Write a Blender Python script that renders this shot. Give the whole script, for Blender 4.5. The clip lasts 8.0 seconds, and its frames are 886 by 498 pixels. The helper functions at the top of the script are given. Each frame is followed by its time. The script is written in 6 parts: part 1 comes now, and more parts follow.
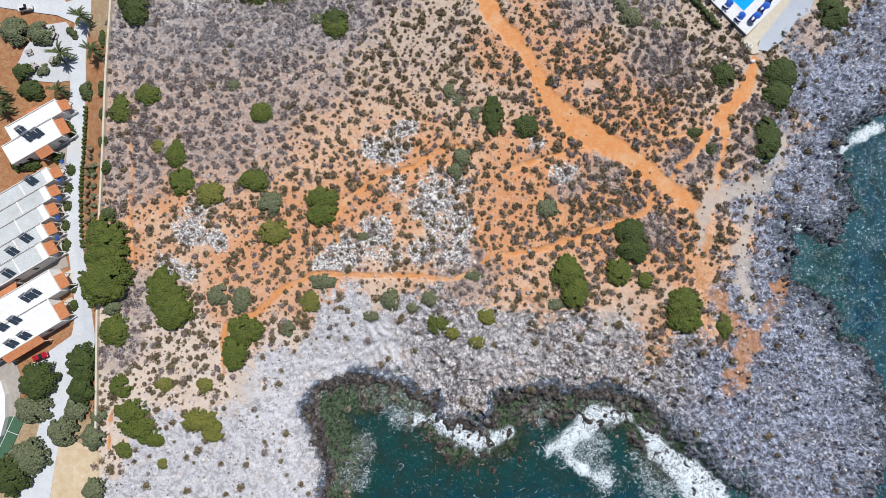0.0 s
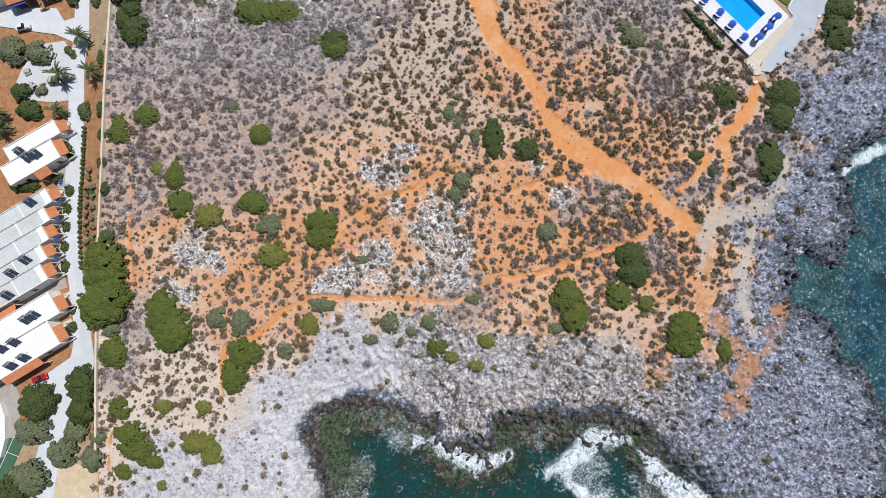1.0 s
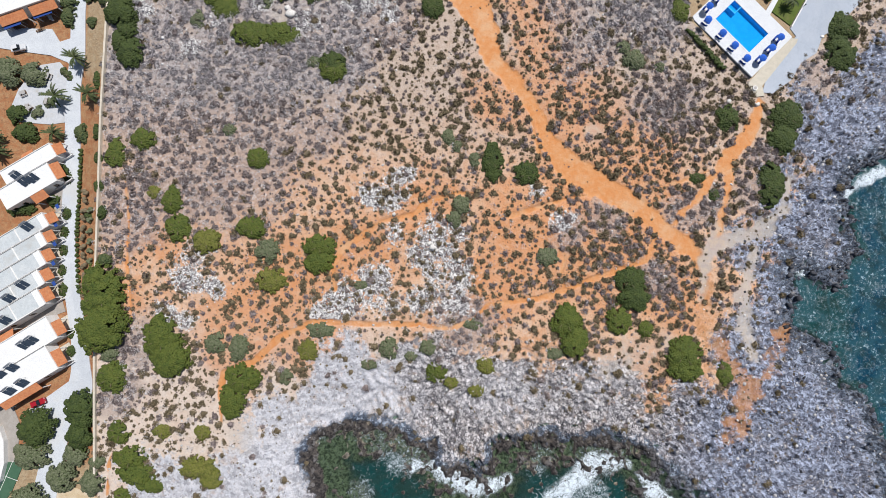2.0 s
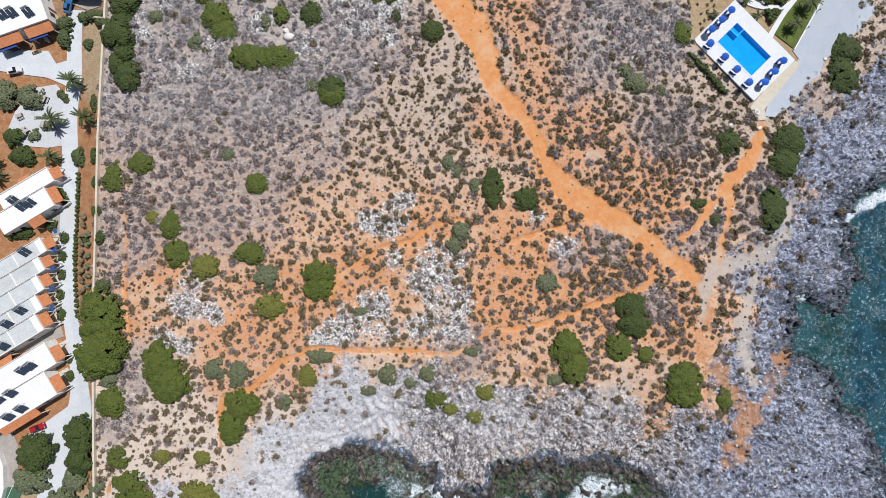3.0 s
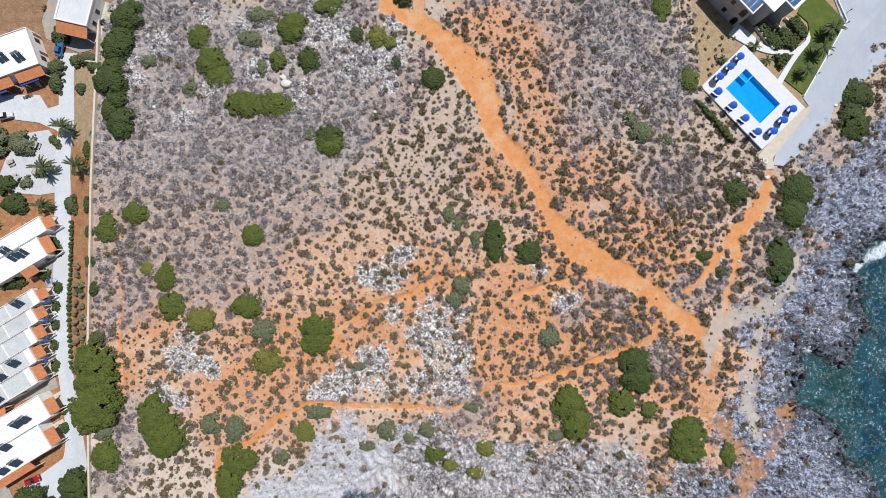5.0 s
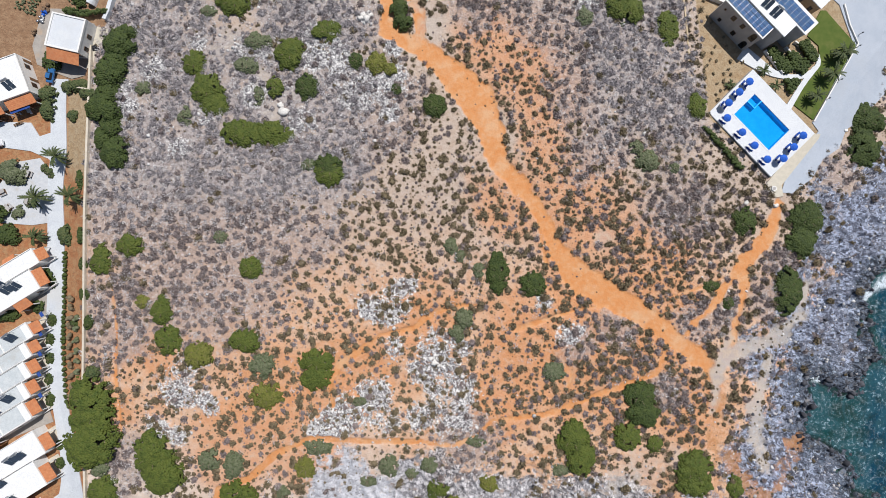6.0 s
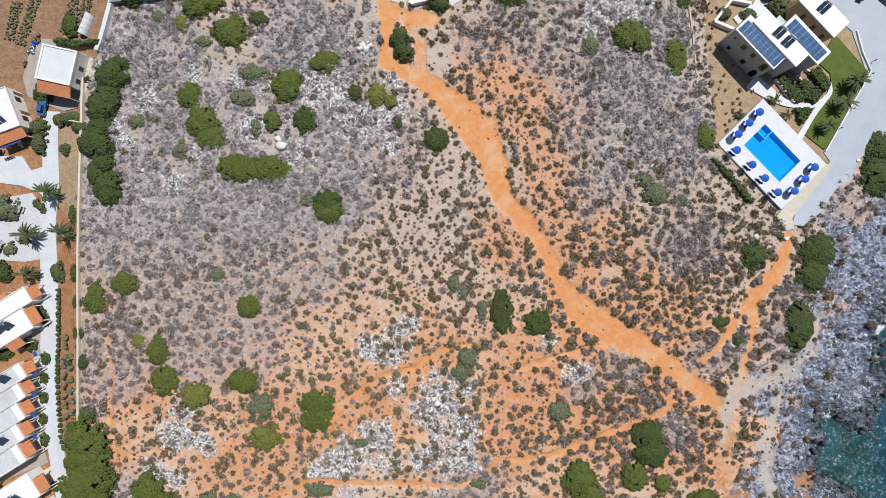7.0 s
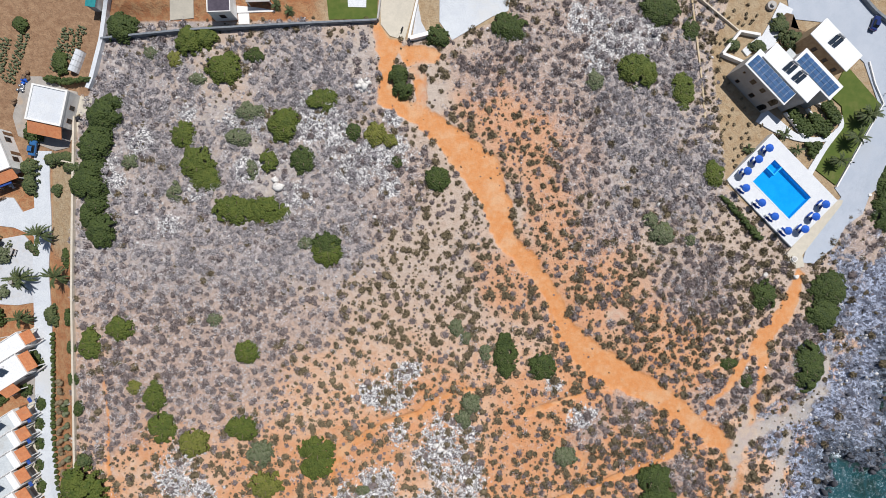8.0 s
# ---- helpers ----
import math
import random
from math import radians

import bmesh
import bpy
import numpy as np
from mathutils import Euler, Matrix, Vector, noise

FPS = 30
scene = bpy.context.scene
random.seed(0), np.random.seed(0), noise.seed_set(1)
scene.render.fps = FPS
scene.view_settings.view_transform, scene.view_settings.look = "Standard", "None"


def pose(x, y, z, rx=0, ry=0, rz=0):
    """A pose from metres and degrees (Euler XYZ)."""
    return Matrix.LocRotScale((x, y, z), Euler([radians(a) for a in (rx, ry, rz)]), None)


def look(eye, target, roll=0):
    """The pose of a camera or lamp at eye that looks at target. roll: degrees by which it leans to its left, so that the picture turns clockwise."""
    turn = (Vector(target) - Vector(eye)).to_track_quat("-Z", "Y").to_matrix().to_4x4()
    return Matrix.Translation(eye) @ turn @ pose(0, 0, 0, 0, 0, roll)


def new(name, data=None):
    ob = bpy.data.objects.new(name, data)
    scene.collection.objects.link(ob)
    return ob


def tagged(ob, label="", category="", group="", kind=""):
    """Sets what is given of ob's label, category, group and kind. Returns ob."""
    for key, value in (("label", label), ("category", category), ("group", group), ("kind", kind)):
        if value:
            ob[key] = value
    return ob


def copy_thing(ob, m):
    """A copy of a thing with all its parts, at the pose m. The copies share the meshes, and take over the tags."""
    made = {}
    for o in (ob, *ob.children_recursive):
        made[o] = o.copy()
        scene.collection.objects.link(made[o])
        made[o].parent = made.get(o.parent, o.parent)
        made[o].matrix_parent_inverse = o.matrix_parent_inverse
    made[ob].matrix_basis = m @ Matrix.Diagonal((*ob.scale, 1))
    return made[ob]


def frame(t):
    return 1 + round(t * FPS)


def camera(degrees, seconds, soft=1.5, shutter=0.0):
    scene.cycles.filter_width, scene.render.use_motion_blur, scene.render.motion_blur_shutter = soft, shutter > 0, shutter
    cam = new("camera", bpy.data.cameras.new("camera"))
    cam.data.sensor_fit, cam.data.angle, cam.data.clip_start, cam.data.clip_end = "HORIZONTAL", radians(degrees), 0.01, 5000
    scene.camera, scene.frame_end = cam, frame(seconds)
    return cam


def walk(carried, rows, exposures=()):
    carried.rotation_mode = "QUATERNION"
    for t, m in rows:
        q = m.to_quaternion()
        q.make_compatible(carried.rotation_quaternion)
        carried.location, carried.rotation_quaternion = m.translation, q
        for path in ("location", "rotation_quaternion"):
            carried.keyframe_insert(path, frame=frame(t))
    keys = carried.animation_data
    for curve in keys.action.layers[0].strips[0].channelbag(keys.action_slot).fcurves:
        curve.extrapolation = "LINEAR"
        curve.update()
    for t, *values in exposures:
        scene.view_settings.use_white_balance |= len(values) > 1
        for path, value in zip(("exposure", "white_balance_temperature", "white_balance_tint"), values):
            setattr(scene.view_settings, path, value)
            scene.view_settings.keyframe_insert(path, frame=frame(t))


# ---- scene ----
import itertools

# ---- camera ----
cam = camera(104.0, 8.0, soft=0.45)
ROWS = [
    (0, -0.000, -0.000, 102.534, 3.054, -1.093, 0.000),
    (0.5, 0.169, 3.653, 102.632, 2.848, -1.047, 0.113),
    (1, 0.266, 7.534, 102.548, 2.675, -1.020, 0.179),
    (1.5, 0.466, 11.490, 102.401, 2.477, -0.964, 0.183),
    (3, 0.670, 23.998, 102.181, 1.786, -0.984, 0.240),
    (3.5, 0.567, 28.370, 102.088, 1.568, -1.010, 0.365),
    (4, 0.623, 32.704, 101.893, 1.375, -0.979, 0.444),
    (4.5, 0.664, 36.376, 101.400, 1.299, -0.949, 0.453),
    (6, -0.218, 50.347, 98.587, 0.680, -1.031, 0.276),
    (6.5, -0.602, 55.402, 97.457, 0.599, -1.045, 0.139),
    (7, -0.896, 61.135, 96.255, 0.362, -1.024, 0.039),
    (7.5, -1.002, 67.251, 95.169, 0.158, -0.966, -0.170),
    (8, -1.216, 73.405, 94.036, -0.123, -0.975, -0.327),
]
walk(cam, [(t, pose(x, y, z, rx, ry, rz)) for t, x, y, z, rx, ry, rz in ROWS])

# ---- light ----
SUN_WAY = Vector((0.45, 0.9, 1.75)).normalized()
sun_data = bpy.data.lights.new("sun", "SUN")
sun_data.energy, sun_data.angle, sun_data.color = 4.45, radians(0.5), (1.0, 0.97, 0.94)
sun_ob = new("sun", sun_data)
sun_ob.matrix_world = look(SUN_WAY * 300, (0, 0, 0))
world = bpy.data.worlds.new("sky")
scene.world = world
world.use_nodes = True
sky = world.node_tree.nodes.new("ShaderNodeTexSky")
sky.sky_type, sky.sun_disc = "NISHITA", False
sky.sun_elevation = math.asin(SUN_WAY.z)
sky.sun_rotation = math.atan2(SUN_WAY.x, SUN_WAY.y)
back = world.node_tree.nodes["Background"]
back.inputs["Strength"].default_value = 0.062
world.node_tree.links.new(sky.outputs[0], back.inputs["Color"])

# ---- number helpers ----
RNG = np.random.default_rng(7)
LATTICE = RNG.random((256, 256))


def smooth(a, b, v):
    t = np.clip((np.asarray(v, float) - a) / (b - a), 0, 1)
    return t * t * (3 - 2 * t)


def value_noise(x, y, size, shift=0.0):
    u, v = np.asarray(x) / size + 37.7 + shift, np.asarray(y) / size + 91.3 + 1.7 * shift
    i, j = np.floor(u).astype(int), np.floor(v).astype(int)
    a, b = u - i, v - j
    a, b = a * a * (3 - 2 * a), b * b * (3 - 2 * b)
    g = lambda p, q: LATTICE[p % 256, q % 256]
    return (g(i, j) * (1 - a) + g(i + 1, j) * a) * (1 - b) + (g(i, j + 1) * (1 - a) + g(i + 1, j + 1) * a) * b


def fbm(x, y, size, shift=0.0, octaves=4):
    total, weight = 0.0, 0.0
    for k in range(octaves):
        total = total + value_noise(x, y, size / 2**k, shift + 11.3 * k) / 2**k
        weight += 1 / 2**k
    return total / weight


def line_distance(x, y, line, widths=None):
    """Distance from a broken line, less the half width there."""
    best = np.full(np.shape(x), 1e9)
    for n, ((ax, ay), (bx, by)) in enumerate(zip(line, line[1:])):
        dx, dy = bx - ax, by - ay
        t = np.clip(((x - ax) * dx + (y - ay) * dy) / (dx * dx + dy * dy + 1e-9), 0, 1)
        d = np.hypot(x - ax - t * dx, y - ay - t * dy)
        if widths is not None:
            d = d - (widths[n] + (widths[n + 1] - widths[n]) * t) / 2
        best = np.minimum(best, d)
    return best


def inside(x, y, ring):
    hit = np.zeros(np.shape(x), bool)
    for (ax, ay), (bx, by) in zip(ring, ring[1:] + ring[:1]):
        if ay != by:
            hit ^= ((ay > y) != (by > y)) & (x < (bx - ax) * (y - ay) / (by - ay) + ax)
    return hit


def blob(x, y, spots, wild=0.9):
    """A soft cover of 1 within the given (x, y, radius) spots, with ragged outlines."""
    best = np.zeros(np.shape(x))
    rag = 1 + wild * (fbm(x, y, 8, 33) - 0.5) + 0.7 * wild * (fbm(x, y, 2.6, 35) - 0.5)
    for (cx, cy), r in spots:
        best = np.maximum(best, 1 - smooth(0.35, 1.35, np.hypot(x - cx, y - cy) / r * rag))
    return best


# ---- plan of the land ----
COAST = [(-3000, -190), (-300, -150), (-73.7, -97.8), (-38.5, -77.3), (-32.7, -65.4), (-32.3, -52.6), (-36.3, -43.1), (-35.2, -35.2),
         (-28.1, -33.0), (-20.0, -31.8), (-11.8, -31.8), (-4.4, -37.0), (2.9, -42.7), (12.7, -47.1), (16.4, -44.9), (17.7, -38.0),
         (26.0, -35.3), (35.2, -35.7), (47.6, -36.1), (56.0, -36.8), (64.2, -41.1), (69.8, -48.8), (78.8, -54.7), (85.2, -61.8),
         (91.6, -67.4), (102.6, -79.4), (122.9, -76.5), (138.0, -54.3), (134.0, -33.3), (129.8, -23.4), (123.1, -20.0),
         (121.7, -14.6), (120.3, -9.6), (114.7, -7.2), (112.3, -4.5), (107.3, -4.1), (107.4, 0.6), (109.6, 5.8), (109.1, 14.0), (113.4, 15.4), (115.0, 11.8),
         (120.6, 8.3), (124.5, 10.1), (125.7, 15.3), (131.5, 19.3), (128.7, 25.7), (128.5, 30.1),
         (126.0, 36.8), (130.9, 45.2), (142.0, 50.7), (154.6, 73.7), (190, 130), (330, 1500)]
SEA = COAST + [(3000, 1500), (3000, -3000), (-3000, -3000)]

TRACKS = [  # trodden red earth: line, widths
    ([(-13.7, 132.3), (-14.3, 123.9), (-13.8, 113.5), (-5.4, 109.4), (3.0, 103.3), (10.7, 94.8), (14.6, 86.8), (17.2, 76.3), (26.0, 67.0), (31.4, 59.3), (33.6, 51.5), (39.8, 43.7)],
     [8.5, 5.0, 5.4, 5.6, 8.0, 11.0, 7.6, 5.2, 4.4, 4.2, 5.0, 7.0]),
    ([(36.6, 48.0), (42.6, 42.2), (49.4, 38.4), (56.3, 34.6), (64.8, 28.9), (71.6, 23.7), (77.5, 19.1), (80.7, 13.4)],
     [7.5, 9.0, 8.0, 7.0, 5.5, 5.0, 5.0, 4.5]),
    ([(-9.1, 125.5), (-2.2, 125.5)], [5.0, 4.5]),
    ([(-6.1, 120.9), (-4.9, 114.0)], [4.0, 3.0]),
    ([(70.8, 26.0), (77.5, 34.2), (83.6, 41.3), (87.4, 46.7), (92.9, 52.1), (98.1, 60.2), (98.9, 64.7)], [2.0, 2.2, 2.4, 4.4, 5.0, 4.4, 3.0]),
    ([(89.7, 48.5), (88.5, 39.6), (86.0, 28.2), (84.0, 22.1)], [2.8, 2.2, 2.8, 5.0]),
]
FAINT_TRACKS = [  # red earth washed over the rock
    ([(80.9, 16.9), (80.1, 7.4), (80.2, -4.4)], [5.0, 5.5, 5.0]),
    ([(80.8, -4.4), (84.4, -10.3), (90.6, -17.0), (92.9, -22.9), (90.3, -29.5), (86.6, -36.0)], [5.0, 6.0, 6.5, 6.5, 6.0, 5.0]),
    ([(80.8, -5.3), (79.8, -12.0), (79.3, -21.2)], [4.0, 3.6, 2.0]),
    ([(105.3, -5.3), (102.1, -9.5), (100.1, -16.2), (93.8, -21.2)], [5.5, 5.0, 3.5, 4.0]),
]
FOOTPATHS = [
    ([(65.4, 22.0), (63.2, 16.3), (54.0, 13.2), (45.3, 10.1), (38.5, 7.4), (30.8, 4.8), (22.3, 4.0), (15.6, 3.0), (11.0, -1.4), (4.6, -3.9), (-5.4, -2.7), (-22.0, -2.4), (-35.2, -1.7),
      (-44.2, -5.7), (-52.1, -12.9), (-60.6, -16.4), (-61.7, -22.2), (-61.1, -30.3)],
     [1.5, 1.45, 1.3, 1.35, 1.35, 1.2, 1.2, 1.3, 1.0, 1.09, 1.22, 1.22, 1.50, 1.63, 1.50, 1.63, 1.36, 0.82]),
    ([(12.4, 36.1), (4.7, 35.7), (-3.5, 32.2), (-6.4, 29.4), (-15.6, 27.6), (-22.3, 22.8), (-27.3, 19.4), (-29.9, 14.0), (-29.4, 7.3)], [0.68, 0.95, 1.50, 1.09, 0.95, 1.77, 1.77, 1.22, 0.68]),
    ([(49.7, 36.3), (39.0, 34.5), (29.5, 31.3), (22.6, 29.2)], [0.68, 0.82, 1.09, 1.50]),
    ([(38.6, 16.7), (37.2, 11.6), (38.5, 7.7)], [0.68, 0.95, 0.68]),
    ([(29.0, 61.2), (29.8, 54.1), (31.4, 47.1)], [0.82, 0.82, 1.09]),
    ([(-91.6, 46.0), (-89.5, 28.9), (-89.5, 15.5), (-87.4, -1.0)], [0.54, 0.54, 0.68, 0.82]),
    ([(61.6, 37.1), (73.9, 40.0), (82.8, 43.6)], [0.48, 0.61, 0.61]),
    ([(-91.0, -34.8), (-92.6, -42.7), (-92.7, -50.5)], [0.61, 0.54, 0.54]),
]
FOOTPATHS = [(line, [1.3 * w for w in widths]) for line, widths in FOOTPATHS]
PALE_TRACKS = [
    ([(83.5, 26.1), (83.0, 22.1), (80.8, 16.0), (79.2, 5.7)], [3.0, 5.0, 3.5, 2.0]),
    ([(84.5, 21.2), (90.7, 23.6), (99.6, 26.1), (104.9, 32.6), (107.5, 41.5)], [7.0, 4.0, 5.0, 3.5, 2.0]),
    ([(96.7, 21.2), (95.6, 15.2), (92.0, 5.7), (93.3, -2.8), (95.2, -11.2)], [4.0, 5.0, 6.0, 5.0, 3.5]),
]
RED_SPOTS = [((57.7, 24.5), 20), ((40.8, 38.4), 16), ((70.9, 5.7), 14), ((65.2, 40.3), 14), ((-45.2, 3.9), 20), ((-22.2, 17.4), 16), ((-56.4, -6.0), 16), ((-35.2, -4.4), 14), ((30.2, 24.4), 22), ((47.2, 17.6), 18), ((18.1, 9.0), 14),
             ((39.5, 63.1), 20), ((22.1, 64.7), 14), ((61.9, 49.1), 16), ((-3.8, 29.4), 14), ((23.1, 105.6), 14), ((31.5, 94.8), 13), ((15.4, 113.3), 14), ((27.7, 99.4), 9), ((32.2, 79.3), 10),
             ((-78.7, 22.2), 8), ((77.9, 9.1), 8), ((-89.3, 3.9), 6)]
GREY_SPOTS = [((-75.7, 70.6), 34), ((-88.6, 59.9), 16), ((-55.0, 56.8), 24), ((-62.9, 42.8), 20), ((-90.6, 32.3), 14), ((-72.7, 37.6), 16), ((-36.7, 74.7), 15), ((-36.3, 53.5), 8),
              ((-78.6, 113.1), 24), ((-77.3, 90.4), 26), ((-57.8, 94.9), 24), ((-33.7, 90.3), 24), ((-21.5, 97.9), 14), ((-55.0, 73.7), 22), ((-73.0, 67.7), 24), ((-39.6, 117.7), 16),
              ((46.5, 131.8), 22), ((43.3, 117.9), 18), ((55.7, 105.6), 20), ((63.7, 122.6), 12), ((26.3, 124.0), 14), ((-91.1, 34.6), 14), ((-85.0, 64.8), 14), ((69.4, 63.5), 11), ((69.7, 62.1), 9),
              ((-87.1, -7.6), 10), ((-90.5, -22.1), 8), ((46.3, 82.4), 11), ((65.1, 93.2), 15), ((-26.2, 75.0), 9), ((-12.4, 84.1), 8), ((40.1, 94.8), 10), ((8.0, -1.1), 9), ((52.7, 29.7), 7), ((40.5, 24.5), 6), ((-25, 118), 14), ((-12, 94), 10), ((22, 128), 12), ((10, 121), 8), ((28, 118), 8), ((84, 33), 8), ((95, 37), 7), ((73, 30), 6), ((93, 20), 5), ((100, 48), 6), ((66, 10), 7), ((117, 74), 7), ((112, 65), 5)]
STONE_SPOTS = [  # outcrops of white limestone
    ((-13.2, 36.2), 8), ((-18.2, 34.5), 5), ((-9.0, 40.6), 4), ((-0.4, 20.0), 9), ((4.7, 24.3), 6), ((-4.6, 17.4), 6), ((-12.2, 24.2), 4), ((3.8, 7.3), 10), ((5.5, 12.4), 7), ((-1.2, 14.1), 5),
    ((-24.6, 5.6), 7), ((-17.1, 9.0), 8), ((-28.7, 2.3), 6), ((-13.7, 4.0), 6), ((-20.5, 12.3), 4), ((-5.4, 4.0), 5), ((-70.3, 17.2), 6), ((-70.9, 10.5), 7), ((-64.3, 8.9), 4), ((-77.8, 0.6), 5),
    ((30.4, 36.5), 3.5), ((37.1, 27.9), 5), ((-33.6, 0.6), 5), ((-71.2, -1.0), 4), ((-20.6, 117.5), 3.2), ((-33.6, 107.8), 9), ((-27.5, 104.0), 7), ((-13.9, 99.4), 7), ((-21.5, 96.4), 7),
    ((-51.8, 94.9), 5), ((-54.7, 107.8), 5), ((-38.3, 87.3), 5), ((-45.8, 96.4), 3), ((-65.4, 88.9), 4), ((-87.7, 90.5), 5), ((-89.2, 95.0), 4), ((-12.3, 110.2), 4), ((-52.5, 105.9), 5), ((-27.5, 106.8), 4), ((-19.2, 99.8), 5), ((-68.2, 110.1), 4), ((-80.2, 102.5), 5), ((-72.9, 79.8), 5), ((-13.9, 90.3), 4), ((40.3, 134.9), 7), ((51.2, 130.3), 7), ((43.3, 125.6), 6), ((57.4, 131.9), 5)]
SAND_SPOTS = [((-47.3, 91.1), 4.5), ((-50.2, 100.7), 3.0), ((-42.0, 94.9), 2.5), ((-59.9, 111.6), 4.0), ((-63.7, 107.8), 2.5), ((-2.3, 115.5), 6.0), ((-5.3, 121.6), 4.0), ((-21.3, 123.9), 5.0), ((-55.5, -35.1), 5.0), ((58.4, -11.1), 8.0), ((51.5, -14.4), 5.0), ((68.7, -7.8), 5.0), ((47.7, 54.5), 4.0), ((-19.8, 129.2), 4.0)]
ROCK_EDGE = [(-94.5, -52.0), (-89.7, -37.2), (-79.5, -34.9), (-71.4, -37.3), (-60.5, -29.5), (-54.3, -20.6), (-38.2, -14.2), (-35.1, -7.6), (-22.0, -5.2), (-5.4, -6.0), (14.7, -5.2), (31.4, -9.4), (48.1, -15.3),
             (66.8, -14.5), (77.6, -21.2), (85.2, -22.8), (84.8, -11.2), (87.9, -1.1), (94.3, 7.4), (96.7, 19.5), (106.1, 31.8), (108.5, 44.2), (112.7, 54.9), (117.9, 67.7), (129.1, 73.3), (141.3, 92.1), (240, 200)]
ROCK_LAND = ROCK_EDGE + [(3000, 200), (3000, -3000), (-3000, -3000), (-300, -45)]
BUILT = [[(-86.5, 158.3), (-90.1, 129.1), (-93.8, 115.4), (-97.1, 109.2), (-98.3, 80.9), (-98.1, 12.1), (-97.1, -26.9), (-95.3, -52.0), (-94.5, -82.5), (-180.9, -81.2), (-204.1, 151.8)],
         [(78.5, 90.0), (97.3, 71.9), (100.6, 68.1), (112.6, 79.0), (123.5, 89.9), (144.9, 126.0), (128.9, 172.9), (85.8, 156.9), (74.7, 127.3)],
         [(-87.4, 134.2), (-17.0, 134.9), (-13.7, 130.0), (1.6, 129.8), (18.6, 136.3), (28.0, 171.7), (-131.1, 184.7)]]


def sea_distance(x, y):
    """Metres inland from the waterline; negative out at sea."""
    wobble = (fbm(x, y, 7.0, 3.0) - 0.5) * 6.5 + (value_noise(x, y, 1.9, 6.0) - 0.5) * 1.8
    d = line_distance(x, y, COAST)
    return np.where(inside(x, y, SEA), -d, d) + wobble * smooth(60, 20, d) * (1 - 0.45 * smooth(95, 105, x)) + 1.2 + 1.6 * smooth(96, 86, x)


def built_cover(x, y):
    cover = np.zeros(np.shape(x))
    for ring in BUILT:
        d = line_distance(x, y, ring + ring[:1])
        cover = np.maximum(cover, smooth(-1.5, 1.5, np.where(inside(x, y, ring), d, -d)))
    return cover


def rock_cover(x, y):
    d = line_distance(x, y, ROCK_EDGE)
    return smooth(-9, 15, np.where(inside(x, y, ROCK_LAND), d, -d) + (fbm(x, y, 9, 21) - 0.5) * 26 + 6 * smooth(70, 85, x))


def land_height(x, y, d, rock, stone, flat):
    rough = np.abs(fbm(x, y, 3.4, 40, 3) - 0.5) * 2
    wx_, wy_ = x + 2.4 * (value_noise(x, y, 2.6, 62) - 0.5), y + 2.4 * (value_noise(x, y, 2.6, 63) - 0.5)
    crag = 1 - np.abs(value_noise(wx_ + 0.3 * wy_, 0.85 * wy_ - 0.3 * wx_, 1.7, 66) - 0.5) * 2
    crag = crag**2
    pits = np.abs(value_noise(x, y, 1.5, 60) - 0.5) * 2 + 0.6 * value_noise(x, y, 0.8, 64) - 0.3
    h = (fbm(x, y, 30, 5, 3) - 0.5) * 0.9 + (fbm(x, y, 1.6, 8, 2) - 0.5) * 0.16
    h = h + rock * (0.2 + 0.8 * smooth(-45, 5, x)) * ((rough - 0.3) * (0.7 + 1.5 * smooth(26, 2, d) * (1 - 0.5 * smooth(60, 95, x))) + (pits - 0.4) * (0.35 + 0.5 * smooth(20, 2, d)) + (crag - 0.4) * (2.4 - 1.2 * smooth(60, 95, x)) * fbm(x, y, 11, 68) * 1.5) + stone * (rough * 1.0 + pits * 0.5 + crag * 0.7 - 0.3)
    h = h * (1 - 0.93 * flat) - 0.1 * flat
    h = h - 1.5 * smooth(24, 2, d) - 0.95 * smooth(1.6, 0.0, d)
    h = h - 1.6 * smooth(0.5, -4, d) * smooth(80, 95, x)
    h = h - 0.5 * smooth(-4, -10, d) - 6.0 * smooth(-9, -30, d)
    return h


WATER = -2.35


def thicket(x, y):
    """How ashen the dead scrub is."""
    return np.maximum(smooth(52, 74, y + 10 * fbm(x, y, 15, 45) - 5) * smooth(-8, -30, x), smooth(72, 92, y) * smooth(38, 50, x))


def track_cover(x, y, lines, edge, shift):
    wobble = (fbm(x, y, 3.0, shift, 3) - 0.5) * edge * 2.2
    best = np.zeros(np.shape(x))
    for line, widths in lines:
        best = np.maximum(best, smooth(edge * 0.7, -edge * 0.7, line_distance(x, y, line, widths) + wobble))
    return best


PADS = [(BUILT[0], -5.6), (BUILT[1], -2.3), (BUILT[2], -1.9)]  # levelled building land
SHORE_LEVEL = -2.6


def rise(x, y):
    """The broad swell of the headland: highest inland, falling to the shore and to the levelled plots."""
    h = np.maximum(2.2 - 4.2e-4 * ((x - 8) ** 2 + (y - 45) ** 2), -7.0)
    for ring, level in PADS:
        d = line_distance(x, y, ring + ring[:1])
        h = h + (level - h) * smooth(-1, 7, np.where(inside(x, y, ring), d, -d))
    d = line_distance(x, y, COAST)
    return h + (SHORE_LEVEL - h) * smooth(30, 0, np.where(inside(x, y, SEA), -d, d))


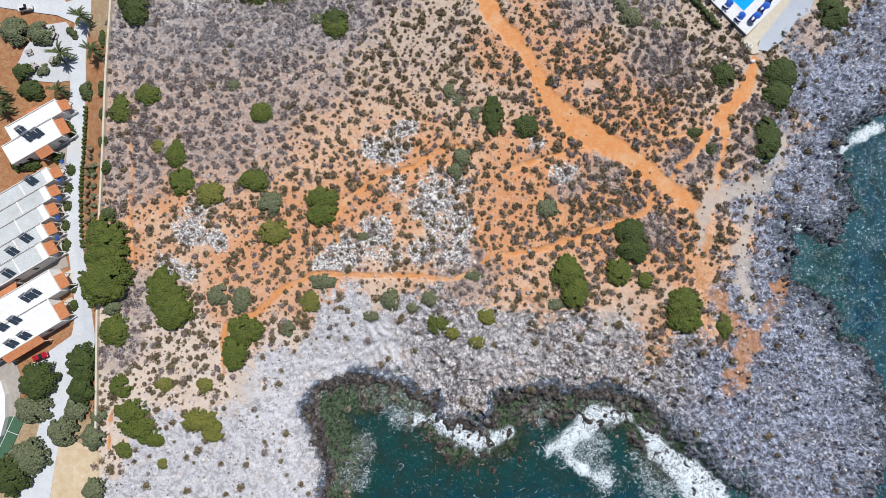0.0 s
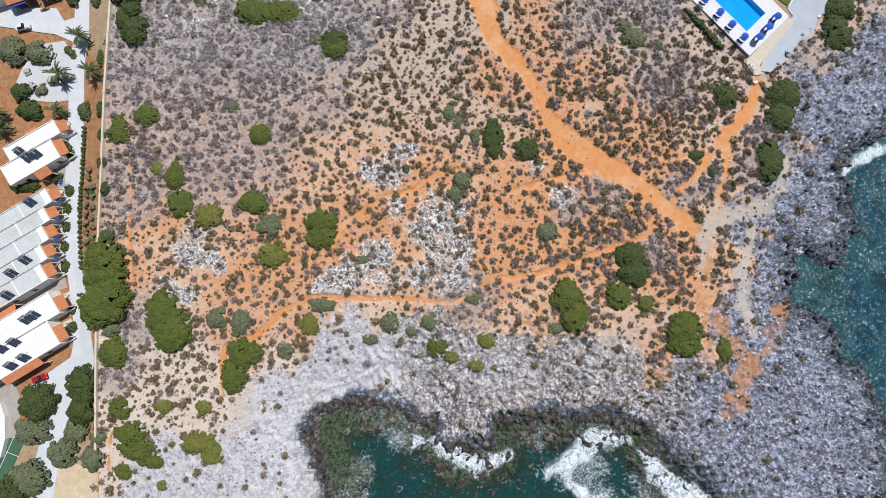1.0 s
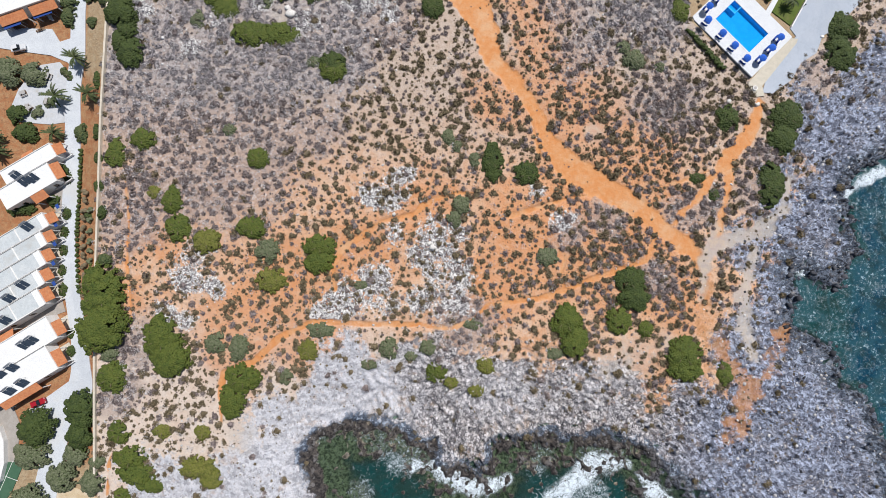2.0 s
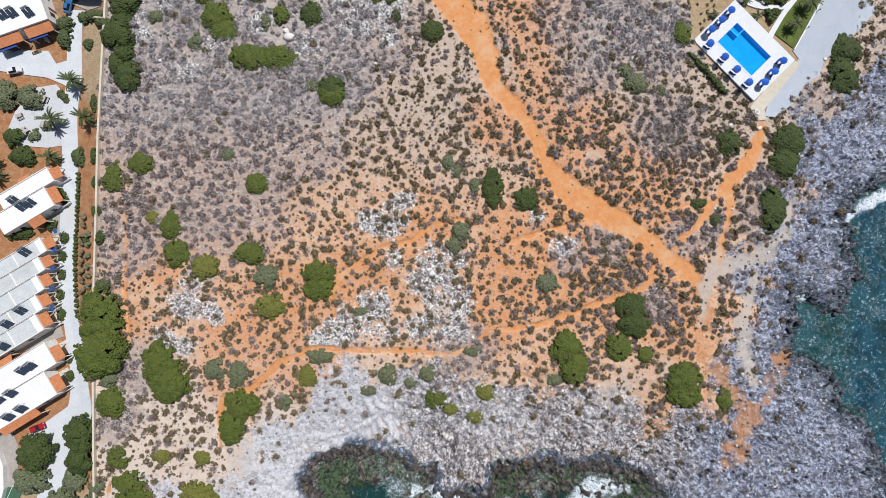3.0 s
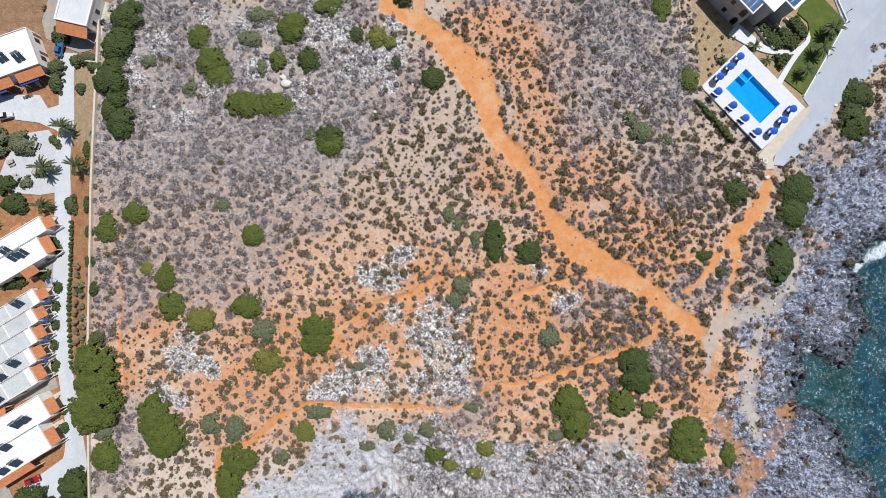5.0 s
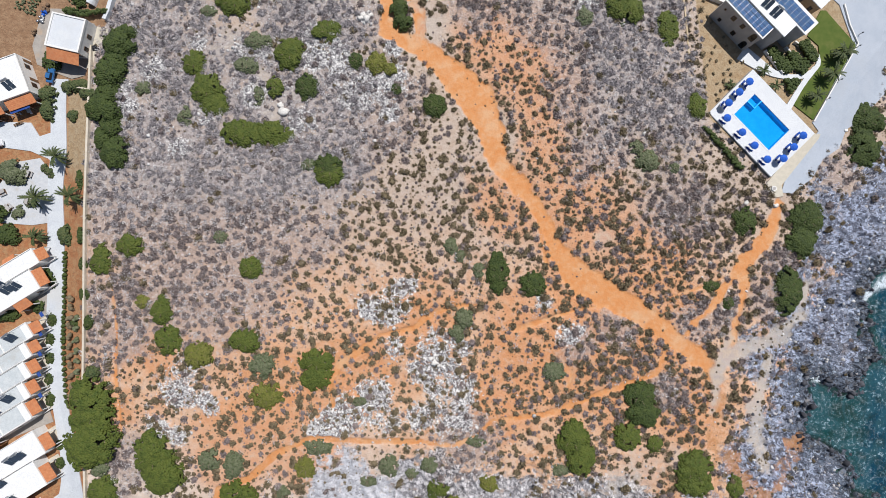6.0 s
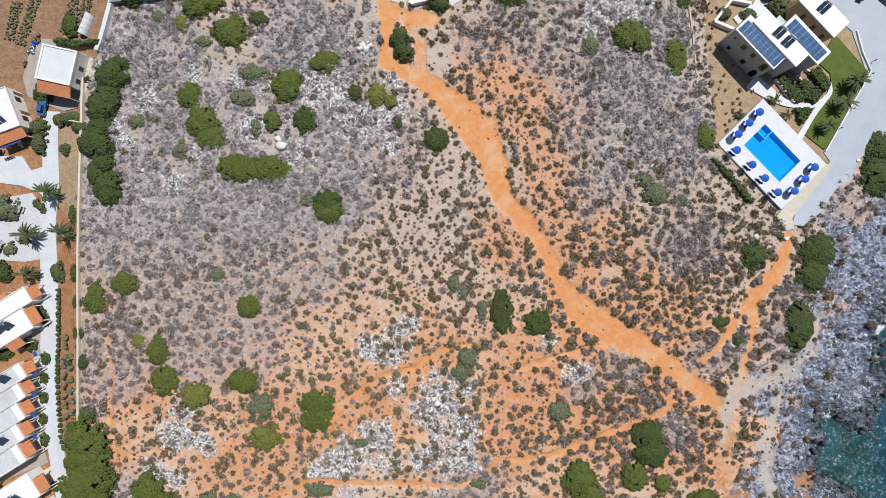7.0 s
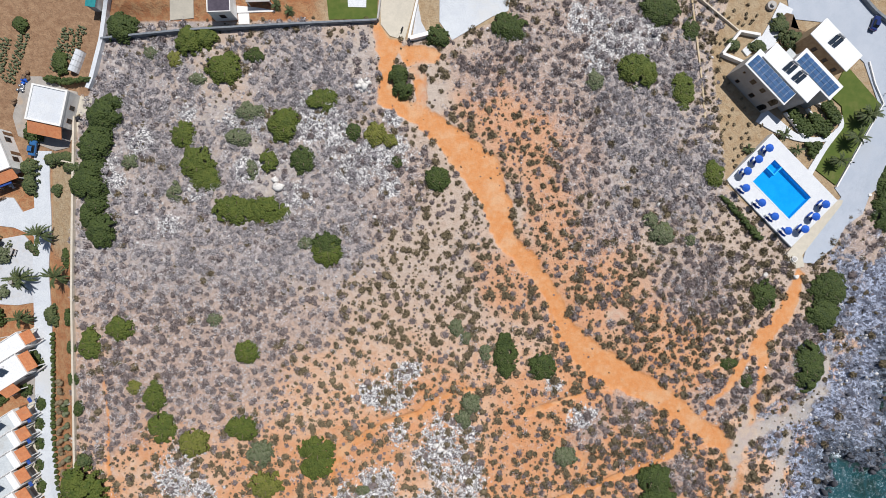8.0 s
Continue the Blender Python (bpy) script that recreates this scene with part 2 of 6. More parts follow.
def lie(x, y, z):
    """A point of the level plan laid on the swell, and the growth in size that goes with it."""
    h = rise(x, y)
    k = 1 - h / 101.0
    middle = 37 + np.clip(0.3 * (y - 37), -24, 24)
    d = line_distance(x, y, BUILT[0] + BUILT[0][:1])
    drift = (2.0 - 3.7 * smooth(91, 100, y)) * smooth(-1, 7, np.where(inside(x, y, BUILT[0]), d, -d))
    return x * k, middle + (y - middle) * k + drift, h + z * k, k


# ---- mesh helpers ----
def mesh_np(name, verts, faces):
    me = bpy.data.meshes.new(name)
    n, k = faces.shape
    me.vertices.add(len(verts))
    me.vertices.foreach_set("co", np.asarray(verts, np.float32).ravel())
    me.loops.add(n * k)
    me.loops.foreach_set("vertex_index", faces.astype(np.int32).ravel())
    me.polygons.add(n)
    me.polygons.foreach_set("loop_start", np.arange(0, n * k, k, dtype=np.int32))
    me.update(calc_edges=True)
    me.validate()
    return me


def paint(me, name, channels):
    layer = me.attributes.new(name, "FLOAT_COLOR", "POINT")
    layer.data.foreach_set("color", np.stack(channels, -1).astype(np.float32).ravel())


def grid_lines(low, high, step, far):
    inner = np.arange(low, high + step / 2, step)
    out, d = [], step
    while (out[-1] if out else 0) < far:
        d *= 1.35
        out.append((out[-1] if out else 0) + d)
    out = np.array(out)
    return np.r_[low - out[::-1], inner, inner[-1] + out]


def sheet(xs, ys):
    gx, gy = np.meshgrid(xs, ys)
    index = np.arange(gx.size).reshape(gx.shape)
    faces = np.stack([index[:-1, :-1], index[:-1, 1:], index[1:, 1:], index[1:, :-1]], -1).reshape(-1, 4)
    return gx.ravel(), gy.ravel(), faces


# ---- materials ----
def nodes_of(name):
    m = bpy.data.materials.new(name)
    m.use_nodes = True
    return m, m.node_tree.nodes, m.node_tree.links, m.node_tree.nodes["Principled BSDF"]


class Graph:
    def __init__(self, name, rough=0.85, metal=0.0):
        self.m, self.n, self.l, self.bsdf = nodes_of(name)
        self.bsdf.inputs["Roughness"].default_value = rough
        self.bsdf.inputs["Metallic"].default_value = metal
        self.bsdf.inputs["Specular IOR Level"].default_value = 0.3
        self.where = self.n.new("ShaderNodeNewGeometry").outputs["Position"]

    def put(self, socket, value):
        if hasattr(value, "links"):
            self.l.new(value, socket)
        elif isinstance(value, tuple) and len(value) == 3 and socket.type == "RGBA":
            socket.default_value = (*value, 1)
        else:
            socket.default_value = value

    def noise(self, size, detail=3.0, rough=0.55, at=None, warp=0.0):
        t = self.n.new("ShaderNodeTexNoise")
        self.put(t.inputs["Vector"], at or self.where)
        t.inputs["Scale"].default_value, t.inputs["Detail"].default_value = 1 / size, detail
        t.inputs["Roughness"].default_value, t.inputs["Distortion"].default_value = rough, warp
        return t.outputs["Fac"]

    def warped(self, size, far):
        """Places shaken by a noise of that size."""
        t, v = self.n.new("ShaderNodeTexNoise"), self.n.new("ShaderNodeVectorMath")
        self.put(t.inputs["Vector"], self.where)
        t.inputs["Scale"].default_value, t.inputs["Detail"].default_value = 1 / size, 3.0
        v.operation = "MULTIPLY_ADD"
        self.l.new(t.outputs["Color"], v.inputs[0])
        v.inputs[1].default_value = (far, far, far)
        self.put(v.inputs[2], self.where)
        return v.outputs[0]

    def cells(self, size, feature="F1", out="Distance", at=None):
        t = self.n.new("ShaderNodeTexVoronoi")
        t.feature = feature
        self.put(t.inputs["Vector"], at or self.where)
        t.inputs["Scale"].default_value = 1 / size
        return t.outputs[out]

    def ramp(self, v, a, b, low=0.0, high=1.0):
        t = self.n.new("ShaderNodeMapRange")
        t.interpolation_type = "SMOOTHSTEP"
        self.put(t.inputs["Value"], v)
        for key, val in (("From Min", a), ("From Max", b), ("To Min", low), ("To Max", high)):
            t.inputs[key].default_value = val
        return t.outputs[0]

    def math(self, op, a, b=0.0, clamp=False):
        t = self.n.new("ShaderNodeMath")
        t.operation, t.use_clamp = op, clamp
        self.put(t.inputs[0], a)
        self.put(t.inputs[1], b)
        return t.outputs[0]

    def mix(self, fac, a, b, kind="MIX"):
        t = self.n.new("ShaderNodeMix")
        t.data_type, t.blend_type = "RGBA", kind
        self.put(t.inputs["Factor"], fac)
        self.put(t.inputs["A"], a)
        self.put(t.inputs["B"], b)
        return t.outputs["Result"]

    def masks(self, name):
        t = self.n.new("ShaderNodeAttribute")
        t.attribute_name = name
        s = self.n.new("ShaderNodeSeparateColor")
        self.l.new(t.outputs["Color"], s.inputs[0])
        return s.outputs[0], s.outputs[1], s.outputs[2], t.outputs["Alpha"]

    def broken(self, mask, grain, width=0.6, sharp=0.14):
        """A mask whose edge is broken up by a grain."""
        v = self.math("ADD", mask, self.math("MULTIPLY", self.math("SUBTRACT", grain, 0.5), width))
        return self.ramp(v, 0.5 - sharp, 0.5 + sharp)

    def bump(self, height, strength=0.5, distance=0.1):
        t = self.n.new("ShaderNodeBump")
        t.inputs["Strength"].default_value, t.inputs["Distance"].default_value = strength, distance
        self.put(t.inputs["Height"], height)
        self.l.new(t.outputs[0], self.bsdf.inputs["Normal"])

    def done(self, colour, rough=None):
        self.put(self.bsdf.inputs["Base Color"], colour)
        if rough is not None:
            self.put(self.bsdf.inputs["Roughness"], rough)
        return self.m


def plain(name, a, b, size=0.6, fine=0.08, rough=0.8, metal=0.0, bump=0.2, vary=0.0, island=False, stain=None):
    """A surface of two tones, with grain at two sizes; vary: how much each object or island differs."""
    g = Graph(name, rough, metal)
    colour = g.mix(g.ramp(g.noise(size), 0.3, 0.7), a, b)
    colour = g.mix(g.ramp(g.noise(fine, 2), 0.35, 0.75, 0.0, 0.35), colour, tuple(0.55 * v for v in a))
    if stain:
        colour = g.mix(g.ramp(g.noise(size * 4, 5, 0.65), 0.52, 0.72, 0.0, 0.7), colour, stain)
    if vary:
        r = g.n.new("ShaderNodeNewGeometry").outputs["Random Per Island"] if island else g.n.new("ShaderNodeObjectInfo").outputs["Random"]
        colour = g.mix(g.ramp(r, 0, 1, 0, vary), colour, tuple(0.45 * v for v in b))
    g.bump(g.noise(fine, 3), bump, fine * 0.5)
    return g.done(colour)


def ground_material():
    g = Graph("dry_ground", 0.95)
    red, grey, rock, stone = g.masks("cover")
    path, pale, wet, garden = g.masks("wear")
    dark, tan, field, bleached = g.masks("tone")
    cool, eastern, rust, north = g.masks("thicket")
    n8, n2, n1 = g.noise(8, 4), g.noise(1.9, 5, 0.65, warp=0.4), g.noise(0.95, 5, 0.7, warp=0.5)
    n05, n01 = g.noise(0.5, 4, 0.65), g.noise(0.16, 2)
    chips = g.cells(0.62, "F1", "Color")
    chip = g.n.new("ShaderNodeSeparateColor")
    g.l.new(chips, chip.inputs[0])
    chip = chip.outputs[0]
    soil = g.mix(g.ramp(n8, 0.3, 0.7), (0.65, 0.365, 0.215), (0.66, 0.45, 0.315))
    soil = g.mix(g.ramp(n2, 0.46, 0.75, 0, 0.75), soil, (0.72, 0.56, 0.46))
    soil = g.mix(g.ramp(g.noise(3.4, 5, 0.6, warp=1.2), 0.50, 0.62, 0, 0.55), soil, (0.60, 0.295, 0.135))
    soil = g.mix(g.ramp(n1, 0.58, 0.68, 0, 0.55), soil, (0.17, 0.125, 0.085))
    soil = g.mix(g.math("MULTIPLY", bleached, 0.75), soil, g.mix(g.ramp(n2, 0.35, 0.65), (0.64, 0.55, 0.47), (0.72, 0.67, 0.62)))
    soil = g.mix(g.math("MULTIPLY", north, 0.9), soil, g.mix(g.ramp(n2, 0.35, 0.65), (0.46, 0.365, 0.295), (0.53, 0.45, 0.39)))
    redsoil = g.mix(g.ramp(n2, 0.3, 0.7), (0.62, 0.245, 0.09), (0.63, 0.325, 0.16))
    colour = g.mix(g.math("MULTIPLY", g.broken(red, n2, 1.3, 0.5), 0.70), soil, redsoil)
    greysoil = g.mix(g.ramp(n1, 0.36, 0.56), (0.23, 0.185, 0.17), (0.46, 0.365, 0.32))
    greysoil = g.mix(g.ramp(n2, 0.50, 0.68, 0, 0.6), greysoil, (0.52, 0.34, 0.235))
    greysoil = g.mix(g.ramp(chip, 0.90, 0.95, 0, 0.8), greysoil, (0.58, 0.55, 0.55))
    ash = g.mix(g.ramp(n1, 0.36, 0.56), (0.19, 0.172, 0.178), (0.40, 0.365, 0.365))
    ash = g.mix(g.ramp(chip, 0.86, 0.95, 0, 0.7), ash, (0.58, 0.55, 0.55))
    ash = g.mix(g.ramp(g.noise(4.5, 4, 0.6, warp=0.6), 0.50, 0.62, 0, 0.5), ash, (0.50, 0.39, 0.31))
    greysoil = g.mix(g.broken(cool, n2, 0.9, 0.4), greysoil, ash)
    colour = g.mix(g.math("MULTIPLY", g.broken(grey, n2, 1.5, 0.5), 0.82), colour, greysoil)
    colour = g.mix(g.ramp(n05, 0.60, 0.74, 0, 0.45), colour, (0.13, 0.09, 0.06))
    # limestone of the shore: pale faces, shade of pits and cracks painted dark, blackened towards the spray
    shaken = g.warped(0.65, 1.9)
    block = g.n.new("ShaderNodeSeparateColor")
    g.l.new(g.cells(0.95, "F1", "Color", shaken), block.inputs[0])
    block = block.outputs[0]
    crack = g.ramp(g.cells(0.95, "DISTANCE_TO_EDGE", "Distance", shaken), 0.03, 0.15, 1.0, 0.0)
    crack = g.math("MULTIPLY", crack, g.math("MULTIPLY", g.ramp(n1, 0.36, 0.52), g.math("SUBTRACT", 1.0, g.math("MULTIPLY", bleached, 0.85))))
    face = g.mix(g.ramp(n2, 0.32, 0.68), (0.38, 0.36, 0.375), (0.60, 0.575, 0.58))
    face = g.mix(g.ramp(g.noise(14, 3), 0.45, 0.65, 0, 0.5), face, (0.46, 0.40, 0.35))
    face = g.mix(g.math("MULTIPLY", bleached, g.ramp(n1, 0.3, 0.55, 0.4, 0.9)), face, (0.63, 0.645, 0.70))
    face = g.mix(g.math("MULTIPLY", g.ramp(block, 0.58, 0.80, 0, 0.75), g.math("SUBTRACT", 1.0, g.math("MULTIPLY", bleached, 0.6))), face, (0.78, 0.76, 0.78))
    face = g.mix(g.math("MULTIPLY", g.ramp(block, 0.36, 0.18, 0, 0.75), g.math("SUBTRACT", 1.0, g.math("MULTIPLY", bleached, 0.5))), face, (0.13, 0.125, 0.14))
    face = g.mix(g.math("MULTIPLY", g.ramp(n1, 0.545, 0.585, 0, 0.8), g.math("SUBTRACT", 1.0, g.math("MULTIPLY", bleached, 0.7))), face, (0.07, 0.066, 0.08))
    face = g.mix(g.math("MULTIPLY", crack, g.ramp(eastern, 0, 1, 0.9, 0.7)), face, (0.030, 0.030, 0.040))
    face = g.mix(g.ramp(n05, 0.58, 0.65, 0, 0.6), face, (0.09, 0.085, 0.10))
    face = g.mix(g.ramp(g.noise(5, 4, 0.7), 0.56, 0.68, 0, 0.4), face, (0.44, 0.29, 0.18))
    face = g.mix(g.math("MULTIPLY", eastern, 0.8), face, (0.53, 0.66, 0.90), "MULTIPLY")
    black = g.mix(g.ramp(n1, 0.36, 0.62), (0.012, 0.016, 0.026), (0.15, 0.19, 0.26))
    black = g.mix(g.ramp(block, 0.70, 0.86, 0, 0.75), black, (0.40, 0.47, 0.58))
    black = g.mix(g.math("MULTIPLY", crack, 0.8), black, (0.012, 0.013, 0.018))
    black = g.mix(g.ramp(g.noise(3.2, 5, 0.7), 0.55, 0.68, 0, 0.5), black, (0.20, 0.165, 0.125))
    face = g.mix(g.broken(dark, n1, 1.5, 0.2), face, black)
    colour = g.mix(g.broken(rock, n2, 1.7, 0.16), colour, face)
    # white outcrops, with the black shadows between their faces painted into the colour
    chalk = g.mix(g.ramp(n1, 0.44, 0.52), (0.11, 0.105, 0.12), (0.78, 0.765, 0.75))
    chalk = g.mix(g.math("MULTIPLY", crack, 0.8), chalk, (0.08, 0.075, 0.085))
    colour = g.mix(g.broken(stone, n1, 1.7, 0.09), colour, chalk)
    shore = g.mix(g.ramp(n1, 0.38, 0.62), (0.012, 0.011, 0.013), (0.085, 0.075, 0.070))
    shore = g.mix(eastern, shore, g.mix(g.ramp(n1, 0.42, 0.60), (0.014, 0.017, 0.026), (0.15, 0.18, 0.235)))
    shore = g.mix(g.ramp(block, 0.80, 0.94, 0, 0.5), shore, (0.26, 0.25, 0.25))
    reef = g.mix(g.ramp(n1, 0.38, 0.60), (0.06, 0.052, 0.04), (0.30, 0.26, 0.20))
    reef = g.mix(eastern, reef, (0.03, 0.04, 0.05))
    low = g.n.new("ShaderNodeSeparateXYZ")
    g.l.new(g.where, low.inputs[0])
    depth = g.math("ADD", low.outputs[2], g.math("MULTIPLY", n2, 0.8))
    colour = g.mix(g.broken(wet, n1, 1.3, 0.15), colour, g.mix(g.ramp(depth, -4.3, -4.75), shore, reef))
    trod = g.mix(g.ramp(n2, 0.3, 0.7), (0.58, 0.235, 0.080), (0.61, 0.30, 0.13))
    trod = g.mix(g.ramp(n1, 0.5, 0.75, 0, 0.5), trod, (0.60, 0.37, 0.20))
    trod = g.mix(g.ramp(g.noise(6, 4, 0.6), 0.48, 0.68, 0, 0.6), trod, (0.62, 0.40, 0.24))
    trod = g.mix(g.ramp(n05, 0.62, 0.72, 0, 0.5), trod, (0.33, 0.17, 0.085))
    colour = g.mix(g.broken(path, n1, 0.9, 0.32), colour, trod)
    rusty = g.mix(g.ramp(n2, 0.3, 0.7), (0.40, 0.165, 0.050), (0.47, 0.25, 0.115))
    rusty = g.mix(g.ramp(n05, 0.56, 0.66, 0, 0.7), rusty, (0.18, 0.12, 0.09))
    colour = g.mix(g.math("MULTIPLY", g.broken(rust, n1, 1.9, 0.3), 0.75), colour, rusty)
    trodden = g.math("MAXIMUM", path, rust)
    sand = g.mix(g.ramp(n2, 0.35, 0.65), (0.40, 0.385, 0.38), (0.49, 0.42, 0.35))
    colour = g.mix(g.math("MULTIPLY", g.broken(pale, n2, 1.1, 0.5), 0.85), colour, sand)
    earth = g.mix(g.ramp(n2, 0.35, 0.65), (0.36, 0.15, 0.065), (0.42, 0.24, 0.12))
    earth = g.mix(tan, earth, g.mix(g.ramp(n2, 0.35, 0.65), (0.37, 0.26, 0.15), (0.44, 0.34, 0.22)))
    earth = g.mix(field, earth, g.mix(g.ramp(n2, 0.35, 0.65), (0.26, 0.15, 0.085), (0.35, 0.22, 0.13)))
    earth = g.mix(g.ramp(n05, 0.5, 0.7, 0, 0.55), earth, (0.17, 0.10, 0.06))
    colour = g.mix(g.broken(garden, n05, 0.3, 0.2), colour, earth)
    colour = g.mix(g.ramp(n01, 0.45, 0.7, 0, 0.18), colour, (0.07, 0.06, 0.055))
    rise = g.math("ADD", g.math("MULTIPLY", n1, 1.0), g.math("MULTIPLY", n05, 0.5))
    g.bump(g.math("MULTIPLY", rise, g.math("SUBTRACT", 1.0, g.math("MULTIPLY", g.math("MAXIMUM", trodden, pale), 0.75))), 0.9, 0.45)
    return g.done(colour)


def water_material():
    g = Graph("sea_water", 0.12)
    foam, deep, lace, chop = g.masks("sea")
    g.bsdf.inputs["Specular IOR Level"].default_value = 0.4
    n4, n1 = g.noise(5, 4), g.noise(0.9, 4, 0.6, warp=0.6)
    colour = g.mix(g.ramp(deep, 0.0, 0.75), (0.024, 0.044, 0.030), (0.006, 0.045, 0.042))
    colour = g.mix(g.ramp(deep, 0.80, 1.0), colour, (0.002, 0.038, 0.070))
    colour = g.mix(g.ramp(n4, 0.40, 0.62, 0, 0.7), colour, (0.016, 0.036, 0.028))
    colour = g.mix(g.ramp(g.noise(1.3, 5, 0.7), 0.50, 0.66, 0, 0.6), colour, (0.010, 0.022, 0.020))
    milk = g.math("MULTIPLY", chop, g.ramp(g.noise(7, 5, 0.6, warp=0.8), 0.36, 0.60))
    colour = g.mix(g.math("MULTIPLY", milk, 0.5), colour, (0.030, 0.10, 0.125))
    colour = g.mix(g.math("MULTIPLY", chop, g.ramp(n1, 0.55, 0.63, 0, 0.26)), colour, (0.12, 0.26, 0.32))
    colour = g.mix(g.math("MULTIPLY", milk, g.ramp(g.noise(0.9, 3, 0.6), 0.60, 0.68, 0, 0.45)), colour, (0.60, 0.74, 0.82))
    swirl = g.warped(2.2, 2.6)
    web = g.ramp(g.math("ABSOLUTE", g.math("SUBTRACT", g.noise(1.1, 4, 0.68, swirl, 0.8), 0.5)), 0.015, 0.13, 1.0, 0.0)
    fine = g.ramp(g.noise(0.7, 5, 0.75, warp=0.6), 0.45, 0.62)
    thread = g.math("MULTIPLY", g.broken(lace, g.noise(2.4, 4, 0.6, warp=2.0), 1.9, 0.25), g.math("MULTIPLY", g.math("MAXIMUM", web, g.math("MULTIPLY", fine, 0.4)), g.ramp(fine, 0, 1, 0.35, 1.0)))
    froth = g.math("MULTIPLY", g.math("MAXIMUM", g.broken(foam, g.noise(2.6, 3, 0.5, warp=1.8), 1.7, 0.32), g.math("MULTIPLY", g.ramp(foam, 0.08, 0.4), web)), g.ramp(g.noise(1.0, 3, 0.55, warp=1.4), 0.30, 0.55, 0.62, 1.0))
    white = g.math("MAXIMUM", froth, g.math("MULTIPLY", thread, g.ramp(chop, 0.2, 0.8, 0.75, 0.36)), True)
    colour = g.mix(white, colour, (0.70, 0.78, 0.85))
    g.bump(g.math("ADD", n1, g.math("MULTIPLY", white, 0.5)), 0.6, 0.35)
    g.done(colour, g.ramp(white, 0, 1, 0.16, 0.8))
    clear = g.n.new("ShaderNodeBsdfTransparent")
    clear.inputs[0].default_value = (0.58, 0.74, 0.64, 1)
    both = g.n.new("ShaderNodeMixShader")
    body = g.math("MAXIMUM", g.ramp(deep, 0.0, 0.55, 0.12, 1.0), white, True)
    g.put(both.inputs[0], body)
    g.l.new(clear.outputs[0], both.inputs[1])
    g.l.new(g.bsdf.outputs[0], both.inputs[2])
    g.l.new(both.outputs[0], g.n["Material Output"].inputs[0])
    return g.m


def foliage(name, a, b, c, size=0.5, rough=0.7, island=0.6):
    g = Graph(name, rough)
    colour = g.mix(g.ramp(g.noise(size), 0.35, 0.65), a, b)
    r = g.n.new("ShaderNodeNewGeometry").outputs["Random Per Island"]
    colour = g.mix(g.ramp(r, 0, 1, 0, island), colour, c)
    g.bump(g.noise(0.12, 2), 0.6, 0.08)
    return g.done(colour)


GROUND = ground_material()
SEA_WATER = water_material()
SHRUB_ASH = foliage("ashen_thorn_twigs", (0.18, 0.162, 0.170), (0.32, 0.292, 0.302), (0.46, 0.43, 0.44), 1.5, 0.9, 0.6)
LEAF_GREEN = foliage("mastic_leaves", (0.047, 0.073, 0.011), (0.082, 0.108, 0.016), (0.108, 0.124, 0.024), 1.4)
LEAF_DARK = foliage("dark_leaves", (0.026, 0.044, 0.011), (0.046, 0.070, 0.015), (0.07, 0.092, 0.022), 1.4)
LEAF_LIME = foliage("yellow_green_leaves", (0.085, 0.10, 0.015), (0.135, 0.145, 0.022), (0.18, 0.17, 0.05), 1.2)
LEAF_OLIVE = foliage("olive_leaves", (0.055, 0.075, 0.030), (0.11, 0.13, 0.065), (0.18, 0.19, 0.12), 0.7)
LEAF_PALM = foliage("palm_leaves", (0.028, 0.050, 0.018), (0.06, 0.085, 0.028), (0.12, 0.13, 0.05), 0.6)
SHRUB_BROWN = foliage("brown_olive_twigs", (0.088, 0.071, 0.041), (0.175, 0.138, 0.082), (0.25, 0.20, 0.132), 1.3, 0.9, 0.55)
SHRUB_GREY = foliage("dead_grey_twigs", (0.125, 0.099, 0.094), (0.225, 0.184, 0.176), (0.32, 0.268, 0.262), 1.4, 0.9, 0.6)
TWIG_PALE = foliage("bleached_twigs", (0.44, 0.41, 0.415), (0.57, 0.54, 0.545), (0.74, 0.72, 0.73), 1.0, 0.9, 0.7)
STONE_PALE = plain("pale_limestone", (0.72, 0.70, 0.69), (0.55, 0.53, 0.53), 0.7, 0.15, 0.9, 0, 0.5, 0.6, True)
STONE_DARK = plain("dark_weathered_limestone", (0.115, 0.118, 0.135), (0.055, 0.057, 0.070), 0.7, 0.15, 0.9, 0, 0.6, 0.8, True)
BARK = plain("bark", (0.14, 0.10, 0.07), (0.22, 0.17, 0.13), 0.3, 0.05)

# ---- land and sea ----
gx, gy, quads = sheet(grid_lines(-136, 146, 0.47, 2600), grid_lines(-84, 148, 0.47, 2600))
shore = sea_distance(gx, gy)
flat = built_cover(gx, gy)
rock = rock_cover(gx, gy) * (1 - flat)
stone = blob(gx, gy, STONE_SPOTS) * (1 - flat)
stone = np.clip(stone * (0.22 + 1.1 * fbm(gx, gy, 3.2, 77)), 0, 0.72)
track = track_cover(gx, gy, TRACKS, 1.2, 13)
track = np.maximum(track, track_cover(gx, gy, FOOTPATHS, 0.45, 17) * (0.65 + 0.4 * smooth(0.35, 0.55, fbm(gx, gy, 5, 19))))
rust = track_cover(gx, gy, FAINT_TRACKS, 2.6, 29) * (0.45 + 0.6 * smooth(0.3, 0.6, fbm(gx, gy, 5, 31)))
pale = np.maximum(track_cover(gx, gy, PALE_TRACKS, 2.2, 23), 0.52 * blob(gx, gy, SAND_SPOTS))
stone *= 1 - 0.8 * np.maximum(track, pale)
height = land_height(gx, gy, shore, rock, stone, np.maximum(flat, 0.75 * np.maximum.reduce([track, pale, 0.6 * rust])))
height -= 0.05 * track
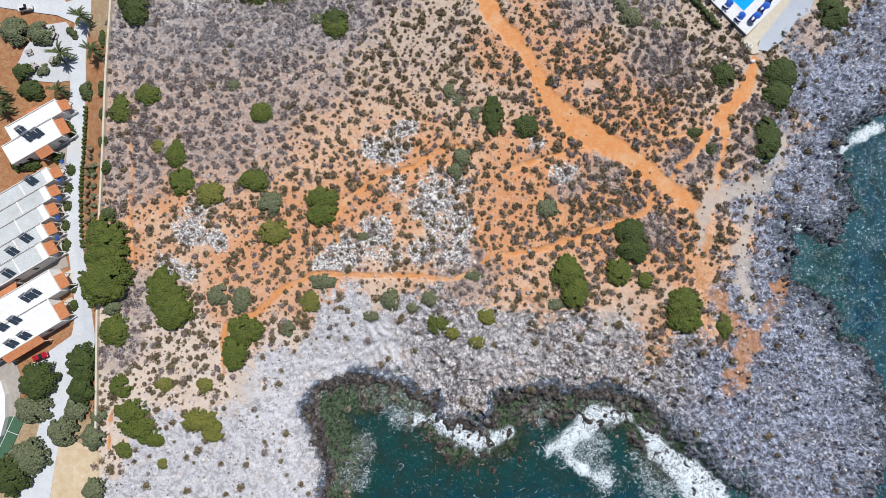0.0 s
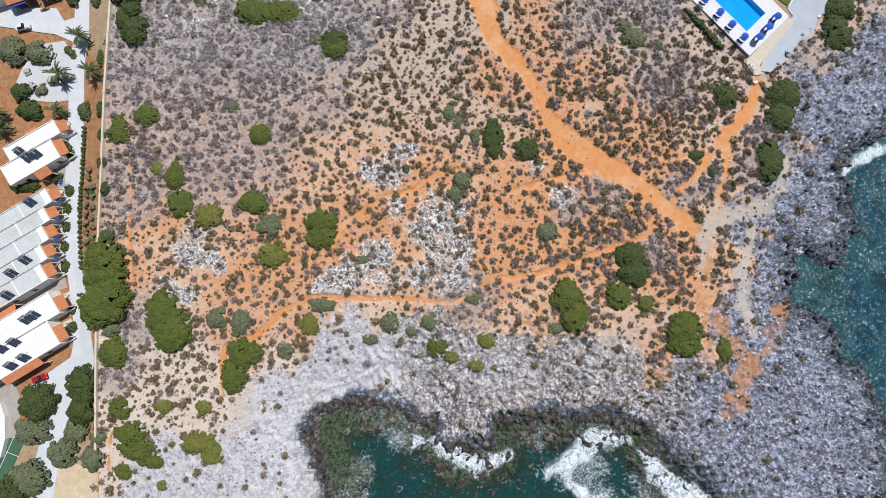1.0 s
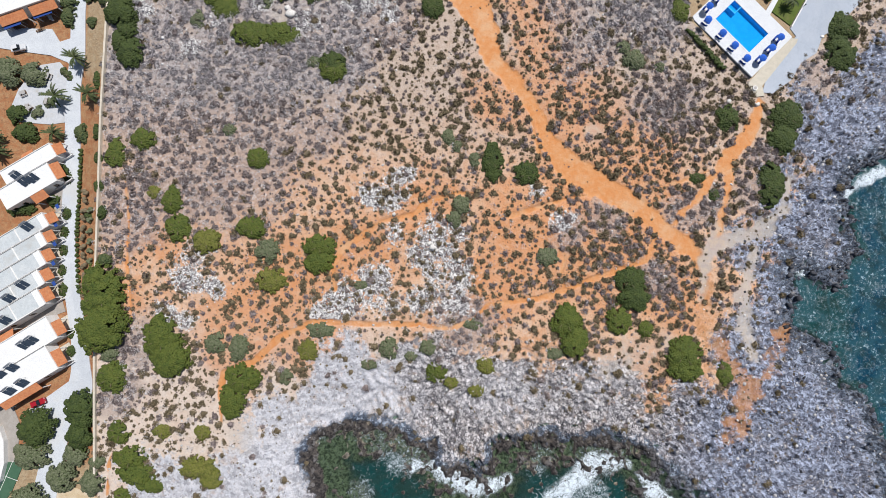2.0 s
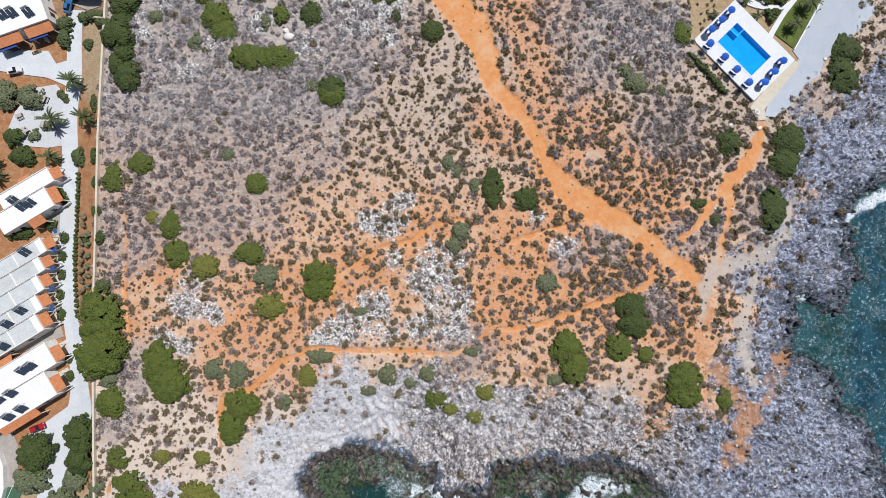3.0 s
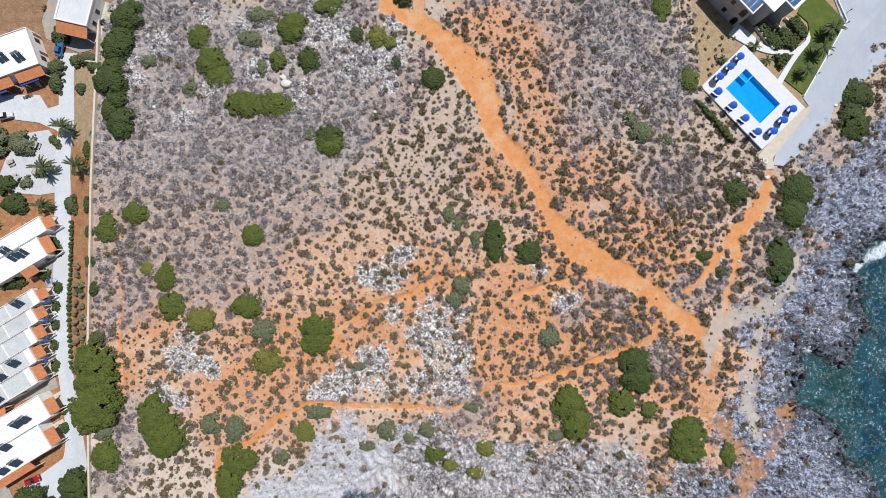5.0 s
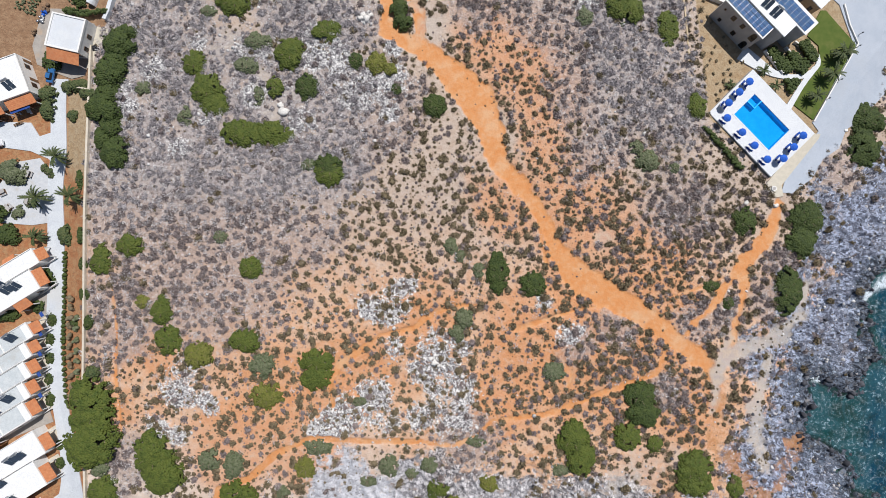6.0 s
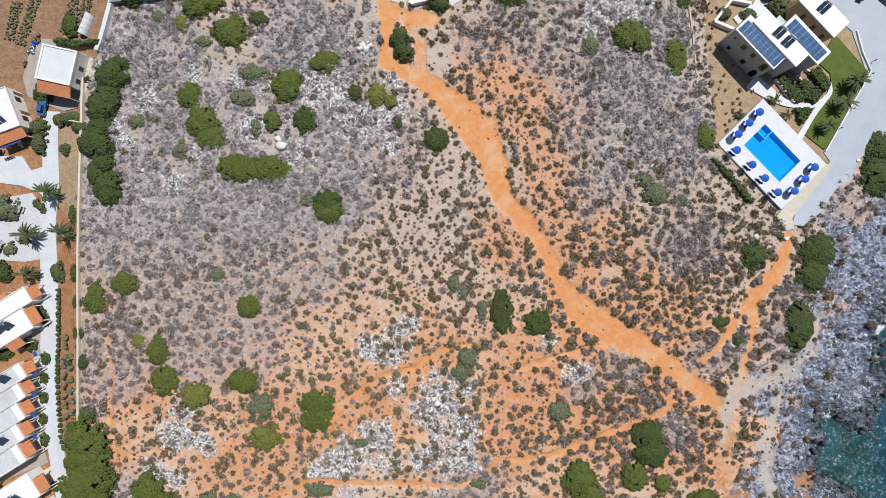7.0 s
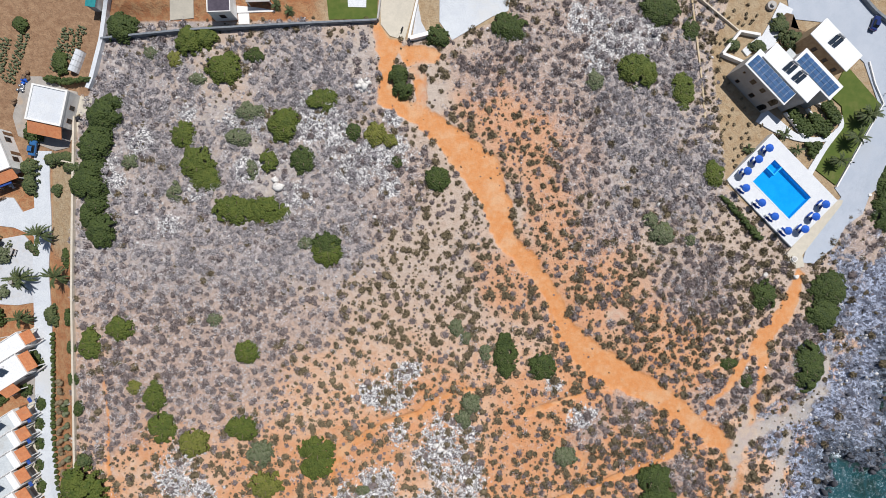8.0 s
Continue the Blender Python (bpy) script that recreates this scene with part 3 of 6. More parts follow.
wet = smooth(5.2, 1.2, shore - 5 * (fbm(gx, gy, 6, 51) - 0.45))
ground_mesh = mesh_np("ground", np.stack([gx, gy, height], -1), quads)
paint(ground_mesh, "cover", [blob(gx, gy, RED_SPOTS), blob(gx, gy, GREY_SPOTS), rock, stone])
east_dark = smooth(60, 96, gx - 0.1 * gy + 10 * fbm(gx, gy, 20, 57) - 5) * (0.12 + 0.88 * smooth(13, 3, shore - 10 * (fbm(gx, gy, 9, 58) - 0.5)))
dark = np.clip(np.maximum(smooth(8, 2.5, shore - 4 * (fbm(gx, gy, 8, 59) - 0.5)) * 0.95, east_dark * 0.6) * (0.7 + 0.6 * fbm(gx, gy, 16, 55)), 0, 1)
bleached = smooth(8, -30, gx) * smooth(3, 7, shore) * smooth(8, -12, gy + 8 * fbm(gx, gy, 12, 61) - 4) + 0.5 * blob(gx, gy, [((-21.7, -24.0), 14), ((21.2, -22.6), 14), ((48.0, -19.4), 10)])
tan = np.maximum(smooth(40, 50, gx), smooth(-40, -45, gy)) + smooth(96, 100, gy) * smooth(-36, -30, gx)
tan = np.maximum(tan, smooth(66, 74, gy) * smooth(-104.6, -103.6, gx) * smooth(98, 94, gy) * smooth(-95, -97, gx))
field = smooth(96, 100, gy) * smooth(-88, -92, gx)
paint(ground_mesh, "tone", [dark, np.clip(tan, 0, 1), field, np.clip(bleached, 0, 1)])
cool = thicket(gx, gy)
eastern = smooth(62, 92, gx - 0.15 * gy)
paint(ground_mesh, "thicket", [cool, eastern, rust, smooth(30, 70, gy)])
paint(ground_mesh, "wear", [np.clip(track, 0, 1), pale, wet, flat])
ground_mesh.materials.append(GROUND)
tagged(new("ground", ground_mesh), "dry red earth and grey limestone headland with trodden paths", "ground", kind="structure")


def ground_z(x, y):
    x, y = np.atleast_1d(np.asarray(x, float)), np.atleast_1d(np.asarray(y, float))
    f = built_cover(x, y)
    t = np.maximum(track_cover(x, y, TRACKS, 1.2, 13), track_cover(x, y, PALE_TRACKS, 2.2, 23))
    s = blob(x, y, STONE_SPOTS) * (1 - f) * 0.8
    return land_height(x, y, sea_distance(x, y), rock_cover(x, y) * (1 - f), s, np.maximum(f, 0.75 * t))


WAVES = [([(-5.5, -44.0), (0.5, -45.0), (5.4, -47.5), (11.9, -51.5), (17.6, -50.3), (21.8, -48.1)], [1.0, 3.0, 3.6, 4.4, 3.0, 1.0]),
         ([(33.7, -53.3), (37.3, -51.7), (41.0, -48.3), (45.8, -45.1), (51.6, -43.5), (57.8, -44.2)], [1.0, 3.0, 4.5, 6.0, 4.5, 1.0]),
         ([(61.0, -46.8), (66.8, -53.6), (73.6, -60.1), (80.2, -68.1)], [2.0, 5.0, 8.0, 11.0]),
         ([(37.3, -53.3), (40.5, -57.3), (45.4, -60.5), (51.1, -63.3)], [0.8, 0.8, 1.6, 0.8]),
         ([(126.8, 36.8), (131.5, 40.8), (139.9, 45.3)], [0.6, 1.0, 1.0]), ([(109.5, 14.0), (113.0, 14.0)], [2.0, 1.5])]
LACE = [((-8.5, -39.9), 9), ((-15.0, -37.7), 6), ((-21.6, -35.3), 4), ((47.6, -39.0), 9), ((57.6, -37.4), 7), ((68.5, -61.6), 12), ((45.6, -53.4), 7), ((39.0, -53.3), 6), ((-21.4, -52.7), 5), ((-24.5, -60.5), 6),
        ((133.8, 35.5), 11), ((132.1, 23.1), 9), ((116.1, 7.5), 9), ((121.0, 0.6), 11), ((127.0, -14.6), 9), ((126.3, -24.7), 8), ((112.2, 0.6), 6), ((30.9, -42.1), 6), ((-34.5, -36.8), 3), ((49.5, -61.4), 6), ((135.6, 9.2), 6)]
wx, wy, wquads = sheet(grid_lines(-60, 150, 0.75, 2600), grid_lines(-84, 60, 0.75, 2600))
wd = sea_distance(wx, wy)
foam = np.zeros(wx.shape)
for line, widths in WAVES:
    foam = np.maximum(foam, smooth(3.0, -2.2, line_distance(wx, wy, line, widths) + (fbm(wx, wy, 3.5, 71) - 0.5) * 5.0))
east = smooth(70, 95, wx)
lace = np.maximum(blob(wx, wy, LACE) * (0.4 + 0.5 * fbm(wx, wy, 3, 73)), np.maximum(smooth(-4.5, -1, wd) * 0.25, east * smooth(-20, -1, wd) * (0.12 + 0.45 * fbm(wx, wy, 6, 75))))
lace *= 1 - 0.5 * east
deep = smooth(-2.5, -15, wd + 10 * (fbm(wx, wy, 12, 79) - 0.5)) * 0.85 + 0.15 * smooth(-62, -72, wy)
deep = np.maximum(deep, east * smooth(1.5, -1.5, wd) * 0.8) + 0.2 * smooth(122, 132, wx - 0.1 * wy)
wz = WATER + (fbm(wx, wy, 4.5, 83, 4) - 0.5) * 0.7 + 0.35 * foam
sea_mesh = mesh_np("sea", np.stack([wx, wy, wz], -1), wquads)
paint(sea_mesh, "sea", [0.72 * foam, deep, lace, 0.12 + 0.88 * east * smooth(-26, -8, wd + 8 * (fbm(wx, wy, 10, 85) - 0.5))])
sea_mesh.materials.append(SEA_WATER)
sea_mesh.shade_smooth()
tagged(new("sea", sea_mesh), "teal sea with white breaking foam along the rocks", "sea", kind="structure")


# ---- scattered growth and stones ----
def lump(seed, squash=0.75, rough=0.3, low=-0.25, sub=2):
    """A low irregular dome of unit radius as arrays."""
    r = np.random.default_rng(seed)
    bm = bmesh.new()
    bmesh.ops.create_icosphere(bm, subdivisions=sub, radius=1)
    co = np.array([v.co[:] for v in bm.verts])
    fa = np.array([[v.index for v in f.verts] for f in bm.faces])
    bm.free()
    co *= (1 + (r.random(len(co)) - 0.5) * 2 * rough)[:, None]
    co *= [1 + 0.25 * r.random(), 1 - 0.2 * r.random(), squash]
    fa = fa[(co[fa][:, :, 2] > low).any(1)]
    used = np.unique(fa)
    back = np.zeros(len(co), int)
    back[used] = np.arange(len(used))
    return co[used], back[fa]


def strew(name, places, sizes, shapes, material, label, category, tall=None, sink=0.1):
    verts, faces, count = [], [], 0
    z = ground_z(places[:, 0], places[:, 1])
    pick, turn = RNG.integers(0, len(shapes), len(places)), RNG.random(len(places)) * 6.283
    tall = np.ones(len(places)) if tall is None else tall
    for n, (co, fa) in enumerate(shapes):
        me = np.where(pick == n)[0]
        if not len(me):
            continue
        c, s, r = np.cos(turn[me])[:, None], np.sin(turn[me])[:, None], sizes[me][:, None]
        x = (co[None, :, 0] * c - co[None, :, 1] * s) * r + places[me, 0][:, None]
        y = (co[None, :, 0] * s + co[None, :, 1] * c) * r + places[me, 1][:, None]
        h = co[None, :, 2] * r * tall[me][:, None] + (z[me] - sink * sizes[me])[:, None]
        verts.append(np.stack([x, y, h], -1).reshape(-1, 3))
        faces.append((fa[None] + (count + len(co) * np.arange(len(me)))[:, None, None]).reshape(-1, 3))
        count += len(co) * len(me)
    me = mesh_np(name, np.concatenate(verts), np.concatenate(faces))
    me.materials.append(material)
    return tagged(new(name, me), label, category, kind="stuff")


def scatter(step, low, high):
    xs, ys = np.meshgrid(np.arange(low[0], high[0], step), np.arange(low[1], high[1], step))
    p = np.stack([xs.ravel(), ys.ravel()], -1)
    return p + (RNG.random(p.shape) - 0.5) * step * 1.15


def bare(p):
    """How far shrubs are kept off: paths, built land, sea."""
    x, y = p.T
    t = np.maximum(track_cover(x, y, TRACKS, 1.2, 13), track_cover(x, y, FOOTPATHS, 0.5, 17))
    return np.maximum.reduce([t, track_cover(x, y, PALE_TRACKS, 2.2, 23) * 0.85, track_cover(x, y, FAINT_TRACKS, 2.6, 29) * 0.9, 0.7 * blob(x, y, SAND_SPOTS), built_cover(x, y), smooth(6, 2, sea_distance(x, y))])


def cluster(seed, count=62, low=0.5, blade=0.34, thin=0.42):
    """A ragged shrub of unit radius: twig and leaf shards over a low dome."""
    r = np.random.default_rng(seed)
    a, d = r.random(count) * 6.283, np.sqrt(r.random(count))
    d *= 0.8 + 0.3 * value_noise(np.cos(a) * 1.5, np.sin(a) * 1.5, 1.0, seed)
    top = low * np.sqrt(np.clip(1.05 - d * d, 0.02, 1)) * (0.65 + 0.45 * r.random(count))
    middle = np.stack([d * np.cos(a), d * np.sin(a), top], -1)
    way = r.normal(size=(count, 3)) + [0, 0, 0.2]
    side = np.cross(way, r.normal(size=(count, 3)))
    way /= np.linalg.norm(way, axis=1)[:, None]
    side /= np.linalg.norm(side, axis=1)[:, None]
    size = blade * (0.55 + 0.7 * r.random(count))[:, None]
    one, two, three = middle - 0.5 * size * way - thin * size * side, middle - 0.4 * size * way + thin * size * side, middle + 0.7 * size * way
    verts = np.stack([one, two, three], 1).reshape(-1, 3)
    if thin < 0.2:
        return verts, np.arange(3 * count).reshape(-1, 3)
    core, fa = lump(seed + 5, low * 0.85, 0.22, -0.1, 1)
    return np.concatenate([verts, core * 0.80]), np.concatenate([np.arange(3 * count).reshape(-1, 3), fa + 3 * count])


SHRUBS = [cluster(100 + k) for k in range(12)]
TUFTS = [cluster(150 + k, 9, 0.6, 0.7) for k in range(8)]
TWIGS = [cluster(170 + k, 22, 0.75, 0.62, 0.10) for k in range(8)]
WILD_LOW, WILD_HIGH = (-106, -66), (142, 146)


def wild(p):
    """Cover of the wild land at the places p: bare, rocky, grey, patchy."""
    return bare(p), rock_cover(*p.T), blob(*p.T, GREY_SPOTS), fbm(*p.T, 9, 91)


spots = scatter(1.80, WILD_LOW, WILD_HIGH)
off, rocky, grey, patch = wild(spots)
keep = RNG.random(len(spots)) < (0.86 + 0.16 * smooth(30, 60, spots[:, 0]) + 0.9 * (patch - 0.5)) * (1 - off) * (1 - 0.93 * rocky) * (1 - 0.35 * grey) * (1 - 0.3 * blob(*spots.T, STONE_SPOTS))
is_grey = RNG.random(len(spots)) < np.clip(0.20 + 0.7 * grey, 0, 0.9)
size = 0.46 + 1.0 * RNG.random(len(spots)) ** 1.7
strew("brown_shrubs", spots[keep & ~is_grey], size[keep & ~is_grey], SHRUBS, SHRUB_BROWN, "low brown and olive cushion shrubs on red earth", "shrubs")
dense = scatter(1.6, WILD_LOW, WILD_HIGH)
off, rocky, grey, patch = wild(dense)
keep2 = RNG.random(len(dense)) < grey * (1 - off) * (0.50 + 0.9 * (patch - 0.5) + 0.3 * thicket(*dense.T)) * (1 - 0.8 * rocky) * (1 - 0.75 * blob(*dense.T, STONE_SPOTS))
grey_places = np.concatenate([spots[keep & is_grey], dense[keep2]])
ashen = RNG.random(len(grey_places)) < 0.9 * thicket(*grey_places.T)
grey_size = 0.48 + 0.85 * RNG.random(len(grey_places)) ** 1.7
strew("dead_grey_shrubs", grey_places[~ashen], grey_size[~ashen], SHRUBS, SHRUB_GREY, "dry grey leafless thorn shrubs in dense patches", "shrubs")
strew("ashen_shrubs", grey_places[ashen], grey_size[ashen], SHRUBS, SHRUB_ASH, "pale ashen dead thorn shrubs in dense patches", "shrubs")
thick = scatter(2.0, (10, -22), (112, 80))
off, rocky, grey, patch = wild(thick)
keep6 = RNG.random(len(thick)) < 0.52 * smooth(18, 45, thick[:, 0]) * smooth(78, 52, thick[:, 1]) * (1 - off) * (1 - 0.9 * rocky) * (0.4 + 1.1 * patch)
mauve = RNG.random(len(thick)) < 0.55
broad = 0.75 + 0.75 * RNG.random(len(thick)) ** 1.5
strew("cushion_shrubs", thick[keep6 & mauve], broad[keep6 & mauve], SHRUBS, SHRUB_GREY, "broad grey-mauve cushion shrubs close together", "shrubs")
strew("olive_cushion_shrubs", thick[keep6 & ~mauve], broad[keep6 & ~mauve], SHRUBS, SHRUB_BROWN, "broad brown-olive cushion shrubs close together", "shrubs")
fine = scatter(1.3, WILD_LOW, WILD_HIGH)
off, rocky, grey, patch = wild(fine)
keep5 = RNG.random(len(fine)) < (0.62 * grey + 0.06) * (1 - off) * (1 - 0.9 * rocky) * (0.35 + 1.1 * patch)
strew("pale_twigs", fine[keep5], 0.55 + 0.55 * RNG.random(keep5.sum()), TWIGS, TWIG_PALE, "bleached bare twigs of dead thorn scrub", "twigs")
small = scatter(1.0, WILD_LOW, WILD_HIGH)
off, rocky, grey, patch = wild(small)
keep4 = RNG.random(len(small)) < (0.42 + 0.6 * (patch - 0.5)) * (1 - 0.93 * off)  * (1 - built_cover(*small.T)) * smooth(3, 6, sea_distance(*small.T)) * (1 - 0.80 * rocky) * (1 - 0.5 * grey)
pale_one = RNG.random(len(small)) < 0.2 + 0.6 * grey
strew("brown_tufts", small[keep4 & ~pale_one], 0.13 + 0.26 * RNG.random((keep4 & ~pale_one).sum()), TUFTS, SHRUB_BROWN, "small dry brown tufts between the shrubs", "tufts")
strew("grey_tufts", small[keep4 & pale_one], 0.13 + 0.26 * RNG.random((keep4 & pale_one).sum()), TUFTS, SHRUB_GREY, "small dry grey tufts between the shrubs", "tufts")

STONES = [lump(200 + k, 0.5, 0.55, -0.4, 1) for k in range(12)]
loose = scatter(0.95, WILD_LOW, WILD_HIGH)
lx, ly = loose.T
rocky = rock_cover(lx, ly)
prob = np.maximum(0.007 + 0.02 * blob(lx, ly, GREY_SPOTS) + 0.07 * thicket(lx, ly), blob(lx, ly, STONE_SPOTS) * 0.45)
shoreward = sea_distance(lx, ly)
prob = np.maximum(prob, 0.5 * rocky) * (1 - np.maximum.reduce([track_cover(lx, ly, TRACKS, 1.2, 13), built_cover(lx, ly), smooth(1.5, 0, shoreward)]))
darkness = rocky * np.clip(np.maximum(smooth(8, 2, shoreward), smooth(48, 100, lx - 0.1 * ly)), 0, 0.5)
is_dark = RNG.random(len(loose)) < darkness
keep3 = RNG.random(len(loose)) < prob * np.where(is_dark, 1.0, smooth(2.0, 6.0, shoreward)) * np.where(rocky > 0.5, 0.6 - 0.5 * smooth(5, -28, lx), 1.0)
strew("loose_stones", loose[keep3 & ~is_dark], 0.12 + 0.42 * RNG.random((keep3 & ~is_dark).sum()) ** 2.2, STONES, STONE_PALE, "angular pale limestone blocks strewn over the ground", "stones")
strew("dark_stones", loose[keep3 & is_dark], 0.12 + 0.4 * RNG.random((keep3 & is_dark).sum()) ** 2, STONES, STONE_DARK, "dark sea-worn limestone blocks along the shore", "stones")
surf = scatter(1.4, (92, -60), (140, 66))
sd = sea_distance(*surf.T)
surf = surf[(RNG.random(len(surf)) < 0.55 * smooth(-7, -1, sd) * smooth(6, 1, sd) * (0.3 + 1.2 * fbm(*surf.T, 9, 97)))]
strew("surf_rocks", surf, 0.25 + 0.65 * RNG.random(len(surf)) ** 2, STONES, STONE_DARK, "dark wet rocks standing in the surf", "rocks", 0.9 + 0.8 * RNG.random(len(surf)), -0.12)
open_land = scatter(1.15, (82, -36), (108, 34))
ox, oy = open_land.T
kept = RNG.random(len(open_land)) < 0.30 * smooth(82, 86, ox) * smooth(6, 14, sea_distance(ox, oy)) * (1 - built_cover(ox, oy)) * smooth(0.35, 0.6, fbm(ox, oy, 6, 95))
kept &= track_cover(ox, oy, TRACKS, 1.2, 13) < 0.3
strew("coast_tufts", open_land[kept], 0.2 + 0.3 * RNG.random(kept.sum()), TUFTS, SHRUB_BROWN, "small dark salt-bitten tufts on pale stony ground", "tufts")

# ---- making things ----
def part(name, bm, material, parent, label=""):
    me = bpy.data.meshes.new(name)
    bm.to_mesh(me)
    bm.free()
    me.materials.append(material)
    ob = new(name, me)
    ob.parent = parent
    return tagged(ob, label)


def thing(name, label, category, at=(0, 0), z=0.0, turn=0.0, group=""):
    ob = new(name)
    ob.matrix_world = pose(at[0], at[1], z, 0, 0, turn)
    return tagged(ob, label, category, group)


def solid(name, bm, material, label, category, kind="", group=""):
    me = bpy.data.meshes.new(name)
    bm.to_mesh(me)
    bm.free()
    me.materials.append(material)
    return tagged(new(name, me), label, category, group, kind)


def box(x0, x1, y0, y1, z0, z1, edge=0.0, bm=None):
    own = bmesh.new()
    bmesh.ops.create_cube(own, size=1)
    for v in own.verts:
        v.co = ((x0 + x1) / 2 + v.co.x * (x1 - x0), (y0 + y1) / 2 + v.co.y * (y1 - y0), (z0 + z1) / 2 + v.co.z * (z1 - z0))
    if edge:
        bmesh.ops.bevel(own, geom=own.edges[:], offset=edge, segments=1, affect="EDGES")
    return join(bm, own) if bm else own


def join(bm, own):
    made = [bm.verts.new(v.co) for v in own.verts]
    own.verts.index_update()
    for f in own.faces:
        bm.faces.new([made[v.index] for v in f.verts])
    own.free()
    return bm


def tube(r0, r1, z0, z1, sides=10, x=0.0, y=0.0, bm=None):
    own = bmesh.new()
    bmesh.ops.create_cone(own, cap_ends=True, segments=sides, radius1=r0, radius2=r1, depth=z1 - z0)
    bmesh.ops.translate(own, verts=own.verts, vec=(x, y, (z0 + z1) / 2))
    return join(bm, own) if bm else own


def prism(ring, z0, z1, bm=None):
    bm = bm or bmesh.new()
    area = sum(a[0] * b[1] - b[0] * a[1] for a, b in zip(ring, ring[1:] + ring[:1]))
    ring = ring if area > 0 else ring[::-1]
    top = [bm.verts.new((x, y, z1)) for x, y in ring]
    low = [bm.verts.new((x, y, z0)) for x, y in ring]
    face = bm.faces.new(top)
    for n in range(len(ring)):
        bm.faces.new((low[n - 1], low[n], top[n], top[n - 1]))
    bmesh.ops.triangulate(bm, faces=[face])
    return bm


def eased(points, steps=5):
    """A smooth line through the points."""
    out = []
    pts = [Vector(p) for p in points]
    pts = [2 * pts[0] - pts[1]] + pts + [2 * pts[-1] - pts[-2]]
    for a, b, c, d in zip(pts, pts[1:], pts[2:], pts[3:]):
        for k in range(steps):
            t = k / steps
            out.append(0.5 * (2 * b + (c - a) * t + (2 * a - 5 * b + 4 * c - d) * t * t + (3 * b - a - 3 * c + d) * t**3))
    return out + [pts[-2]]


def ribbon(points, widths, steps=5):
    line = eased([(*p, w) for p, w in zip(points, widths)], steps)
    left, right = [], []
    for n, p in enumerate(line):
        way = (line[min(n + 1, len(line) - 1)] - line[max(n - 1, 0)]).xy.normalized()
        side = Vector((-way.y, way.x)) * p.z / 2
        left.append(tuple(p.xy + side))
        right.append(tuple(p.xy - side))
    return left + right[::-1]


def wall_run(points, thick, low, high, bm=None):
    return prism(ribbon(points, [thick] * len(points), 1), low, high, bm)


def turn_of(a, b):
    return math.degrees(math.atan2(b[1] - a[1], b[0] - a[0]))


WHITE = plain("white_plaster", (0.80, 0.79, 0.77), (0.74, 0.73, 0.71), 1.5, 0.2, 0.8, 0, 0.1, stain=(0.62, 0.60, 0.56))
WHITE_ROOF = plain("white_roof_coating", (0.80, 0.81, 0.81), (0.75, 0.76, 0.77), 2.0, 0.3, 0.75, 0, 0.1, stain=(0.70, 0.69, 0.66))
GREY_ROOF = plain("grey_roof_screed", (0.50, 0.54, 0.56), (0.57, 0.60, 0.61), 1.8, 0.3, 0.85, 0, 0.15, stain=(0.36, 0.35, 0.32))
PALE_ROOF = plain("pale_blue_grey_roof", (0.60, 0.63, 0.67), (0.66, 0.68, 0.70), 1.6, 0.3, 0.8, 0, 0.1, stain=(0.50, 0.52, 0.55))
GREY_WALL = plain("grey_plaster", (0.40, 0.38, 0.37), (0.47, 0.45, 0.43), 1.2, 0.15, 0.85, 0, 0.15)
TAN_WALL = plain("tan_stone_cladding", (0.36, 0.25, 0.15), (0.46, 0.34, 0.22), 0.6, 0.15, 0.9, 0, 0.4)
TILE = plain("terracotta_tiles", (0.46, 0.17, 0.075), (0.56, 0.24, 0.11), 0.7, 0.12, 0.85, 0, 0.3, stain=(0.35, 0.16, 0.09))
CONCRETE = plain("white_concrete", (0.54, 0.57, 0.61), (0.60, 0.63, 0.66), 3.0, 0.3, 0.85, 0, 0.12, stain=(0.52, 0.52, 0.51))
ASPHALT = plain("grey_tarmac", (0.40, 0.445, 0.515), (0.45, 0.49, 0.555), 4.0, 0.2, 0.9, 0, 0.15, stain=(0.37, 0.40, 0.44))
SAND = plain("sandy_gravel", (0.52, 0.40, 0.25), (0.60, 0.50, 0.36), 2.5, 0.2, 0.95, 0, 0.3, stain=(0.62, 0.56, 0.46))
YARD = plain("grey_brown_yard", (0.33, 0.30, 0.27), (0.40, 0.37, 0.34), 1.2, 0.12, 0.95, 0, 0.4, stain=(0.42, 0.30, 0.20))
GRAVEL = plain("pale_gravel", (0.50, 0.52, 0.55), (0.58, 0.59, 0.61), 0.8, 0.12, 0.95, 0, 0.4, stain=(0.42, 0.40, 0.37))
CREAM = plain("cream_wall_render", (0.62, 0.55, 0.44), (0.70, 0.64, 0.54), 1.2, 0.2, 0.9, 0, 0.2, stain=(0.50, 0.43, 0.33))
BLUE_GREY_WALL = plain("grey_block_wall", (0.16, 0.18, 0.21), (0.24, 0.26, 0.28), 0.8, 0.15, 0.9, 0, 0.3)
LAWN = plain("mown_lawn", (0.075, 0.115, 0.020), (0.11, 0.14, 0.030), 2.2, 0.12, 0.95, 0, 0.4, stain=(0.16, 0.15, 0.06))
COURT = plain("green_court", (0.05, 0.12, 0.07), (0.065, 0.14, 0.085), 1.5, 0.1, 0.8)
DARK = plain("dark_opening", (0.02, 0.022, 0.028), (0.03, 0.032, 0.04), 0.5, 0.1, 0.3)
WOOD = plain("brown_wood", (0.16, 0.09, 0.05), (0.22, 0.13, 0.07), 0.4, 0.05, 0.7)
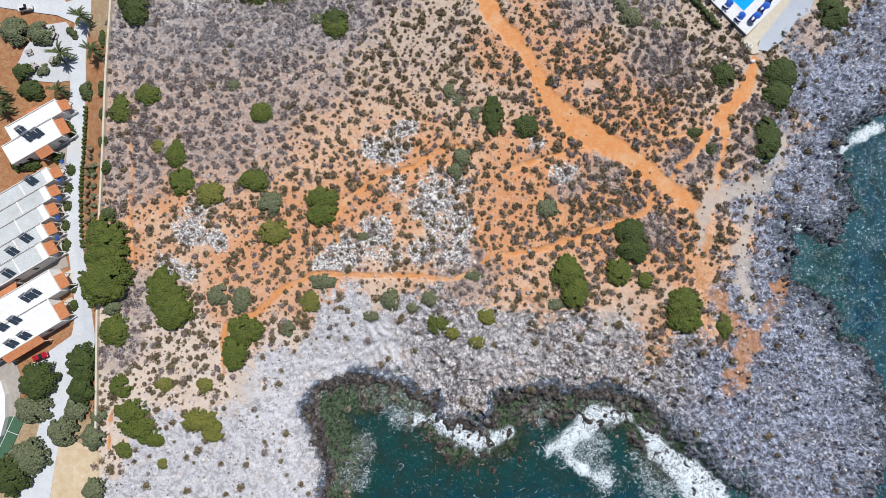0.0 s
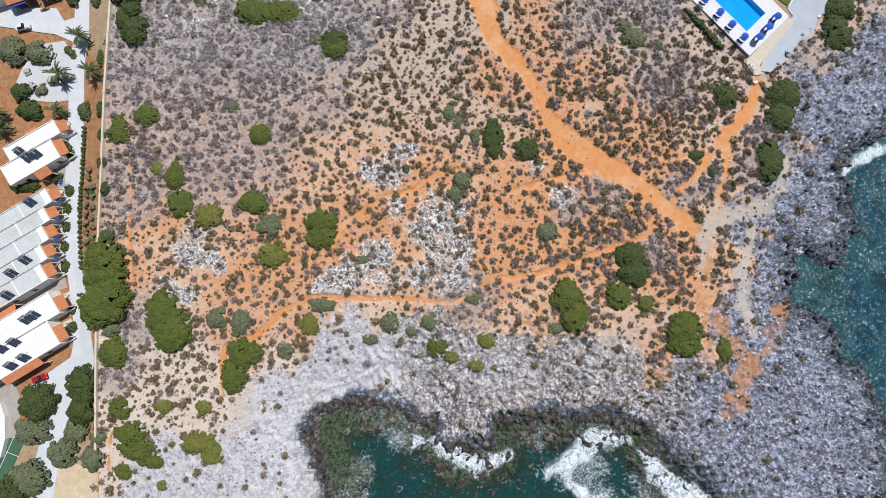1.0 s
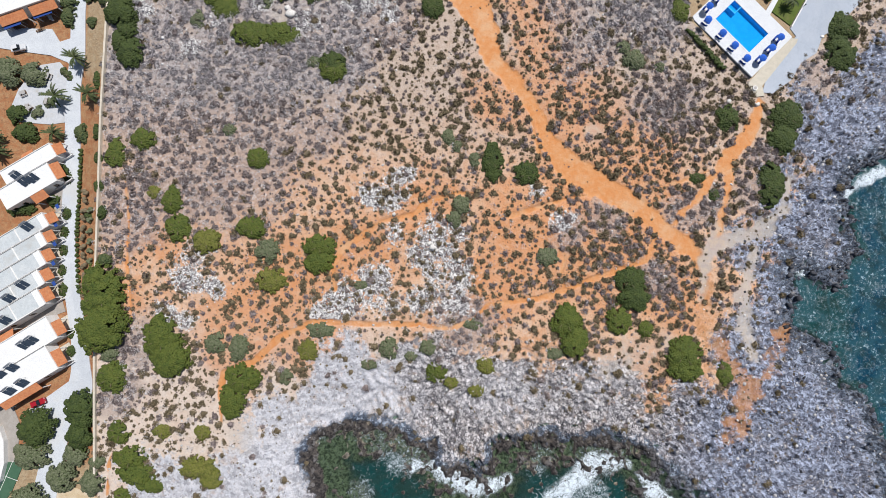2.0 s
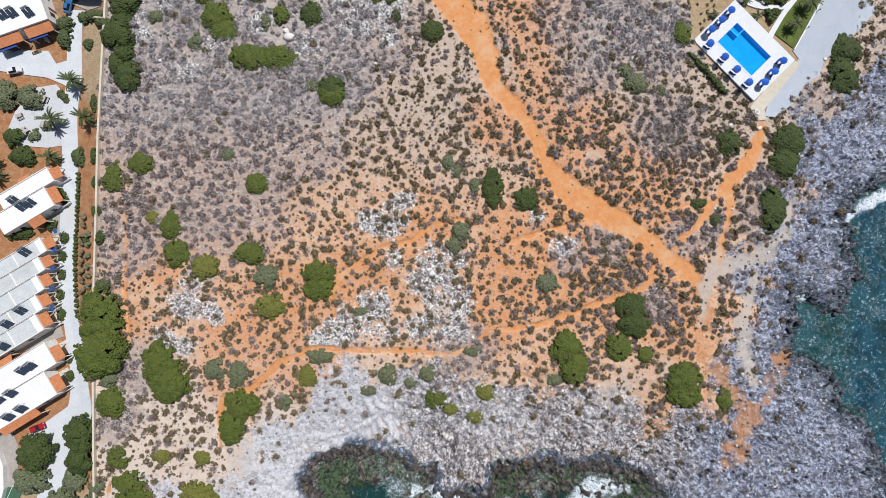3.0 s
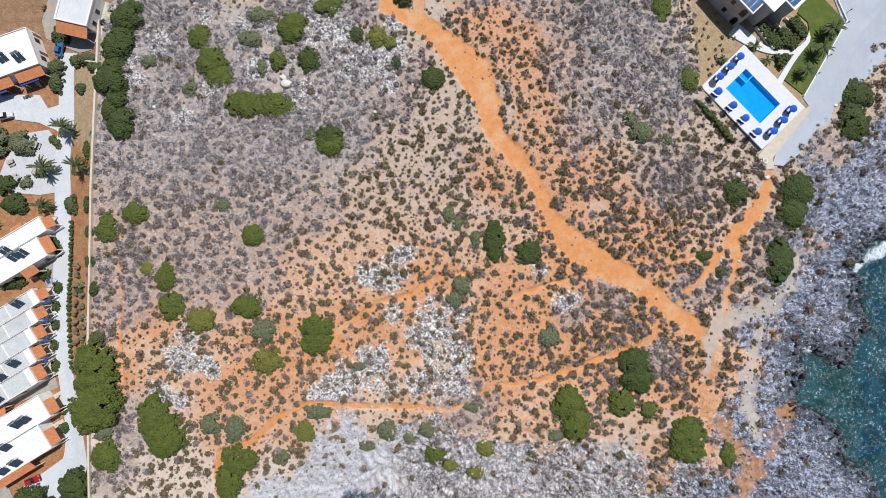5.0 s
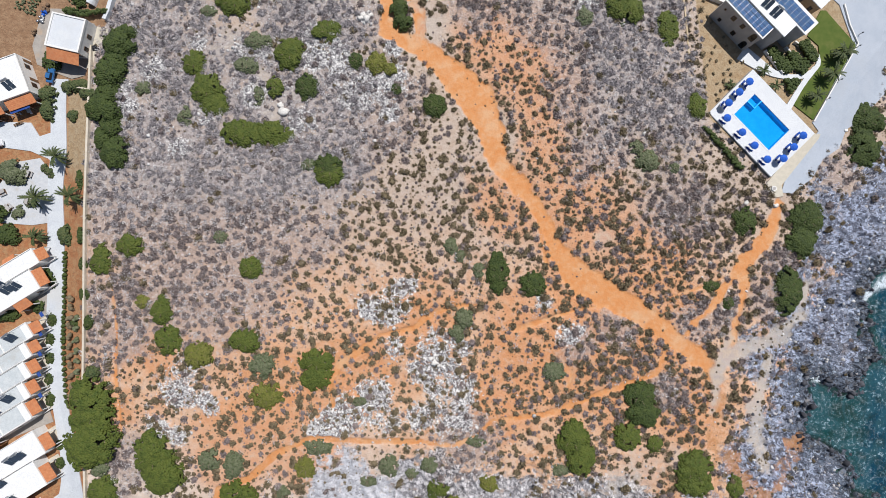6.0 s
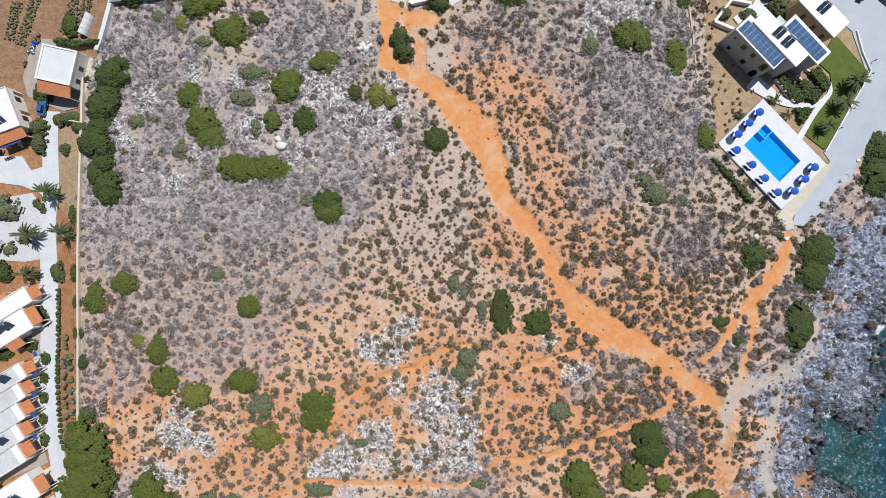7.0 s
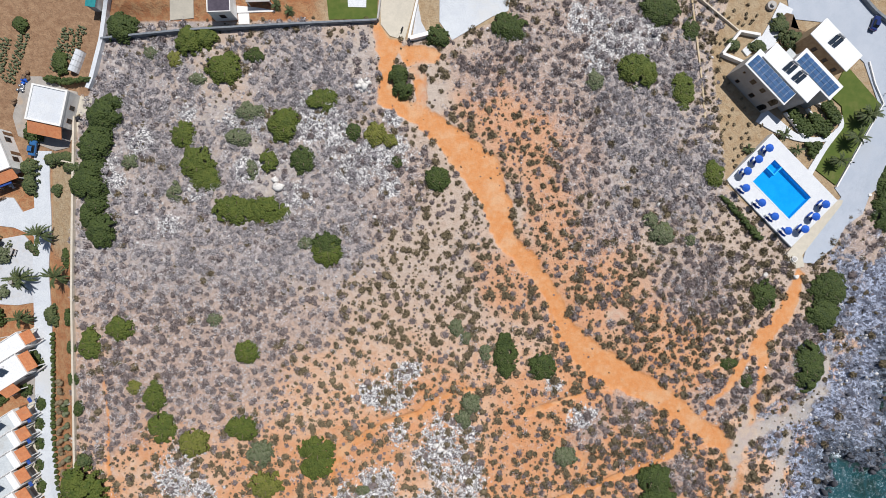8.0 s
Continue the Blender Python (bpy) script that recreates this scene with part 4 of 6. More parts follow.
METAL = plain("grey_metal", (0.45, 0.46, 0.48), (0.55, 0.56, 0.58), 0.5, 0.05, 0.4, 0.8, 0.05)
COLLECTOR = plain("dark_collector_glass", (0.035, 0.05, 0.075), (0.05, 0.07, 0.10), 0.4, 0.05, 0.15, 0, 0.02)
CELL = plain("blue_solar_cells", (0.045, 0.11, 0.25), (0.07, 0.16, 0.33), 0.5, 0.06, 0.18, 0, 0.02, 0.35)
BLUE_CLOTH = plain("blue_canvas", (0.016, 0.10, 0.52), (0.025, 0.14, 0.62), 0.4, 0.06, 0.8, 0, 0.2, 0.25)
NAVY_CLOTH = plain("dark_blue_mat", (0.02, 0.06, 0.26), (0.03, 0.08, 0.32), 0.4, 0.06, 0.8, 0, 0.2)
TERRACE = plain("white_terrace_paving", (0.68, 0.70, 0.72), (0.63, 0.65, 0.68), 1.2, 0.3, 0.7, 0, 0.1)
BEIGE = plain("beige_paving", (0.52, 0.48, 0.40), (0.58, 0.53, 0.44), 1.2, 0.2, 0.85, 0, 0.2)
POOL_TILE = plain("pool_mosaic", (0.03, 0.50, 0.92), (0.05, 0.56, 0.95), 1.5, 0.1, 0.3, 0, 0.05)
RUBBER = plain("tyre_rubber", (0.02, 0.02, 0.02), (0.03, 0.03, 0.03), 0.3, 0.05, 0.8)
BROWN_DRY = plain("scrap_brown", (0.14, 0.09, 0.06), (0.24, 0.16, 0.1), 0.4, 0.1, 0.9)
PURPLE_ROOF = plain("dark_roof_membrane", (0.06, 0.05, 0.07), (0.09, 0.075, 0.10), 0.8, 0.15, 0.7)


def clear_water():
    g = Graph("pool_water", 0.05)
    wave = g.noise(0.8, 3, 0.6, warp=0.5)
    g.bump(wave, 0.25, 0.05)
    g.done((0.012, 0.26, 0.66))
    clear = g.n.new("ShaderNodeBsdfTransparent")
    clear.inputs[0].default_value = (0.42, 0.86, 1.0, 1)
    both = g.n.new("ShaderNodeMixShader")
    both.inputs[0].default_value = 0.15
    g.l.new(clear.outputs[0], both.inputs[1])
    g.l.new(g.bsdf.outputs[0], both.inputs[2])
    g.l.new(both.outputs[0], g.n["Material Output"].inputs[0])
    return g.m


def car_paint(name, colour):
    g = Graph(name, 0.25, 0.1)
    g.bsdf.inputs["Coat Weight"].default_value = 0.6
    return g.done(g.mix(g.ramp(g.noise(0.6), 0.3, 0.7, 0, 0.3), colour, tuple(0.8 * v for v in colour)))


POOL_WATER = clear_water()
GLASS = car_paint("dark_glazing", (0.015, 0.018, 0.022))
SKY_PAINT = car_paint("light_blue_car_paint", (0.04, 0.15, 0.36))
RED_PAINT, BLACK_PAINT = car_paint("red_car_paint", (0.40, 0.015, 0.025)), car_paint("black_car_paint", (0.012, 0.014, 0.03))
WHITE_PAINT, BLUE_PAINT = car_paint("white_car_paint", (0.75, 0.76, 0.77)), car_paint("blue_car_paint", (0.015, 0.03, 0.14))

# ---- roads and paved ground ----
solid("road", prism(ribbon([(-106.3, 100.7), (-106.7, 90.5), (-106.4, 76.2), (-107.1, 65.8), (-106.7, 52.7), (-106.5, 37.3), (-106.7, 21.3), (-105.1, 7.2), (-102.9, -4.3), (-101.6, -13.2), (-101.5, -22.1), (-106.4, -30.0), (-108.2, -41.8), (-110.3, -54.2), (-112.6, -67.2)],
                           [4.6, 4.2, 4.4, 4.2, 4.6, 4.6, 4.2, 4.2, 4.6, 5.0, 7.0, 8.0, 6.4, 7.0, 9.0]), -0.5, 0.10), CONCRETE, "sunlit white concrete lane between the houses and the garden strip", "road", "structure")
solid("road", prism([(-137.5, 85.6), (-127.7, 84.7), (-114.1, 84.5), (-111.7, 80.6), (-107.8, 82.0), (-106.5, 72.0), (-109.2, 74.3), (-114.1, 76.4), (-121.3, 77.3), (-137.2, 79.6)], -0.5, 0.106), CONCRETE, "white concrete side drive with a parked car", "road", "structure")
solid("pavement", prism([(-116.2, -29.1), (-102.6, -18.9), (-99.4, -18.9), (-100.6, -26.8), (-106.4, -34.7), (-114.4, -33.1)], -0.5, 0.114), CONCRETE, "white concrete forecourt before the house", "paving", "structure")
solid("pavement", prism([(-125.5, 58.8), (-123.0, 66.0), (-119.5, 71.0), (-117.0, 73.4), (-111.5, 74.4), (-108.6, 71.0), (-107.6, 56.2), (-113.3, 55.3), (-122.0, 55.9)], -0.5, 0.05), GRAVEL, "pale gravel garden court with palms and olive trees", "paving", "structure")
solid("pavement", prism([(-111.4, -51.9), (-104.0, -49.8), (-95.2, -51.4), (-93.9, -76.5), (-114.8, -76.2), (-113.9, -61.1)], -0.5, 0.045), SAND, "sandy yellow parking ground", "paving", "structure")
solid("pavement", prism([(-129.1, -1.8), (-108.4, 5.5), (-106.5, -0.2), (-128.6, -9.1)], -0.5, 0.03), YARD, "grey paved alley between the houses", "paving", "structure")
solid("pavement", prism([(-113.7, 35.6), (-108.3, 39.7), (-106.7, 32.2), (-107.8, 23.0), (-107.5, 5.5), (-110.3, 3.9), (-110.4, 28.8)], -0.5, 0.02), YARD, "grey paved forecourt of the terrace houses", "paving", "structure")
solid("pavement", prism([(-127.3, -28.3), (-120.3, -26.7), (-117.5, -33.1), (-118.6, -45.6), (-125.7, -51.7)], -0.5, 0.03), YARD, "grey paved yard", "paving", "structure")
solid("pavement", prism([(-111.5, 120.9), (-106.7, 120.9), (-97.2, 116.1), (-96.5, 110.1), (-99.5, 100.7), (-103.2, 100.7), (-112.8, 104.8), (-114.2, 110.1)], -0.5, 0.03), YARD, "grey gravel yard round the small house", "paving", "structure")
solid("road", prism([(99.8, 68.4), (101.7, 74.3), (111.0, 86.5), (109.2, 89.0), (121.9, 111.8), (117.6, 124.0), (105.1, 135.2), (96.8, 136.0), (95.6, 144.5), (113.6, 144.7), (135.2, 127.6), (135.1, 102.4), (123.2, 89.6), (119.3, 87.1), (117.1, 81.5), (112.3, 78.3), (109.1, 72.7), (103.0, 68.1)], -0.6, 0.06), ASPHALT,
      "grey tarmac access road and parking beside the villa", "road", "structure")
solid("pavement", prism([(96.9, 72.8), (108.0, 86.0), (111.5, 85.6), (111.0, 84.3), (99.8, 70.4), (100.4, 67.3), (97.9, 66.9), (95.3, 70.9)], -0.6, 0.12), BEIGE, "beige paved strip beside the pool terrace", "paving", "structure")
solid("road", prism([(-16.3, 146.8), (-5.2, 146.9), (-7.8, 136.2), (-9.7, 129.7), (-13.7, 130.9), (-16.1, 134.0)], -0.5, 0.05), BEIGE, "pale worn concrete driveway between walls", "road", "structure")
solid("pavement", prism([(-0.1, 146.9), (19.9, 147.1), (18.6, 137.8), (14.3, 136.3), (3.2, 129.8), (-0.2, 134.7)], -0.5, 0.05), CONCRETE, "grey concrete lot", "paving", "structure")
solid("lawn", prism([(111.9, 122.2), (113.4, 122.2), (122.3, 112.2), (109.3, 89.8), (102.6, 95.0), (111.7, 106.5), (111.1, 111.8), (107.9, 114.6)], -0.5, 0.14), LAWN, "green mown lawn with palms beside the villa", "lawn", "structure")
solid("lawn", prism([(-31.1, 146.7), (-16.8, 146.8), (-17.0, 135.5), (-30.1, 135.1)], -0.5, 0.08), LAWN, "green lawn behind a boundary wall", "lawn", "structure")
solid("pavement", prism([(-25.1, 146.7), (-19.7, 146.8), (-20.0, 138.4), (-24.9, 138.5)], -0.4, 0.16), TERRACE, "white paving slabs on the lawn", "paving", "structure")

GARDEN_SOIL = plain("dark_garden_soil", (0.11, 0.075, 0.048), (0.19, 0.13, 0.08), 0.9, 0.12, 0.95, 0, 0.4, stain=(0.30, 0.21, 0.13))
solid("flower_bed", prism([(93.1, 135.4), (95.5, 137.5), (97.5, 137.0), (96.7, 133.6), (99.0, 132.9), (103.5, 131.3), (98.9, 126.6), (96.3, 126.4), (93.7, 129.2)], -0.5, 0.27), GARDEN_SOIL, "dark planted garden bed beside the villa forecourt", "garden bed", "structure")
solid("pavement", prism([(-72.4, 146.0), (-66.2, 146.0), (-66.2, 135.2), (-72.5, 134.6)], -0.5, 0.05), BEIGE, "beige concrete slab behind the boundary wall", "paving", "structure")
solid("pavement", prism([(-7.7, 130.2), (-6.0, 140.0), (-5.1, 134.6), (-3.4, 131.4)], -0.5, 0.03), GRAVEL, "white gravel corner between low walls", "paving", "structure")

# ---- boundary walls ----
solid("wall_west", wall_run([(-97.5, 108.6), (-98.1, 79.2), (-98.4, 59.8), (-98.1, 30.6), (-98.0, 12.2), (-97.4, -7.6), (-96.6, -26.9), (-95.6, -49.7)], 0.55, -0.6, 0.75), CREAM, "long low cream boundary wall along the garden strip", "wall", "structure")
solid("wall_west_upper", wall_run([(-87.9, 144.7), (-90.1, 129.1), (-92.9, 118.2), (-93.8, 116.1)], 1.1, -0.6, 0.9), PALE_ROOF, "broad pale concrete retaining wall", "wall", "structure")
solid("wall_north", wall_run([(-90.1, 129.1), (-67.3, 131.6), (-42.5, 133.2), (-17.0, 134.6)], 0.5, -0.6, 1.1), BLUE_GREY_WALL, "dark grey block boundary wall along the gardens", "wall", "structure")
solid("wall_drive", wall_run([(-5.0, 145.4), (-6.3, 139.2), (-8.5, 129.7)], 0.6, -0.5, 1.1), WHITE, "white wall beside the driveway", "wall", "structure")
solid("wall_drive_end", wall_run([(-8.2, 129.7), (-2.0, 131.3)], 1.0, -0.5, 1.2), WHITE, "short thick white wall at the drive's end", "wall", "structure")
solid("wall_drive_left", wall_run([(-15.4, 145.3), (-16.8, 134.9)], 0.4, -0.5, 1.0), GREY_WALL, "grey wall along the driveway", "wall", "structure")
solid("wall_plot", wall_run([(69.2, 142.8), (72.1, 118.0), (73.0, 105.6), (74.9, 94.7), (79.3, 90.3)], 0.45, -0.5, 0.06), SAND, "low rubble edging of the villa plot", "wall", "structure")
solid("wall_plot_upper", wall_run([(70.3, 142.2), (82.0, 132.6)], 0.3, -0.5, 0.4), CREAM, "low pale garden wall", "wall", "structure")
solid("wall_lane", wall_run([(-105.7, 98.0), (-98.1, 95.9)], 0.45, -0.5, 0.8), CREAM, "short white wall at the end of the lane", "wall", "structure")
solid("wall_parking", wall_run([(114.1, 144.7), (120.0, 138.1), (135.2, 126.0)], 0.7, -0.5, 0.9), BLUE_GREY_WALL, "dark wall along the parking ground", "wall", "structure")
solid("wall_lawn", wall_run([(118.8, 124.1), (120.4, 118.1), (122.8, 112.5), (109.4, 89.3)], 0.35, -0.5, 0.4), WHITE, "low white kerb wall round the lawn", "wall", "structure")
solid("wall_court", wall_run([(-124.2, -51.0), (-122.2, -47.9), (-121.3, -43.2), (-121.7, -37.0), (-123.2, -33.1)], 1.6, -0.5, 1.0), WHITE, "curved white wall beside the courtyard", "wall", "structure")
solid("court", prism([(-125.7, -51.7), (-121.0, -43.2), (-116.0, -43.3), (-119.2, -51.8), (-125.2, -59.4)], -0.5, 0.07), COURT, "green hard court with white lines", "court", "structure")
solid("court_line", wall_run([(-119.1, -42.8), (-122.6, -51.8)], 0.12, 0.0, 0.08), WHITE, "white painted court line", "marking", "structure")
solid("court_line", wall_run([(-121.0, -47.1), (-117.5, -48.4)], 0.12, 0.0, 0.084), WHITE, "white painted court line", "marking", "structure")


# ---- houses ----
TERRACE_SPOTS = []


def porch(house, x0, x1, y0, y1, z, along_y=True):
    """A small pitched roof of ridged tiles on posts."""
    bm = bmesh.new()
    across, run = (x1 - x0, y1 - y0) if along_y else (y1 - y0, x1 - x0)
    count = max(4, int(run / 0.28)) * 2
    rows = []
    for k in range(count + 1):
        up = 0.07 if k % 2 else 0.0
        s = run * k / count
        rows.append([bm.verts.new((x0 + a, y0 + s, h) if along_y else (x0 + s, y0 + a if house["flip"] else y1 - a, h))
                     for a, h in ((0, z + 0.7 + up), (across, z + up), (across, z - 0.12 + up), (0, z + 0.58 + up))])
    for a, b in zip(rows, rows[1:]):
        for n in range(4):
            bm.faces.new((a[n], b[n], b[n - 3], a[n - 3]))
    bm.faces.new(rows[0])
    bm.faces.new(rows[-1][::-1])
    bmesh.ops.recalc_face_normals(bm, faces=bm.faces)
    roof = part("porch_roof", bm, TILE, house, "orange terracotta tiled porch roof")
    far = x1 - 0.2 if along_y else None
    corners = [(far, y0 + 0.25), (far, y1 - 0.25)] if along_y else [(x0 + 0.25, y0 + 0.25 if not house["flip"] else y1 - 0.25), (x1 - 0.25, y0 + 0.25 if not house["flip"] else y1 - 0.25)]
    for cx, cy in corners:
        part("post", box(cx - 0.12, cx + 0.12, cy - 0.12, cy + 0.12, 0, z), WHITE, house)
    return roof


def window(house, x, y, z, wide, tall, face):
    """A window set in a wall; face: the side it looks to ('x+', 'y-', ...)."""
    sx = {"x+": (1, 0), "x-": (-1, 0), "y+": (0, 1), "y-": (0, -1)}[face]
    if sx[0]:
        frame_box, pane_box = (x - 0.05, x + 0.05, y - wide / 2, y + wide / 2), (x - 0.065, x + 0.065, y - wide / 2 + 0.1, y + wide / 2 - 0.1)
    else:
        frame_box, pane_box = (x - wide / 2, x + wide / 2, y - 0.05, y + 0.05), (x - wide / 2 + 0.1, x + wide / 2 - 0.1, y - 0.065, y + 0.065)
    w = part("window", box(*frame_box, z, z + tall), WOOD, house, "brown framed window")
    part("pane", box(*pane_box, z + 0.1, z + tall - 0.1), GLASS, w)
    return w


def flat_house(name, label, low, turn, wide, deep, tall, roof, wall, parapet=0.2, group="holiday houses"):
    """A flat-roofed house. Local x runs out to its front, y along the front from the corner at low."""
    h = thing(name, label, "house", low, -0.1, turn, group)
    h["flip"] = 0
    part("wall", box(-deep, 0, 0, wide, -0.8, tall - 0.25), wall, h)
    part("roof", box(-deep + 0.15, -0.15, 0.15, wide - 0.15, tall - 0.25, tall - 0.12), roof, h, "flat coated roof")
    rim = bmesh.new()
    for q in ((-deep - 0.05, 0.05, -0.05, parapet), (-deep - 0.05, 0.05, wide - parapet, wide + 0.0), (-deep - 0.05, -deep + parapet, parapet, wide - parapet), (-parapet, 0.05, parapet, wide - parapet)):
        box(*q, tall - 0.3, tall + 0.1, 0.02, rim)
    part("parapet", rim, WHITE, h)
    bpy.context.view_layer.update()
    return h


def unit_front(h, wide, depth=2.2, low=2.2):
    """The front of one unit: door, window, tiled porch and a dividing wall."""
    dress_front(h, wide, 3.6, 1)
    porch(h, 0.05, depth, 0.45, wide - 0.75, low)
    part("dividing_wall", box(0.05, 2.3, -0.1, 0.12, -0.3, 0.9), WHITE, h)
    part("terrace", box(0.05, 3.1, 0.12, wide - 0.1, -0.3, 0.16), BEIGE, h, "paved front terrace")


def solar_heater(at, z, turn):
    t = thing("solar_water_heater", "dark solar water heater with a steel tank on a flat roof", "solar heater", at, z, turn, "solar heaters")
    for x in (-0.62, 0.62):
        bm = box(x - 0.55, x + 0.55, -1.0, 1.0, 0.0, 0.10, 0.02)
        bmesh.ops.rotate(bm, verts=bm.verts, matrix=Matrix.Rotation(radians(32), 3, "X"), cent=(0, -1, 0))
        bmesh.ops.translate(bm, verts=bm.verts, vec=(0, 0, 0.12))
        part("collector", bm, COLLECTOR, t)
    tank = tube(0.27, 0.27, -0.95, 0.95, 12)
    bmesh.ops.rotate(tank, verts=tank.verts, matrix=Matrix.Rotation(radians(90), 3, "Y"), cent=(0, 0, 0))
    bmesh.ops.translate(tank, verts=tank.verts, vec=(0, 0.95, 1.35))
    part("tank", tank, METAL, t, "grey steel tank")
    for x in (-1.0, 1.0):
        part("leg", box(x - 0.03, x + 0.03, 0.85, 0.91, -0.05, 1.2), METAL, t)
        part("leg", box(x - 0.03, x + 0.03, -0.95, -0.89, -0.05, 0.2), METAL, t)
    return t


def on_roof(h, tall, spots):
    for x, y in spots:
        p = h.matrix_world @ Vector((x, y, 0))
        solar_heater((p.x, p.y), tall - 0.20, math.degrees(h.matrix_world.to_euler().z) + 8)


def dress_front(h, wide, tall, bays, x=0.0):
    for k in range(bays):
        y = wide * (k + 0.5) / bays
        window(h, x, y, 0.9, 1.4, 1.3, "x+")
        d = part("door", box(-0.06, 0.06, y + 1.3, y + 2.2, 0.0, 2.1), WOOD, h, "brown wooden door")
        part("handle", box(0.06, 0.12, y + 1.4, y + 1.46, 1.0, 1.1), METAL, d)


LEAN = turn_of((-122.8, 40.5), (-109.4, 48.9))  # the houses' fronts stand askew to the lane
out = Vector((math.cos(radians(LEAN)), math.sin(radians(LEAN))))
along = Vector((-out.y, out.x))
# lower white houses
for n, (high, wide, heaters) in enumerate((((-108.9, -1.2), (Vector((-108.9, -1.2)) - Vector((-108.7, -9.4))).dot(along), [(-5.8, 3.0), (-8.2, 3.0)]), ((-108.7, -9.4), 7.6, [(-9.8, 6.8), (-13.6, 7.0), (-9.6, 1.6), (-13.6, 1.5)]))):
    h = flat_house("white_house", "white flat-roofed house with orange porch and solar heaters", Vector(high) - along * wide, LEAN, wide, 28, 3.1, WHITE_ROOF, WHITE)
    unit_front(h, wide * 0.78)
    on_roof(h, 3.1, heaters)
    if n:
        porch(h, -18.5, -7.0, -2.2, -0.1, 2.4, False)
        for x in (-20, -15, -5):
            window(h, x, 0, 1.0, 1.2, 1.2, "y-")
    else:
        h["flip"] = 1
        porch(h, -19.5, -10.0, wide + 0.05, wide + 2.1, 2.4, False)
# upper white houses
for n, (high, wide, heaters) in enumerate((((-110.2, 48.7), (Vector((-110.2, 48.7)) - Vector((-110.7, 43.0))).dot(along), [(-11.8, 0.4)]), ((-110.7, 43.0), 6.2, [(-5.0, 3.9), (-7.4, 4.2)]))):
    h = flat_house("white_house", "white flat-roofed house with roof heaters and orange porch", Vector(high) - along * wide, LEAN, wide, 15.8, 3.1, WHITE_ROOF, WHITE)
    unit_front(h, wide)
    on_roof(h, 3.1, heaters)
    if n:
        porch(h, -8.8, -4.6, -2.4, -0.1, 2.4, False)
        part("low_wall", box(-3.5, 1.8, -0.3, -0.1, -0.3, 0.9), GREY_WALL, h)
        for x in (-15, -12, -2):
            window(h, x, 0, 1.0, 1.1, 1.1, "y-")
    else:
        h["flip"] = 1
        porch(h, -9.0, -5.4, wide + 0.05, wide + 1.6, 2.3, False)
# terrace of five
TERRACE_TOPS = [(-111.0, 28.4), (-111.3, 23.1), (-111.5, 17.8), (-111.6, 12.2), (-111.4, 6.8)]
TERRACE_WIDE = [(Vector(p) - Vector(q)).dot(along) for p, q in zip(TERRACE_TOPS, TERRACE_TOPS[1:])] + [5.2]
for n, (high, wide, heaters) in enumerate(zip(TERRACE_TOPS, TERRACE_WIDE, ([(-4.8, 2.6)], [], [], [(-4.8, 2.6), (-9.8, 1.2)], [(-11.0, 1.6)]))):
    h = flat_house("terrace_house", "terrace house with grey flat roof and orange porch", Vector(high) - along * wide, LEAN, wide, 27, 3.4, GREY_ROOF, WHITE, 0.18, "terrace houses")
    part("party_wall", box(-27, -0.2, -0.18, 0.2, 3.1, 3.46, 0.02), GREY_WALL, h)
    part("roof_kerb", box(-9.0, -8.7, 0.2, wide - 0.2, 3.2, 3.4, 0.02), WHITE, h)
    part("roof_front", box(-1.9, -0.2, 0.22, wide - 0.22, 3.2, 3.34), WHITE_ROOF, h, "white painted roof front")
    unit_front(h, wide, 2.2, 2.4)
    at = h.matrix_world @ Vector((3.1, 2.4, 0))
    TERRACE_SPOTS.append((at.x, at.y))
    on_roof(h, 3.4, heaters)
    if n == 4:
        for x in (-18, -12, -6):
            window(h, x, 0, 1.2, 1.1, 1.2, "y-")
# far upper white house
h = flat_house("white_house", "white flat-roofed house with blue porch furniture below", (-110.8, 92.1), 21, 11, 26, 3.6, WHITE_ROOF, WHITE)
dress_front(h, 11, 3.6, 2)
porch(h, -7.8, -0.2, -2.6, -0.05, 2.5, False)
porch(h, -17.0, -9.2, -2.6, -0.05, 2.5, False)
on_roof(h, 3.6, [(-3.6, 4.4), (-8.0, 5.6), (-11.0, 5.4), (-16.0, 5.0)])
for x in (-12, -4):
    window(h, x, 0, 1.0, 1.4, 1.4, "y-")
# small house with a tiled strip
low, high = Vector((-98.2, 105.0)), Vector((-96.2, 114.2))
hut_turn, w = turn_of(low, high) - 90, (high - low).length
hut = flat_house("small_house", "small house with pale flat roof and orange tiled porch", low, hut_turn, w, 9.2, 3.4, PALE_ROOF, WHITE, 0.42)
porch(hut, -9.0, -0.1, -3.2, -0.05, 2.4, False)
part("terrace", box(0.05, 3.4, -2.6, w, -0.4, 0.35), BEIGE, hut, "beige paved side terrace")
for y in (2.0, 5.5):
    window(hut, 0, y, 1.0, 1.2, 1.2, "x+")
for x in (-7, -4, -1.6):
    window(hut, x, 0, 0.9, 1.1, 1.2, "y-")
# dark-roofed house beyond the wall
far_house = flat_house("dark_roofed_house", "house with dark flat roof and white terrace", (-54.5, 134.9), 2, 12, 6.0, 3.4, PURPLE_ROOF, WHITE)
part("terrace", box(0.1, 10.2, 1.6, 9, -0.3, 0.5), WHITE, far_house, "white terrace")
part("terrace_step", box(0.3, 3.2, -1.4, 1.6, -0.3, 0.3), WHITE, far_house)
part("pergola_roof", box(3.5, 9.8, 3.0, 9.5, 2.3, 2.42), GREY_WALL, far_house, "grey pergola roof")
